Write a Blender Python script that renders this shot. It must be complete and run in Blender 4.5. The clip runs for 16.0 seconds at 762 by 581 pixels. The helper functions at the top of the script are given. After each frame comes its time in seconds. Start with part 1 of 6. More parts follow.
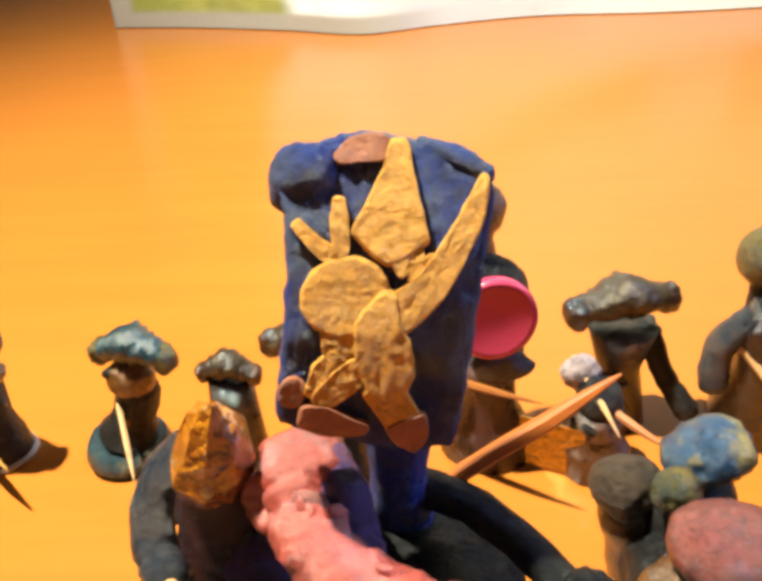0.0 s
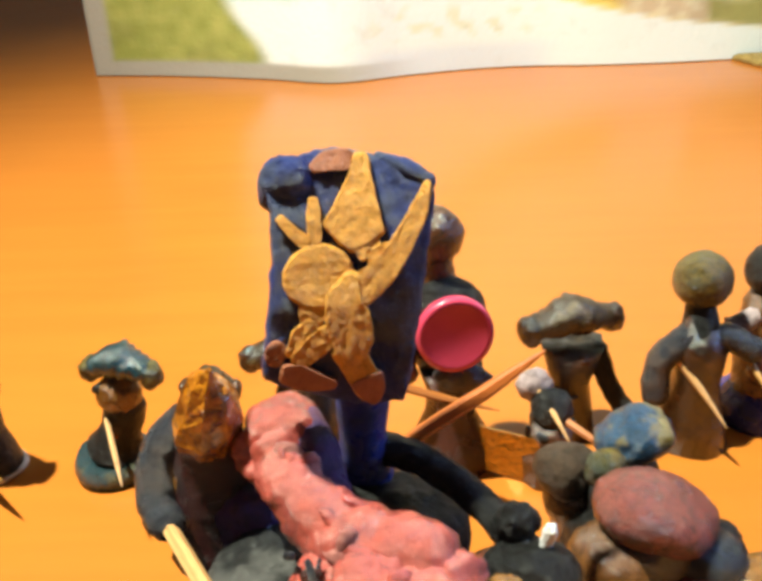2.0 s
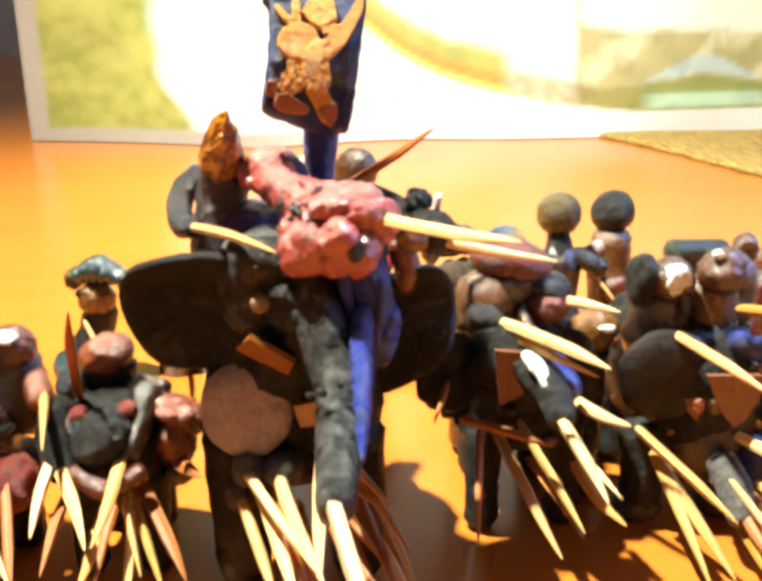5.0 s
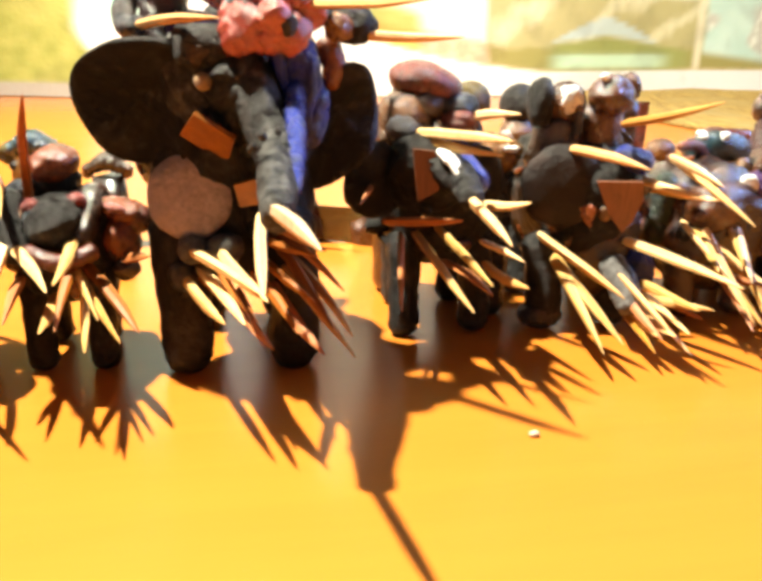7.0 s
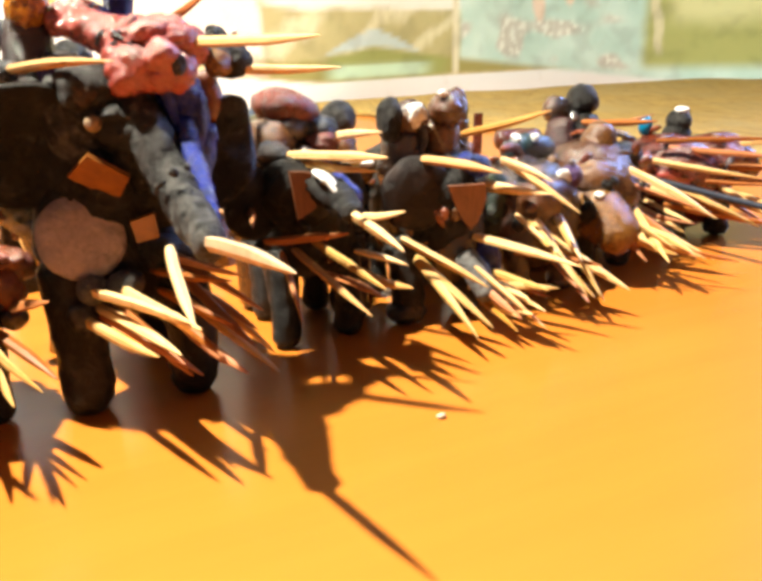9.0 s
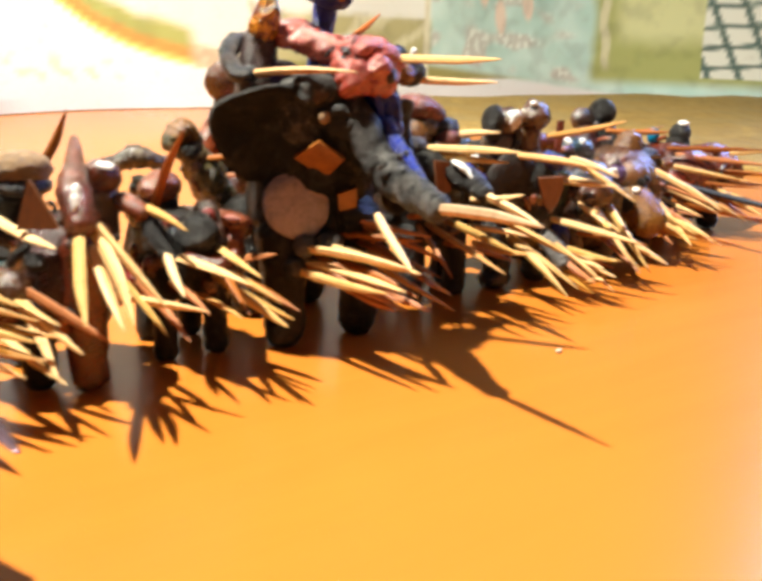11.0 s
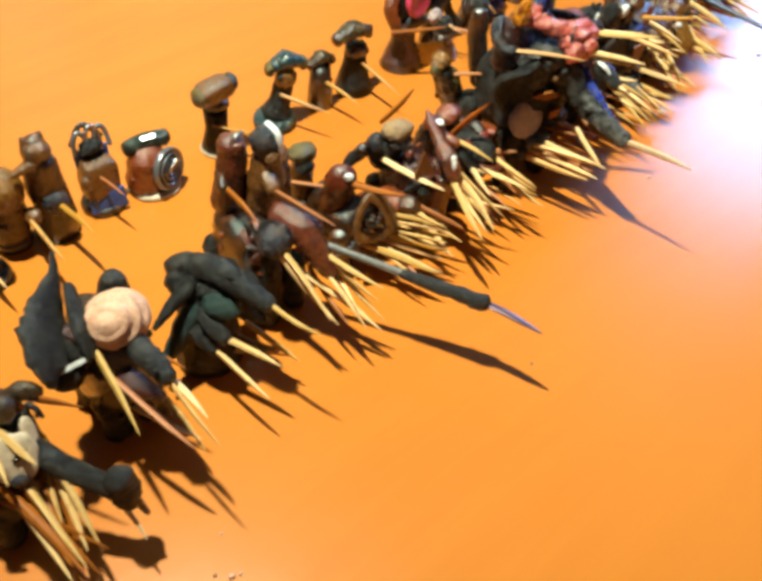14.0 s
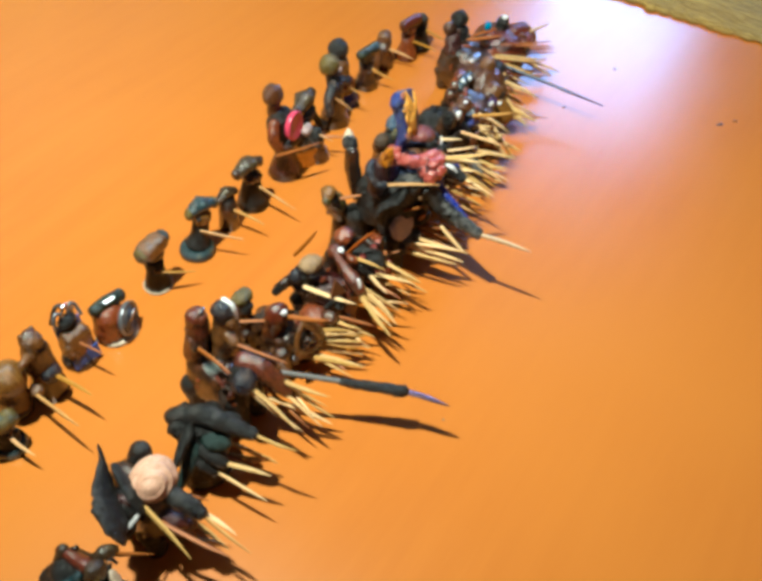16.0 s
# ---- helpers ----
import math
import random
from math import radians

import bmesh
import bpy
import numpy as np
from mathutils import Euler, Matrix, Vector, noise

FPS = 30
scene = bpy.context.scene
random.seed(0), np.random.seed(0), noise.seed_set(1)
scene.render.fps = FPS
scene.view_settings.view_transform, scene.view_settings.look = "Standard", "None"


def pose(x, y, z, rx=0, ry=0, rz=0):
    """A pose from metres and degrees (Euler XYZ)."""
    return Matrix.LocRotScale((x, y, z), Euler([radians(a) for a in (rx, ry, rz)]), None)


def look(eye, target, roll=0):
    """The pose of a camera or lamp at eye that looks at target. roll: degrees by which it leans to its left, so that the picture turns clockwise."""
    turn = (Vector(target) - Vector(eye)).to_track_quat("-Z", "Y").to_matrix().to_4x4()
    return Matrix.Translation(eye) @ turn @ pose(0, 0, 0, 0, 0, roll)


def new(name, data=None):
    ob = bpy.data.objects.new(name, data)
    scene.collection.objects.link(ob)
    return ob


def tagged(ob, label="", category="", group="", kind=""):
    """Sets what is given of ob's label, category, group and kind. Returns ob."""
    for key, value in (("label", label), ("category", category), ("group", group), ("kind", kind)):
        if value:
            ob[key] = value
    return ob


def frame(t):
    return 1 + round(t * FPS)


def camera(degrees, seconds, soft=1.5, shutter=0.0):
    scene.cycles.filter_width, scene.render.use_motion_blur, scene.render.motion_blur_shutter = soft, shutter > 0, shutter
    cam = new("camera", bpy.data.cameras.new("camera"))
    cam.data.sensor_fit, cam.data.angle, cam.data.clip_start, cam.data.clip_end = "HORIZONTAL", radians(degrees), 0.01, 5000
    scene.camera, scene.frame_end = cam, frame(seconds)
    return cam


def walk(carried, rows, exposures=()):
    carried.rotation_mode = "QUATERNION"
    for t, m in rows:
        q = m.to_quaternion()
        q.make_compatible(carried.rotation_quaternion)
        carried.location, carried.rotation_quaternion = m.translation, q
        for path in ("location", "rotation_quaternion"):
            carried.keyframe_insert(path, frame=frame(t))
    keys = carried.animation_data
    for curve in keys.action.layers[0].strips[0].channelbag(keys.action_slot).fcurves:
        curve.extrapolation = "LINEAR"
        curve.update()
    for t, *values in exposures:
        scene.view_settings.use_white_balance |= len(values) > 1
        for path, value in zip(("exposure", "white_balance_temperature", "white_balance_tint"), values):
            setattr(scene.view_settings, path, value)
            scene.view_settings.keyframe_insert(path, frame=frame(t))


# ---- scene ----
cam = camera(50.28, 16.0, soft=3.8, shutter=0.5)
PATH = [
    (0, (0.01395, 0.00690, 0.13403), (-0.00745, 0.26279, -0.02108), -3.62),
    (0.5, (0.01229, 0.00561, 0.13403), (-0.00903, 0.26238, -0.01964), -3.25),
    (1, (0.01363, 0.00345, 0.13540), (-0.00637, 0.26389, -0.01215), -2.95),
    (1.5, (0.01520, -0.00330, 0.13675), (-0.00184, 0.25883, -0.00816), -2.67),
    (2, (0.01584, -0.01070, 0.13709), (0.00443, 0.25410, -0.00344), -2.66),
    (2.5, (0.01687, -0.02053, 0.13892), (0.01516, 0.24947, 0.00815), -2.34),
    (3, (0.01369, -0.03116, 0.13526), (0.02704, 0.24290, 0.01397), -1.98),
    (5.5, (0.00833, -0.09168, 0.10024), (0.03438, 0.19112, 0.00354), 0.35),
    (6, (0.00892, -0.09962, 0.09273), (0.04038, 0.18356, -0.00118), 0.81),
    (6.5, (0.00722, -0.10641, 0.08217), (0.04729, 0.17458, -0.01497), 1.02),
    (7, (0.00308, -0.11093, 0.07488), (0.05638, 0.16691, -0.02495), 0.97),
    (7.5, (-0.00288, -0.11167, 0.07470), (0.07136, 0.16024, -0.02804), 0.81),
    (8, (-0.00951, -0.11111, 0.07372), (0.09528, 0.15119, -0.02736), 0.12),
    (10.5, (-0.07058, -0.12542, 0.08901), (0.07575, 0.11953, -0.00364), 0.44),
    (11, (-0.09704, -0.12934, 0.08452), (0.05973, 0.10779, -0.01137), 2.35),
    (11.5, (-0.11699, -0.13296, 0.08805), (0.03521, 0.10558, -0.01159), 2.01),
    (12, (-0.14495, -0.12772, 0.10248), (0.01479, 0.10171, -0.00635), 0.54),
    (12.5, (-0.18642, -0.12613, 0.13304), (-0.02851, 0.09208, 0.00096), 0.39),
    (13, (-0.21473, -0.11970, 0.17224), (-0.05474, 0.07403, 0.00831), 3.40),
    (13.5, (-0.23947, -0.11393, 0.20809), (-0.08640, 0.05656, 0.01442), 3.85),
    (14, (-0.25650, -0.11180, 0.24098), (-0.10832, 0.02677, 0.01998), 6.61),
    (14.5, (-0.27266, -0.10722, 0.27438), (-0.11865, 0.01496, 0.04777), 8.05),
    (15, (-0.28180, -0.10159, 0.30210), (-0.12077, 0.00388, 0.07200), 8.51),
    (15.5, (-0.28797, -0.09941, 0.33323), (-0.12070, -0.00103, 0.10445), 7.16),
    (16, (-0.28771, -0.09902, 0.35653), (-0.11776, -0.00375, 0.12841), 5.97),
]
walk(cam, [(t, look(eye, target, roll)) for t, eye, target, roll in PATH],
     [(0.0, 0.23, 6050, -5), (0.6, 0.08, 6050, -4), (1.5, 0.05, 6000, -6), (2.5, 0.0, 5900, -10), (3.0, -0.05, 5800, -9), (5.5, 0.88, 6250, -3), (7.0, 0.90, 6550, 1), (8.0, 0.82, 6500, 3), (11.0, 0.40, 6200, 4), (12.0, 0.28, 6150, 2), (12.5, 0.24, 6150, -14), (14.0, -0.15, 6100, -14), (14.5, -0.23, 5950, -14), (16.0, -0.37, 5500, -10)])

# ---- light ----
world = bpy.data.worlds.new("evening_sky")
scene.world = world
world.use_nodes = True
wn = world.node_tree
sky = wn.nodes.new("ShaderNodeTexSky")
sky.sky_type = "NISHITA"
sky.sun_disc = False
sky.sun_elevation, sky.sun_rotation = radians(8), radians(110)
wn.links.new(sky.outputs[0], wn.nodes["Background"].inputs[0])
wn.nodes["Background"].inputs[1].default_value = 0.08

lamp_data = bpy.data.lights.new("desk_lamp_light", "SPOT")
lamp_data.energy = 70.0
lamp_data.color = (1.0, 0.89, 0.72)
lamp_data.shadow_soft_size = 0.012
lamp_data.spot_size, lamp_data.spot_blend = radians(110), 1.0  # soft cone added to dim the table's edges; no lamp shade is seen
lamp = new("desk_lamp_light", lamp_data)
lamp.matrix_world = look((-0.215, 0.145, 0.74), (0.16, 0.20, 0.0))

win_data = bpy.data.lights.new("window_light", "AREA")
win_data.shape = "RECTANGLE"
win_data.size, win_data.size_y = 0.62, 0.72
win_data.energy = 44.0
win_data.color = (0.36, 0.50, 1.0)
win = new("window_light", win_data)
win.matrix_world = look((2.44, 0.65, 1.22), (0.2, 0.03, 0.0))

# ---- materials ----
D = 0.1  # the figures are laid out in decimetres
TALL = 1.02  # all heights stretched by this to fit the camera's view


def nodes_of(name):
    m = bpy.data.materials.new(name)
    m.use_nodes = True
    return m, m.node_tree.nodes, m.node_tree.links, m.node_tree.nodes["Principled BSDF"]


def mixed(nt, links, fac, a, b):
    mix = nt.new("ShaderNodeMix")
    mix.data_type = "RGBA"
    links.new(fac, mix.inputs[0])
    for sock, v in ((6, a), (7, b)):
        if isinstance(v, tuple):
            mix.inputs[sock].default_value = (*v, 1.0)
        else:
            links.new(v, mix.inputs[sock])
    return mix.outputs[2]


def ramped(nt, links, fac, lo, hi):
    r = nt.new("ShaderNodeMapRange")
    links.new(fac, r.inputs[0])
    r.inputs[1].default_value, r.inputs[2].default_value = lo, hi
    return r.outputs[0]


def noised(nt, links, scale, detail=4.0, rough=0.6, vec=None):
    n = nt.new("ShaderNodeTexNoise")
    n.inputs["Scale"].default_value = scale
    n.inputs["Detail"].default_value = detail
    n.inputs["Roughness"].default_value = rough
    if vec is None:
        vec = nt.new("ShaderNodeTexCoord").outputs["Object"]
    links.new(vec, n.inputs["Vector"])
    return n.outputs[0]


def clay(name, col, smear=None, gloss=0.5, smear_lo=0.52, relief=0.5, spec=0.5, dust=0.06):
    """Hand-pressed modelling clay: smeared colour at two scales, kneading marks and a waxy sheen."""
    m, nt, links, b = nodes_of(name)
    big = noised(nt, links, 130, 3)
    small = noised(nt, links, 700, 5, 0.75)
    col = tuple(c * 0.8 for c in col)
    dark = tuple(c * (0.52 if max(col) < 0.28 else 0.78) for c in col)
    c1 = mixed(nt, links, ramped(nt, links, small, 0.42, 0.66), tuple(c * 1.12 for c in col), dark)
    c2 = mixed(nt, links, ramped(nt, links, big, smear_lo, smear_lo + 0.14), c1, smear or tuple(min(1, c * 1.35 + 0.01) for c in col))
    # dusty scuffs left by fingers and lint
    scuff = nt.new("ShaderNodeMapRange")
    links.new(noised(nt, links, 520, 7, 0.8), scuff.inputs[0])
    scuff.inputs[1].default_value, scuff.inputs[2].default_value, scuff.inputs[4].default_value = 0.56, 0.67, dust
    c3 = mixed(nt, links, scuff.outputs[0], c2, tuple(0.12 + 0.55 * c for c in (smear or col)))
    links.new(c3, b.inputs["Base Color"])
    rr = nt.new("ShaderNodeMapRange")
    links.new(big, rr.inputs[0])
    rr.inputs[1].default_value, rr.inputs[2].default_value = 0.3, 0.7
    rr.inputs[3].default_value, rr.inputs[4].default_value = gloss - 0.08, gloss + 0.12
    links.new(rr.outputs[0], b.inputs["Roughness"])
    b.inputs["Specular IOR Level"].default_value = spec
    bump = nt.new("ShaderNodeBump")
    bump.inputs["Strength"].default_value = min(1.0, relief * 1.7)
    bump.inputs["Distance"].default_value = 0.0015
    links.new(noised(nt, links, 300, 8, 0.74), bump.inputs["Height"])
    # finger dents over the kneading marks
    dents = nt.new("ShaderNodeBump")
    dents.inputs["Strength"].default_value = min(1.0, relief * 1.1)
    dents.inputs["Distance"].default_value = 0.003
    links.new(big, dents.inputs["Height"])
    links.new(dents.outputs[0], bump.inputs["Normal"])
    # nail scratches and lint, under a millimetre
    fine = nt.new("ShaderNodeBump")
    fine.inputs["Strength"].default_value = relief * 0.9 if gloss < 0.3 else min(0.9, 0.35 + relief * 0.6)
    fine.inputs["Distance"].default_value = 0.00045
    links.new(noised(nt, links, 1250, 5, 0.72), fine.inputs["Height"])
    links.new(bump.outputs[0], fine.inputs["Normal"])
    links.new(fine.outputs[0], b.inputs["Normal"])
    if gloss < 0.3:  # the oily skin of well-kneaded clay follows the kneading marks, not the scratches
        wet = gloss <= 0.15
        b.inputs["Coat Weight"].default_value = 0.8 if wet else 0.4
        b.inputs["Coat Roughness"].default_value = 0.12 if wet else 0.22
        links.new(bump.outputs[0], b.inputs["Coat Normal"])
    return m


def wood(name, a, c):
    m, nt, links, b = nodes_of(name)
    tc = nt.new("ShaderNodeTexCoord")
    mp = nt.new("ShaderNodeMapping")
    mp.inputs["Scale"].default_value = (1, 1, 0.06)
    links.new(tc.outputs["Object"], mp.inputs["Vector"])
    grain = noised(nt, links, 1500, 6, 0.75, mp.outputs[0])
    info = nt.new("ShaderNodeObjectInfo")
    c0 = mixed(nt, links, ramped(nt, links, grain, 0.36, 0.66), a, c)
    # handled wood: grimy patches
    grime = ramped(nt, links, noised(nt, links, 190, 4, 0.65), 0.55, 0.85)
    c1 = mixed(nt, links, grime, c0, tuple(k * 0.45 for k in c))
    hs = nt.new("ShaderNodeHueSaturation")
    rng = nt.new("ShaderNodeMapRange")
    links.new(info.outputs["Random"], rng.inputs[0])
    rng.inputs[3].default_value, rng.inputs[4].default_value = 0.66, 1.14
    links.new(rng.outputs[0], hs.inputs["Value"])
    sat = nt.new("ShaderNodeMapRange")
    links.new(info.outputs["Random"], sat.inputs[0])
    sat.inputs[3].default_value, sat.inputs[4].default_value = 1.22, 0.92  # the browner sticks are the richer ones
    links.new(sat.outputs[0], hs.inputs["Saturation"])
    links.new(c1, hs.inputs["Color"])
    links.new(hs.outputs[0], b.inputs["Base Color"])
    b.inputs["Roughness"].default_value = 0.55
    bump = nt.new("ShaderNodeBump")
    bump.inputs["Strength"].default_value = 0.4
    bump.inputs["Distance"].default_value = 0.0002
    links.new(grain, bump.inputs["Height"])
    links.new(bump.outputs[0], b.inputs["Normal"])
    return m


def plain(name, col, rough=0.4, metal=0.0, relief=0.15, scale=500, other=None):
    m, nt, links, b = nodes_of(name)
    n = noised(nt, links, scale, 5)
    links.new(mixed(nt, links, ramped(nt, links, n, 0.35, 0.68), col, other or tuple(c * 0.7 for c in col)), b.inputs["Base Color"])
    b.inputs["Roughness"].default_value = rough
    b.inputs["Metallic"].default_value = metal
    bump = nt.new("ShaderNodeBump")
    bump.inputs["Strength"].default_value = relief
    bump.inputs["Distance"].default_value = 0.0005
    links.new(n, bump.inputs["Height"])
    links.new(bump.outputs[0], b.inputs["Normal"])
    return m


BLACK = clay("black_clay", (0.0095, 0.009, 0.0088), (0.030, 0.0285, 0.0275), 0.36, 0.52, 0.65, 0.36, 0.42)
GREY = clay("grey_clay", (0.017, 0.017, 0.0175), (0.044, 0.0425, 0.041), 0.38, 0.51, 0.75, 0.40, 0.45)
SCUFFED = clay("scuffed_grey_clay", (0.024, 0.024, 0.0245), (0.110, 0.106, 0.102), 0.38, 0.51, 0.75, 0.40, 0.75)
SLATE = clay("slate_clay", (0.014, 0.018, 0.032), (0.055, 0.036, 0.03), 0.28)
BLUE = clay("blue_clay", (0.022, 0.045, 0.40), (0.02, 0.03, 0.13), 0.26, 0.50, 0.6, 0.5, 0.30)
BANNERBLUE = clay("banner_blue_clay", (0.020, 0.045, 0.26), (0.070, 0.090, 0.165), 0.34, 0.48, 0.6, 0.5, 0.5)
OCHRE = clay("ochre_clay", (1.0, 0.47, 0.065), (0.72, 0.29, 0.03), 0.45, 0.56, 0.5, 0.45, 0.0)
PINK = clay("salmon_clay", (0.48, 0.090, 0.066), (0.22, 0.040, 0.036), 0.15, 0.54, 0.34, 0.8, 0.12)
TERRA = clay("terracotta_clay", (0.46, 0.155, 0.065), (0.27, 0.085, 0.04), 0.38, 0.52, 0.4)
PURPLE = clay("violet_clay_and_shade", (0.085, 0.038, 0.16), (0.15, 0.045, 0.07), 0.32)
MAROON = clay("maroon_clay", (0.055, 0.009, 0.008), (0.025, 0.008, 0.010), 0.24, 0.52, 0.4, 0.7)
REDBROWN = clay("red_brown_clay", (0.130, 0.022, 0.007), (0.052, 0.012, 0.006), 0.16, 0.52, 0.28, 0.8)
RUST = clay("rust_clay", (0.25, 0.055, 0.013), (0.11, 0.028, 0.010), 0.18, 0.52, 0.3, 0.75)
BROWN = clay("brown_clay", (0.105, 0.036, 0.010), (0.036, 0.014, 0.007), 0.16, 0.52, 0.28, 0.8)
DKBROWN = clay("dark_brown_clay", (0.026, 0.012, 0.0065), (0.085, 0.026, 0.008), 0.15, 0.52, 0.28, 0.8)
UMBER = clay("umber_clay", (0.18, 0.074, 0.019), (0.07, 0.032, 0.012), 0.2, 0.52, 0.32, 0.75)
TAN = clay("tan_clay", (0.40, 0.25, 0.125), (0.2, 0.13, 0.08), 0.4)
GOLD = clay("gold_brown_clay", (0.26, 0.115, 0.020), (0.10, 0.045, 0.014), 0.2, 0.54, 0.35, 0.55)
OLIVE = clay("olive_clay", (0.15, 0.11, 0.022), (0.035, 0.05, 0.036), 0.2)
TEAL = clay("teal_clay", (0.016, 0.05, 0.064), (0.09, 0.075, 0.02), 0.18, 0.54)
GREEN = clay("dark_green_clay", (0.010, 0.023, 0.020), (0.028, 0.042, 0.014), 0.16)
SEAGREEN = clay("sea_green_clay", (0.022, 0.046, 0.042), (0.012, 0.026, 0.026), 0.4, 0.54, 0.5, 0.35)
MAUVE = clay("mauve_clay", (0.70, 0.55, 0.57), (0.16, 0.115, 0.125), 0.42, 0.52, 0.8, 0.5, 0.1)
PALEGREY = clay("pale_grey_clay", (0.17, 0.165, 0.165), (0.07, 0.068, 0.068), 0.4, 0.53, 0.6, 0.5, 0.3)
PLUM = clay("plum_clay", (0.22, 0.05, 0.036), (0.09, 0.035, 0.04), 0.22, 0.54, 0.4)
PEACH = clay("peach_clay", (0.72, 0.42, 0.29), (0.56, 0.26, 0.16), 0.45, 0.58, 0.16)
RED = clay("red_clay", (0.26, 0.018, 0.012), (0.13, 0.016, 0.012), 0.26)
BROWNISH = clay("dull_umber_clay", (0.10, 0.062, 0.038), (0.04, 0.03, 0.025), 0.4, 0.5, 0.6, 0.4, 0.3)
SHINY = clay("glossy_dark_clay", (0.048, 0.028, 0.014), (0.10, 0.07, 0.03), 0.17, 0.52, 0.28, 0.6)
SHINYTEAL = clay("glossy_teal_clay", (0.014, 0.045, 0.058), (0.10, 0.085, 0.02), 0.15, 0.54, 0.28, 0.65)
# white for paper scraps and for highlights painted onto glossy clay
WHITE = plain("white_paper_and_glints", (0.74, 0.74, 0.75), 0.4, 0.0, 0.3, 300)
CREAM = plain("cream_clay", (0.55, 0.44, 0.32), 0.5)
BONE = plain("bone_wood", (0.62, 0.44, 0.27), 0.5)
LANCE = plain("grey_painted_rod", (0.19, 0.18, 0.175), 0.22, 0.0, 0.4, 700, (0.13, 0.125, 0.12))
FOIL = plain("silver_foil", (0.75, 0.75, 0.78), 0.22, 1.0, 0.7, 700)
GOLDFOIL = plain("gold_foil", (0.75, 0.52, 0.16), 0.25, 1.0, 0.7, 700)
PINKPLASTIC = plain("pink_plastic", (0.62, 0.06, 0.13), 0.3, 0.0, 0.05, 120, (0.56, 0.05, 0.11))
BLUECARD = plain("blue_card", (0.03, 0.10, 0.42), 0.45)
BLUEBEAD = plain("blue_bead", (0.01, 0.22, 0.42), 0.15)
ORANGE = plain("orange_plastic", (0.30, 0.105, 0.016), 0.35, 0.0, 0.3, 240, (0.17, 0.06, 0.012))
BROWNCARD = wood("brown_veneer", (0.24, 0.10, 0.05), (0.14, 0.06, 0.03))
STEEL = plain("grey_metal", (0.22, 0.23, 0.26), 0.3, 0.6, 0.2, 900)
BLADE = plain("violet_steel", (0.16, 0.10, 0.13), 0.25, 0.7, 0.2, 900)
PEN = plain("dark_graphite", (0.03, 0.035, 0.055), 0.3, 0.2)
PICK = wood("toothpick_wood", (0.80, 0.57, 0.285), (0.64, 0.385, 0.15))
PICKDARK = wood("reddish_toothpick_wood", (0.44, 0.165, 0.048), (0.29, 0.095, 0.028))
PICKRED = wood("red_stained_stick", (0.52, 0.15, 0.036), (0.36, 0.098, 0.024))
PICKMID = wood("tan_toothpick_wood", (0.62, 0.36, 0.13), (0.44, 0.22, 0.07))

AMBER, nt, links, bs = nodes_of("amber_glass")
vein = noised(nt, links, 430, 3, 0.55)
links.new(mixed(nt, links, ramped(nt, links, vein, 0.38, 0.62), (0.74, 0.27, 0.012), (0.20, 0.048, 0.002)), bs.inputs["Base Color"])
bump = nt.new("ShaderNodeBump")
bump.inputs["Strength"].default_value, bump.inputs["Distance"].default_value = 1.0, 0.0022
links.new(vein, bump.inputs["Height"])
links.new(bump.outputs[0], bs.inputs["Normal"])
bs.inputs["Roughness"].default_value = 0.10
bs.inputs["Specular IOR Level"].default_value = 0.8
bs.inputs["Transmission Weight"].default_value = 0.25
bs.inputs["Coat Weight"].default_value, bs.inputs["Coat Roughness"].default_value = 1.0, 0.04
bs.inputs["IOR"].default_value = 1.5

# the table top: orange varnished wood with a faint grain along x
TABLE, nt, links, bs = nodes_of("orange_varnished_wood")
mp = nt.new("ShaderNodeMapping")
mp.inputs["Scale"].default_value = (1.0, 9.0, 1.0)
links.new(nt.new("ShaderNodeTexCoord").outputs["Object"], mp.inputs["Vector"])
grain = noised(nt, links, 9, 7, 0.65, mp.outputs[0])
cloud = noised(nt, links, 3.2, 2)
base = mixed(nt, links, ramped(nt, links, grain, 0.3, 0.75), (0.50, 0.161, 0.022), (0.44, 0.134, 0.018))
links.new(mixed(nt, links, ramped(nt, links, cloud, 0.35, 0.7), base, (0.51, 0.174, 0.023)), bs.inputs["Base Color"])
rr = nt.new("ShaderNodeMapRange")
links.new(noised(nt, links, 14, 5), rr.inputs[0])
rr.inputs[3].default_value, rr.inputs[4].default_value = 0.19, 0.29
links.new(rr.outputs[0], bs.inputs["Roughness"])
bs.inputs["Specular IOR Level"].default_value = 0.42
bump = nt.new("ShaderNodeBump")
bump.inputs["Strength"].default_value = 0.12
bump.inputs["Distance"].default_value = 0.0004
links.new(noised(nt, links, 160, 5), bump.inputs["Height"])
links.new(bump.outputs[0], bs.inputs["Normal"])

# the printed cloth: its print is stored on the mesh, the weave is added here
CLOTH, nt, links, bs = nodes_of("printed_cloth")
at = nt.new("ShaderNodeAttribute")
at.attribute_name = "print"
blot = noised(nt, links, 34, 5, 0.7)
links.new(mixed(nt, links, ramped(nt, links, blot, 0.56, 1.7), at.outputs["Color"], (0.30, 0.28, 0.2)), bs.inputs["Base Color"])
bs.inputs["Roughness"].default_value = 0.85
bump = nt.new("ShaderNodeBump")
bump.inputs["Strength"].default_value = 0.5
bump.inputs["Distance"].default_value = 0.001
links.new(noised(nt, links, 260, 3), bump.inputs["Height"])
links.new(bump.outputs[0], bs.inputs["Normal"])

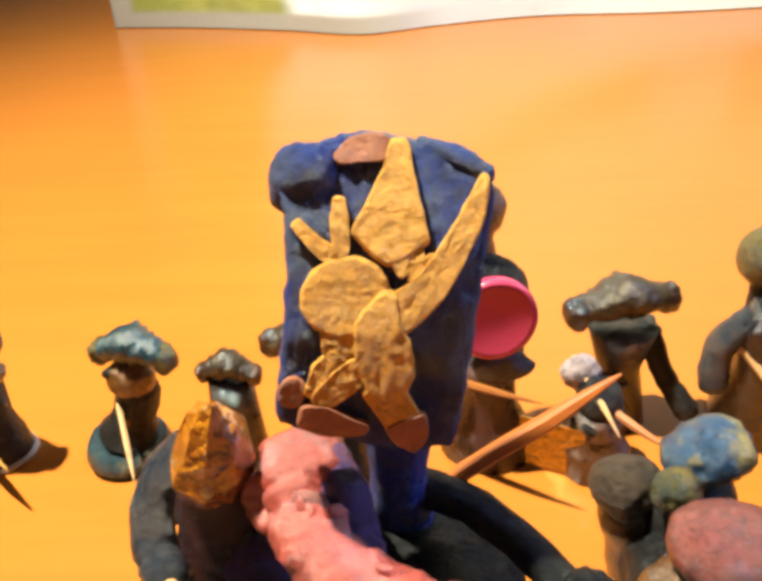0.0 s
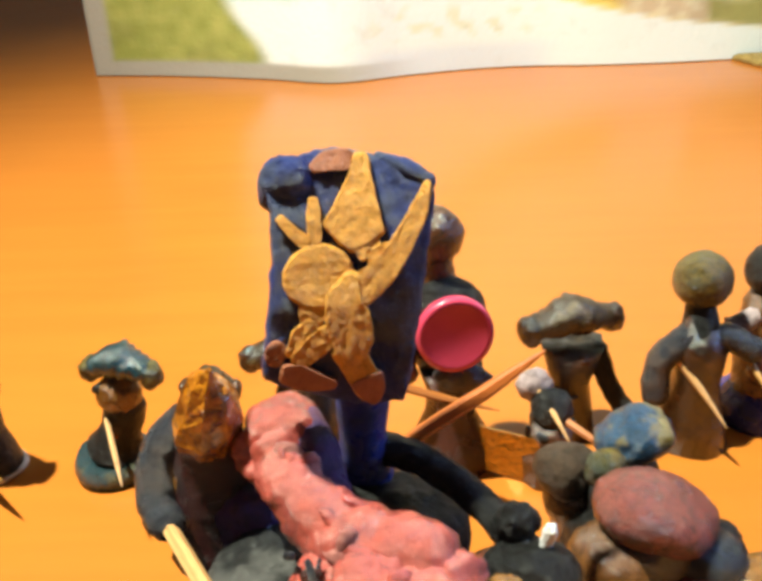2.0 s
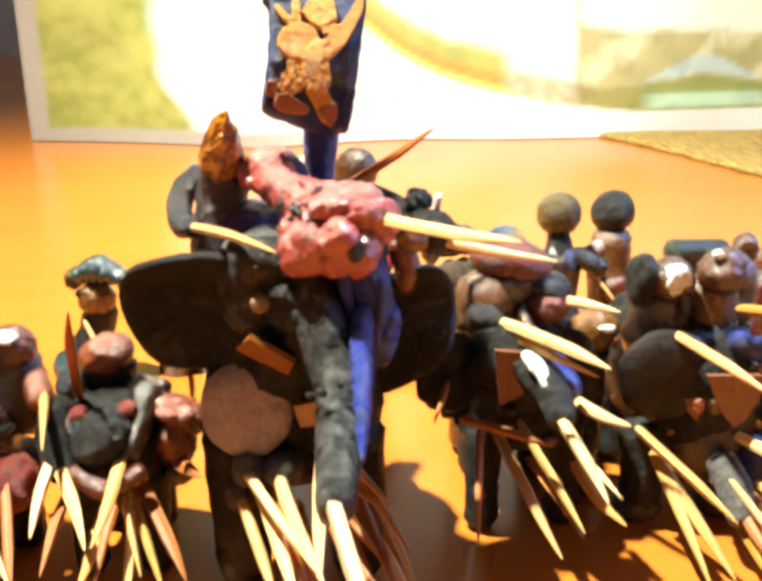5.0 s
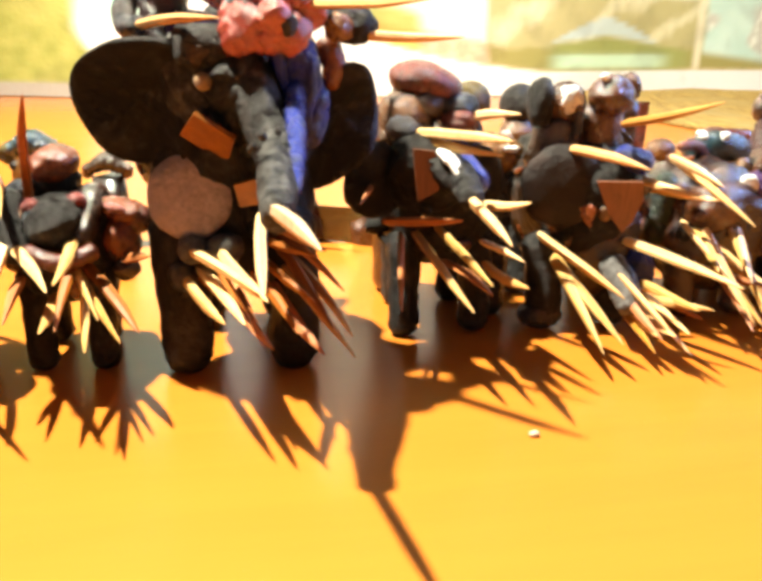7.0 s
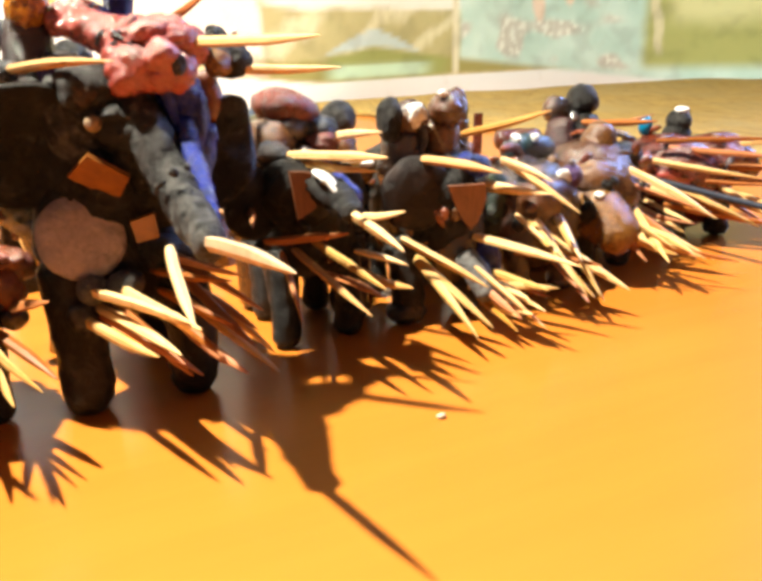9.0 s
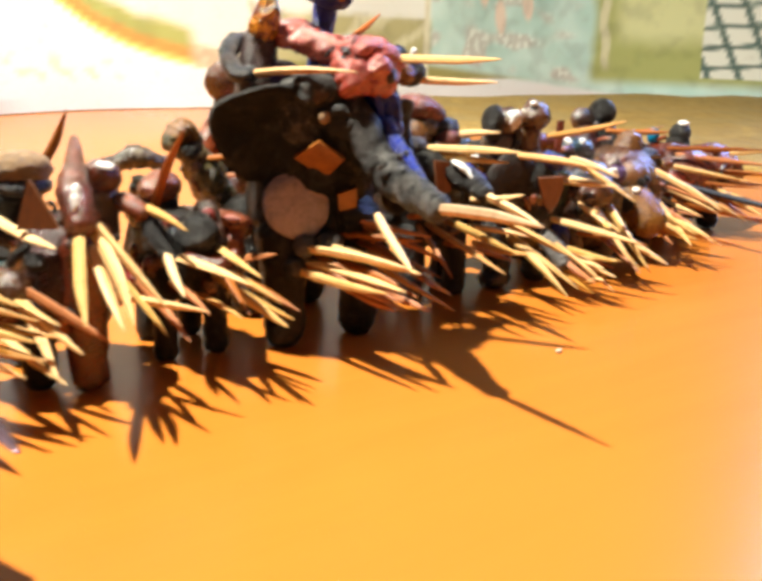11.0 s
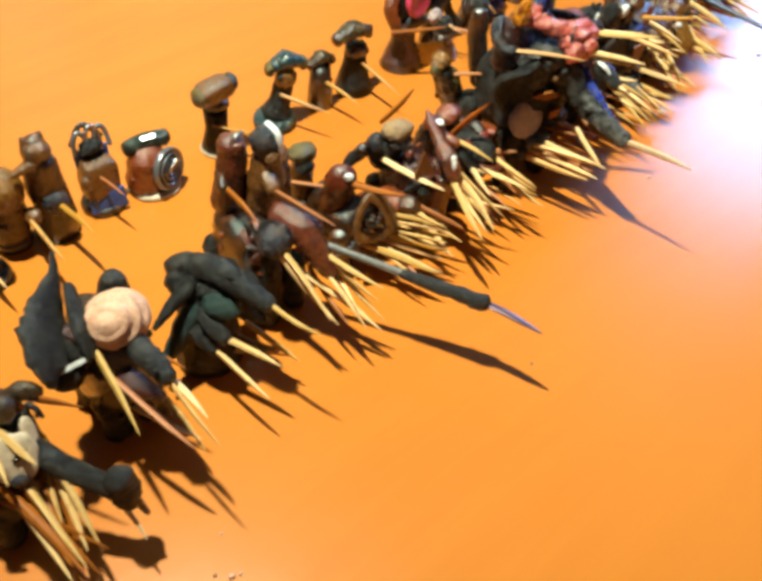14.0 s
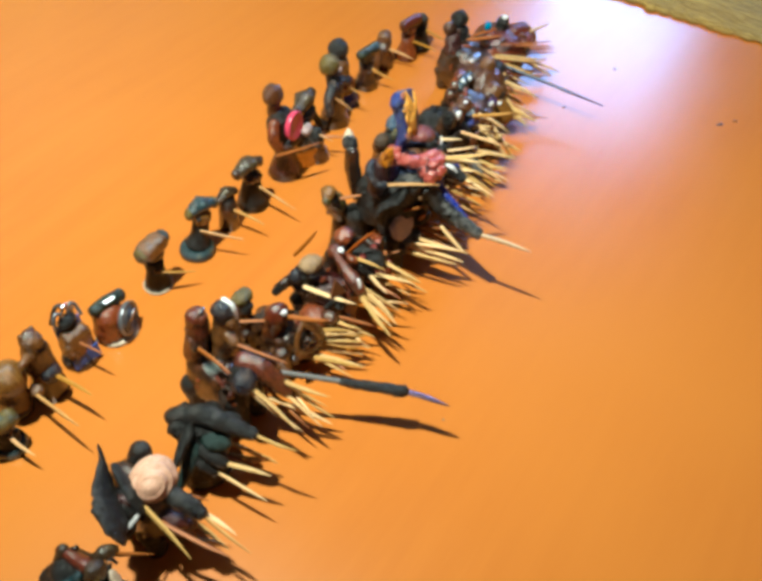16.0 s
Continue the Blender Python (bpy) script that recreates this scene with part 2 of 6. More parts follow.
# the mat: coarse olive weave, faded in patches
MAT, nt, links, bs = nodes_of("olive_woven_mat")
tc = nt.new("ShaderNodeTexCoord")
weave = []
for turn in (0.35, 1.92):
    mp = nt.new("ShaderNodeMapping")
    mp.inputs["Rotation"].default_value = (0, 0, turn)
    mp.inputs["Scale"].default_value = (1.0, 0.12, 1.0)
    links.new(tc.outputs["Object"], mp.inputs["Vector"])
    weave.append(noised(nt, links, 420, 3, 0.6, mp.outputs[0]))
cross = nt.new("ShaderNodeMath")
cross.operation = "MAXIMUM"
links.new(weave[0], cross.inputs[0])
links.new(weave[1], cross.inputs[1])
patch = noised(nt, links, 16, 6, 0.7)
c1 = mixed(nt, links, ramped(nt, links, cross.outputs[0], 0.45, 0.72), (0.20, 0.12, 0.025), (0.50, 0.34, 0.09))
links.new(mixed(nt, links, ramped(nt, links, patch, 0.45, 0.7), c1, (0.28, 0.21, 0.08)), bs.inputs["Base Color"])
bs.inputs["Roughness"].default_value = 0.85
bump = nt.new("ShaderNodeBump")
bump.inputs["Strength"].default_value = 0.9
bump.inputs["Distance"].default_value = 0.0015
links.new(cross.outputs[0], bump.inputs["Height"])
links.new(bump.outputs[0], bs.inputs["Normal"])
# wall and ceiling tones raised so they bounce warm fill into the shadows
PLASTER = plain("warm_plaster", (0.62, 0.44, 0.26), 0.8, 0.0, 0.2, 12)
CEIL = plain("ceiling_paint", (0.74, 0.64, 0.50), 0.85, 0.0, 0.2, 12)
BOARDS = plain("floor_boards", (0.16, 0.09, 0.05), 0.5, 0.0, 0.2, 8)


# ---- building helpers ----
def wob(p, amp, size):
    return noise.noise(p * (1.0 / size)) * amp + noise.noise(p * (2.7 / size) + Vector((7, 3, 1))) * amp * 0.55 + noise.noise(p * (6.5 / size) + Vector((1, 9, 4))) * amp * 0.36


def ridged_shell(lump, c, r, apex, mat):
    """An ovoid shell with growth ridges round its apex."""
    i, n0, ap = lump.slot(mat), len(lump.bm.faces), Vector(apex).normalized()
    for v in bmesh.ops.create_icosphere(lump.bm, subdivisions=5, radius=1.0)["verts"]:
        q = v.co.normalized()
        a = math.acos(max(-1.0, min(1.0, q.dot(ap)))) + 0.10 * noise.noise(q * 2.3)
        k = 1 + 0.16 * math.exp(-a * 2.2) + 0.055 * math.sin(a * 14) * soft_step(a, 0.25, 0.6) + 0.05 * noise.noise(q * 1.7)
        v.co = Vector(c) + Vector((q.x * r[0], q.y * r[1], q.z * r[2])) * k
    lump.bm.faces.ensure_lookup_table()
    for f in lump.bm.faces[n0:]:
        f.material_index, f.smooth = i, True
    return lump


def soft_step(v, lo, hi):
    t = min(1.0, max(0.0, (v - lo) / (hi - lo)))
    return t * t * (3 - 2 * t)


class Lump:
    """Clay pressed together from rolled, flattened and rounded bits; coordinates in decimetres."""

    def __init__(self):
        self.bm, self.mats = bmesh.new(), []

    def slot(self, mat):
        if mat not in self.mats:
            self.mats.append(mat)
        return self.mats.index(mat)

    def blob(self, c, r, mat, rot=(0, 0, 0), p=2.0, amp=0.15, sub=4):
        """A kneaded ball; p over 2 makes it boxier."""
        r = (r, r, r) if isinstance(r, (int, float)) else r
        i, n0 = self.slot(mat), len(self.bm.faces)
        out = bmesh.ops.create_icosphere(self.bm, subdivisions=sub, radius=1.0)
        turn = Euler([radians(a) for a in rot]).to_matrix()
        c, rm = Vector(c), sum(r) / 3
        for v in out["verts"]:
            q = v.co.copy()
            if p != 2.0:
                s = sum(abs(k) ** p for k in q) ** (1 / p)
                q = q / s
            q = Vector((q.x * r[0], q.y * r[1], q.z * r[2]))
            q = turn @ q
            w = wob(c + q, amp, rm * 1.1)
            v.co = c + q * (1 + w)
        self.bm.faces.ensure_lookup_table()
        for f in self.bm.faces[n0:]:
            f.material_index, f.smooth = i, True
        return self

    def tube(self, pts, rads, mat, seg=14, amp=0.13, flat=1.0, steps=6, up=(0, 0, 1), blunt=False):
        """A rolled sausage through pts with the radii rads."""
        i = self.slot(mat)
        pts = [Vector(p) for p in pts]
        if isinstance(rads, (int, float)):
            rads = [rads] * len(pts)
        path, rad = [], []
        for k in range(len(pts) - 1):
            p0, p1, p2, p3 = pts[max(k - 1, 0)], pts[k], pts[k + 1], pts[min(k + 2, len(pts) - 1)]
            for s in range(steps):
                t = s / steps
                path.append(0.5 * ((2 * p1) + (p2 - p0) * t + (2 * p0 - 5 * p1 + 4 * p2 - p3) * t * t + (3 * p1 - p0 - 3 * p2 + p3) * t ** 3))
                rad.append(rads[k] + (rads[k + 1] - rads[k]) * t)
        path.append(pts[-1])
        rad.append(rads[-1])
        a, z = (path[1] - path[0]).normalized(), (path[-1] - path[-2]).normalized()
        if not blunt:
            path = [path[0] - a * rad[0] * 0.62, path[0] - a * rad[0] * 0.42] + path + [path[-1] + z * rad[-1] * 0.42, path[-1] + z * rad[-1] * 0.62]
            rad = [rad[0] * 0.35, rad[0] * 0.78] + rad + [rad[-1] * 0.78, rad[-1] * 0.35]
        rings, side = [], Vector(up)
        if max(abs((q - p).normalized().dot(side.normalized())) for p, q in zip(path, path[1:]) if (q - p).length > 1e-6) > 0.9 and flat == 1.0:
            side = min((Vector((0.1, 1, 0.05)), Vector((1, 0.1, 0.05)), Vector((0, 0, 1))), key=lambda v: max(abs((q - p).normalized().dot(v.normalized())) for p, q in zip(path, path[1:]) if (q - p).length > 1e-6))
        for k, p in enumerate(path):
            d = (path[min(k + 1, len(path) - 1)] - path[max(k - 1, 0)]).normalized()
            x = d.cross(side)
            x = x.normalized() if x.length > 1e-4 else d.orthogonal().normalized()
            y = x.cross(d)
            ring = []
            for j in range(seg):
                g = 2 * math.pi * j / seg
                q = x * math.cos(g) * rad[k] + y * math.sin(g) * rad[k] * flat
                ring.append(self.bm.verts.new(p + q * (1 + wob(p + q, amp, rad[k] * 1.4))))
            rings.append(ring)
        faces = []
        for k in range(len(rings) - 1):
            for j in range(seg):
                faces.append(self.bm.faces.new((rings[k][j], rings[k][(j + 1) % seg], rings[k + 1][(j + 1) % seg], rings[k + 1][j])))
        faces.append(self.bm.faces.new(rings[0][::-1]))
        faces.append(self.bm.faces.new(rings[-1]))
        for f in faces:
            f.material_index, f.smooth = i, True
        return self

    def lathe(self, c, prof, mat, axis=(0, 0, 1), seg=28, amp=0.0):
        """A turned shape: prof is (radius, height along axis)."""
        i, c = self.slot(mat), Vector(c)
        q = Vector((0, 0, 1)).rotation_difference(Vector(axis).normalized())
        rings = []
        for r, h in prof:
            ring = []
            for j in range(seg):
                g = 2 * math.pi * j / seg
                v = q @ Vector((math.cos(g) * max(r, 1e-4), math.sin(g) * max(r, 1e-4), h))
                ring.append(self.bm.verts.new(c + v * (1 + wob(c + v, amp, 0.05))))
            rings.append(ring)
        faces = [self.bm.faces.new(rings[0][::-1]), self.bm.faces.new(rings[-1])]
        for a, b in zip(rings, rings[1:]):
            for j in range(seg):
                faces.append(self.bm.faces.new((a[j], a[(j + 1) % seg], b[(j + 1) % seg], b[j])))
        for f in faces:
            f.material_index, f.smooth = i, True
        return self

    def scraps(self, seed, n, c, r, mats, size=(0.010, 0.024)):
        """Small scraps of clay pressed onto a form with centre c and radii r."""
        rnd = random.Random(seed)
        for k in range(n):
            d = Vector((rnd.uniform(-1, 1), rnd.uniform(-1, 0.6), rnd.uniform(-0.8, 1))).normalized()
            p = Vector([c[i] + d[i] * r[i] for i in range(3)])
            q = rnd.uniform(*size)
            if k % 3 == 0:
                t = d.cross(Vector((rnd.uniform(-1, 1), rnd.uniform(-1, 1), rnd.uniform(-1, 1)))).normalized() * q * 2
                self.tube([p - t, p + d * q * 0.3, p + t], [q * 0.5, q * 0.65, q * 0.5], mats[k % len(mats)], 8, 0.15, 1.0, 3)
            else:
                self.blob(p, (q * rnd.uniform(0.8, 1.5), q * rnd.uniform(0.7, 1.2), q * rnd.uniform(0.5, 1.0)), mats[k % len(mats)], (rnd.uniform(0, 180), rnd.uniform(0, 180), 0), 2.2, 0.22, 2)
        return self

    def sheet(self, corners, thick, mat):
        """A stiff card between four corners, with its thickness."""
        i = self.slot(mat)
        cs = [Vector(c) for c in corners]
        n = (cs[1] - cs[0]).cross(cs[-1] - cs[0]).normalized() * thick * 0.5
        a = [self.bm.verts.new(c + n) for c in cs]
        b = [self.bm.verts.new(c - n) for c in cs]
        k = len(cs)
        fs = [self.bm.faces.new(a), self.bm.faces.new(b[::-1])]
        fs += [self.bm.faces.new((a[j], b[j], b[(j + 1) % k], a[(j + 1) % k])) for j in range(k)]
        bmesh.ops.recalc_face_normals(self.bm, faces=fs)
        for f in fs:
            f.material_index = i
        return self


def thing(name, base, label, category, group=""):
    e = new(name)
    e.empty_display_size = 0.01
    e.location = Vector(base) * D
    return tagged(e, label, category, group)


def part(name, lump, parent, label=""):
    """One mesh of its own under a thing."""
    root = parent
    while root.parent:
        root = root.parent
    off = root.location
    for v in lump.bm.verts:
        v.co = Vector((v.co.x, v.co.y, v.co.z * TALL)) * D - off
    me = bpy.data.meshes.new(name)
    lump.bm.to_mesh(me)
    lump.bm.free()
    for m in lump.mats:
        me.materials.append(m)
    ob = new(name, me)
    ob.parent = parent
    return tagged(ob, label)


pick_cache = {}


def pick_mesh(length, kind, mat, r):
    key = (round(length / 0.02), kind, mat.name, r)
    if key in pick_cache:
        return pick_cache[key]
    rnd = random.Random(key[0] * 7 + kind)
    r = r * 0.85
    L = key[0] * 0.02
    tip = min(0.14, L * 0.5) * rnd.uniform(0.75, 1.2)
    seg, rings, bm = 7, [], bmesh.new()
    side = [rnd.uniform(0.82, 1.16) for j in range(seg)]  # the same split faces along the whole stick
    turn = [2 * math.pi * (j + rnd.uniform(-0.25, 0.25)) / seg for j in range(seg)]
    cut, ox, oy, flat = rnd.uniform(0, 6.28), rnd.uniform(-0.7, 0.7), rnd.uniform(-0.5, 0.5), rnd.uniform(0.55, 0.8)
    for f, h in ((0.75, 0.0), (1.0, 0.015), (1.04, L * 0.3), (1.0, L - tip), (0.90, L - tip * 0.72), (0.64, L - tip * 0.42), (0.36, L - tip * 0.14), (0.10, L)):
        t = max(0.0, (h - (L - tip)) / tip)
        bow = math.sin(math.pi * h / L) * 0.006
        ring = []
        for k, g in zip(side, turn):
            w = f * (1 + (k - 1) * (1 - t)) * (1 - 0.25 * t * max(0.0, math.cos(g - cut)))
            ring.append(bm.verts.new(Vector((math.cos(g) * r * 1.08 * w + ox * r * t + bow, math.sin(g) * r * flat * w * 1.15 + oy * r * t, h)) * D))
        rings.append(ring)
    bm.faces.new(rings[0][::-1])
    bm.faces.new(rings[-1])
    for a, b in zip(rings, rings[1:]):
        for j in range(seg):
            bm.faces.new((a[j], a[(j + 1) % seg], b[(j + 1) % seg], b[j]))
    me = bpy.data.meshes.new("toothpick")
    bm.to_mesh(me)
    bm.free()
    me.materials.append(mat)
    pick_cache[key] = me
    return me


pick_count = [0]


def pick(parent, root, tip, mat=None, r=0.0125, sink=0.04):
    """A sharpened toothpick stuck into the clay at root, its point at tip."""
    pick_count[0] += 1
    a, b = Vector((root[0], root[1], root[2] * TALL)), Vector((tip[0], tip[1], tip[2] * TALL))
    d = (b - a).normalized()
    a = a - d * sink
    ob = new("toothpick", pick_mesh((b - a).length, pick_count[0] % 4, mat or PICK, r))
    ob.parent = parent
    q = Vector((0, 0, 1)).rotation_difference(d) @ Euler((0, 0, pick_count[0] * 1.7)).to_quaternion()
    ob.matrix_local = Matrix.Translation(a * D - parent.location) @ q.to_matrix().to_4x4()
    return ob


def fan(parent, seed, n, root, rspread, tip, tspread, mats=(None,), r=0.0125):
    """A bristle of n toothpicks from round one place to round another."""
    rnd = random.Random(seed)
    for k in range(n):
        a = [root[i] + rnd.uniform(-1, 1) * rspread[i] for i in range(3)]
        b = [tip[i] + rnd.uniform(-1, 1) * tspread[i] for i in range(3)]
        b[2] = max(b[2], 0.012)
        pick(parent, a, b, mats[k % len(mats)], r * rnd.uniform(0.9, 1.15))


def slab_box(name, lo, hi, mat, label="", kind="structure", bevel=0.0):
    bm = bmesh.new()
    bmesh.ops.create_cube(bm, size=1.0)
    for v in bm.verts:
        v.co = Vector([lo[i] + (v.co[i] + 0.5) * (hi[i] - lo[i]) for i in range(3)])
    if bevel:
        bmesh.ops.bevel(bm, geom=bm.edges[:], offset=bevel, segments=3, affect="EDGES")
    me = bpy.data.meshes.new(name)
    bm.to_mesh(me)
    bm.free()
    me.materials.append(mat)
    ob = new(name, me)
    return tagged(ob, label, "", "", kind) if kind else ob


# ---- the room ----
# mostly unseen shell, added to close the room and bounce fill light
slab_box("floor", (-1.9, -2.1, -0.80), (2.7, 2.6, -0.75), BOARDS, "dark wooden floor boards below the table")
slab_box("ceiling", (-1.9, -2.1, 1.75), (2.7, 2.6, 1.80), CEIL, "pale painted ceiling")
slab_box("wall_north", (-1.9, 2.5, -0.75), (2.7, 2.6, 1.75), PLASTER, "dim plastered wall")
slab_box("wall_south", (-1.9, -2.1, -0.75), (2.7, -2.0, 1.75), PLASTER, "dim plastered wall")
slab_box("wall_west", (-1.9, -2.0, -0.75), (-1.8, 2.5, 1.75), PLASTER, "dim plastered wall")
# the east wall has the window opening: y 0.30 to 1.00, z 0.82 to 1.62
slab_box("wall_east", (2.6, -2.0, -0.75), (2.7, 0.30, 1.75), PLASTER, "dim plastered wall beside the window")
slab_box("wall_east_far", (2.6, 1.00, -0.75), (2.7, 2.5, 1.75), PLASTER, "dim plastered wall beside the window")
slab_box("wall_east_below", (2.6, 0.30, -0.75), (2.7, 1.00, 0.82), PLASTER, "dim plastered wall below the window")
slab_box("wall_east_above", (2.6, 0.30, 1.62), (2.7, 1.00, 1.75), PLASTER, "dim plastered wall above the window")

# ---- the table ----
table = new("table")
tagged(table, "large table with an orange varnished wooden top", "table")
top = slab_box("tabletop", (-1.10, -0.85, -0.03), (1.55, 1.75, 0.0), TABLE, "", "", 0.004)
top.parent = table
for lx, ly in ((-1.0, -0.75), (1.45, -0.75), (-1.0, 1.65), (1.45, 1.65)):
    leg = slab_box("leg", (lx - 0.035, ly - 0.035, -0.75), (lx + 0.035, ly + 0.035, -0.03), TABLE, "", "", 0.004)
    leg.parent = table

# ---- the printed cloth standing behind the army ----
FOOT = [(-2.2, 6.05), (-1.5, 5.95), (-0.85, 5.80), (-0.33, 5.60), (0.17, 5.72), (0.9, 5.85), (1.65, 5.85), (2.6, 5.90), (4.6, 6.15), (5.9, 6.20), (7.2, 6.00), (8.4, 5.30), (9.4, 4.40), (10.2, 3.40)]


def along(x):
    """The cloth's foot line, carried smoothly through its turning points."""
    n = len(FOOT)
    for i in range(n - 1):
        (x0, y0), (x1, y1) = FOOT[i], FOOT[i + 1]
        if x <= x1 or i == n - 2:
            xa, ya = FOOT[max(0, i - 1)]
            xb, yb = FOOT[min(n - 1, i + 2)]
            h = x1 - x0
            m0, m1 = (y1 - ya) / (x1 - xa) * h, (yb - y0) / (xb - x0) * h
            t = min(1.0, (x - x0) / h)
            return (2 * t ** 3 - 3 * t * t + 1) * y0 + (t ** 3 - 2 * t * t + t) * m0 + (3 * t * t - 2 * t ** 3) * y1 + (t ** 3 - t * t) * m1


def soft(v, lo, hi):
    t = min(1.0, max(0.0, (v - lo) / (hi - lo)))
    return t * t * (3 - 2 * t)


def blend(a, b, t):
    return tuple(p + (q - p) * t for p, q in zip(a, b))


PRINT_AT = ((-2.2, -2.1), (-1.13, -1.12), (0.65, 0.65), (2.27, 2.40), (2.85, 3.30), (3.42, 4.25), (3.99, 5.20), (4.42, 6.00), (6.85, 9.50), (8.20, 11.62), (10.2, 14.5))


def print_x(x):
    """Where along the print's own width a place of the cloth lies."""
    for (a, p), (b, q) in zip(PRINT_AT, PRINT_AT[1:]):
        if x <= b:
            return p + (q - p) * (x - a) / (b - a)
    return q


def print_colour(x, z):
    """The landscape print: meadow, pale water, hills, a pool, a panel with ovals and a lattice."""
    x = print_x(x)
    z = z * (1 + 0.19 * soft(x, 1.8, 3.0))
    w = noise.noise(Vector((x * 1.7, z * 2.3, 4.0))) * 0.10 + noise.noise(Vector((x * 5.1, z * 6.3, 1.0))) * 0.025
    fine = noise.noise(Vector((x * 9.0, z * 11.0, 2.0)))
    c = (0.83, 0.89, 0.95)
    c = blend(c, (0.50, 0.80, 0.78), soft(z, 0.45, 0.7) * (1 - soft(x + w, -0.75, -0.2)))
    c = blend(c, (0.72, 0.78, 0.92), (1 - soft(z, 0.12, 0.22)) * soft(x, -0.3, 0.1) * (1 - soft(x, 1.0, 1.4)) * 0.8)
    c = blend(c, (0.74, 0.76, 0.58), soft(fine, 0.05, 0.4) * (1 - soft(abs(z - 0.33 - w * 0.6), 0.06, 0.14)) * soft(x, -0.2, 0.1) * (1 - soft(x, 0.9, 1.3)) * 0.7)
    meadow = -1.12 + 0.30 * (1 - soft(z, 0.1, 0.6)) + w
    c = blend(c, blend((0.30, 0.33, 0.07), (0.46, 0.46, 0.13), soft(w + fine * 0.05, -0.05, 0.06)), 1 - soft(x, meadow - 0.08, meadow + 0.08))
    hill = 0.24 + 0.54 * math.exp(-(x - 0.65) * 1.35) + w * 0.12 if x > 0.2 else 9.0
    h = z - hill
    # the shore: a yellow edge, a brown bank and a green slope under a pale field
    c = blend(c, (0.86, 0.72, 0.20), soft(h, -0.02, 0.02))
    c = blend(c, (0.58, 0.34, 0.09), soft(h + w * 0.4, 0.03, 0.08))
    c = blend(c, (0.42, 0.46, 0.15), soft(h + w * 0.5, 0.13, 0.19))
    c = blend(c, (0.88, 0.86, 0.78), soft(h + w, 0.26, 0.36))
    brick = soft(x, 1.65, 1.85) * soft(h, -0.02, 0.02)
    c = blend(c, blend((0.62, 0.50, 0.36), (0.74, 0.66, 0.50), soft(fine, -0.2, 0.3)), brick * (1 - soft(h, 0.14, 0.2)))
    c = blend(c, (0.90, 0.89, 0.84), brick * soft(h, 0.14, 0.22))
    if x > 2.2:
        field = soft(x + w, 2.35, 2.5) * soft(h, -0.02, 0.03)
        c = blend(c, (0.36, 0.34, 0.12), field)
        slant = soft(math.sin((z * 0.9 - x * 0.4) * 11.0 + w * 22) + fine * 0.4, 0.0, 1.3)
        c = blend(c, blend((0.50, 0.47, 0.25), (0.74, 0.72, 0.52), slant), field * soft(h + w, 0.18, 0.26))
        c = blend(c, (0.86, 0.88, 0.86), field * soft(z + w * 0.4, 0.96, 1.04))
        apex = 0.80 - abs(x - 4.25) * 0.20 - (x - 4.25) ** 2 * 0.10
        low = 0.61 - abs(x - 4.25) * 0.09
        pool = soft(z, low - 0.03, low + 0.03) * (1 - soft(z, apex - 0.02, apex + 0.02)) * (1 - soft(abs(x - 4.25), 0.85, 1.05))
        c = blend(c, (0.56, 0.70, 0.78), pool * 0.85)
        c = blend(c, (0.34, 0.38, 0.13), field * soft(x, 3.2, 3.5) * (1 - soft(z, low - 0.05, low)) * (1 - soft(x, 5.6, 6.0)))
        c = blend(c, (0.62, 0.84, 0.68), (1 - soft(abs(z - 0.34), 0.04, 0.10)) * soft(x, 3.2, 3.6) * (1 - soft(x, 5.0, 5.6)))
    if x > 5.8:
        panel = soft(x + w * 0.3, 6.0, 6.12)
        skirt = 0.42 - (x - 6.1) * 0.10
        c = blend(c, (0.80, 0.78, 0.62), soft(x, 5.88, 5.94) * (1 - soft(x, 6.0, 6.06)) * soft(z, 0.2, 0.3))
        c = blend(c, blend((0.52, 0.74, 0.72), (0.66, 0.86, 0.85), soft(w, -0.06, 0.06)), panel * soft(z, skirt - 0.05, skirt + 0.06))
        c = blend(c, blend((0.60, 0.58, 0.56), (0.86, 0.88, 0.86), soft(fine, -0.1, 0.3)), panel * (1 - soft(x, 9.2, 9.5)) * soft(noise.noise(Vector((x * 1.5, z * 3.4, 6.0))), 0.02, 0.32) * 0.8 * soft(z, skirt, skirt + 0.15))
        for ox, oz in ((7.6, 1.05), (8.2, 1.25), (7.2, 1.4)):
            c = blend(c, (0.84, 0.72, 0.64), 1 - soft(math.hypot((x - ox) * 1.3, (z - oz) * 0.75 + (x - ox) * 0.25), 0.13, 0.20))
        c = blend(c, (0.42, 0.45, 0.17), soft(x + w, 9.5, 9.8) * soft(z, 0.1, 0.3))
        c = blend(c, (0.70, 0.68, 0.48), (1 - soft(abs(x - 9.9 - w), 0.05, 0.12)) * soft(z, 0.3, 0.5))
        c = blend(c, (0.68, 0.70, 0.40), soft(x, 9.9, 10.4) * soft(z + w, 0.6, 1.0))
        if x > 11.62 and z > 0.3:
            gx, gz = abs(((x - 9.6) * 2.2 + z) % 1.0 - 0.5), abs((z * 3.4 - x * 0.3) % 1.0 - 0.5)
            bar = max(soft(gx, 0.36, 0.44), soft(gz, 0.36, 0.44))
            c = blend((0.42, 0.56, 0.52), (0.82, 0.84, 0.80), 1 - bar)
            c = blend(c, (0.10, 0.16, 0.15), bar)
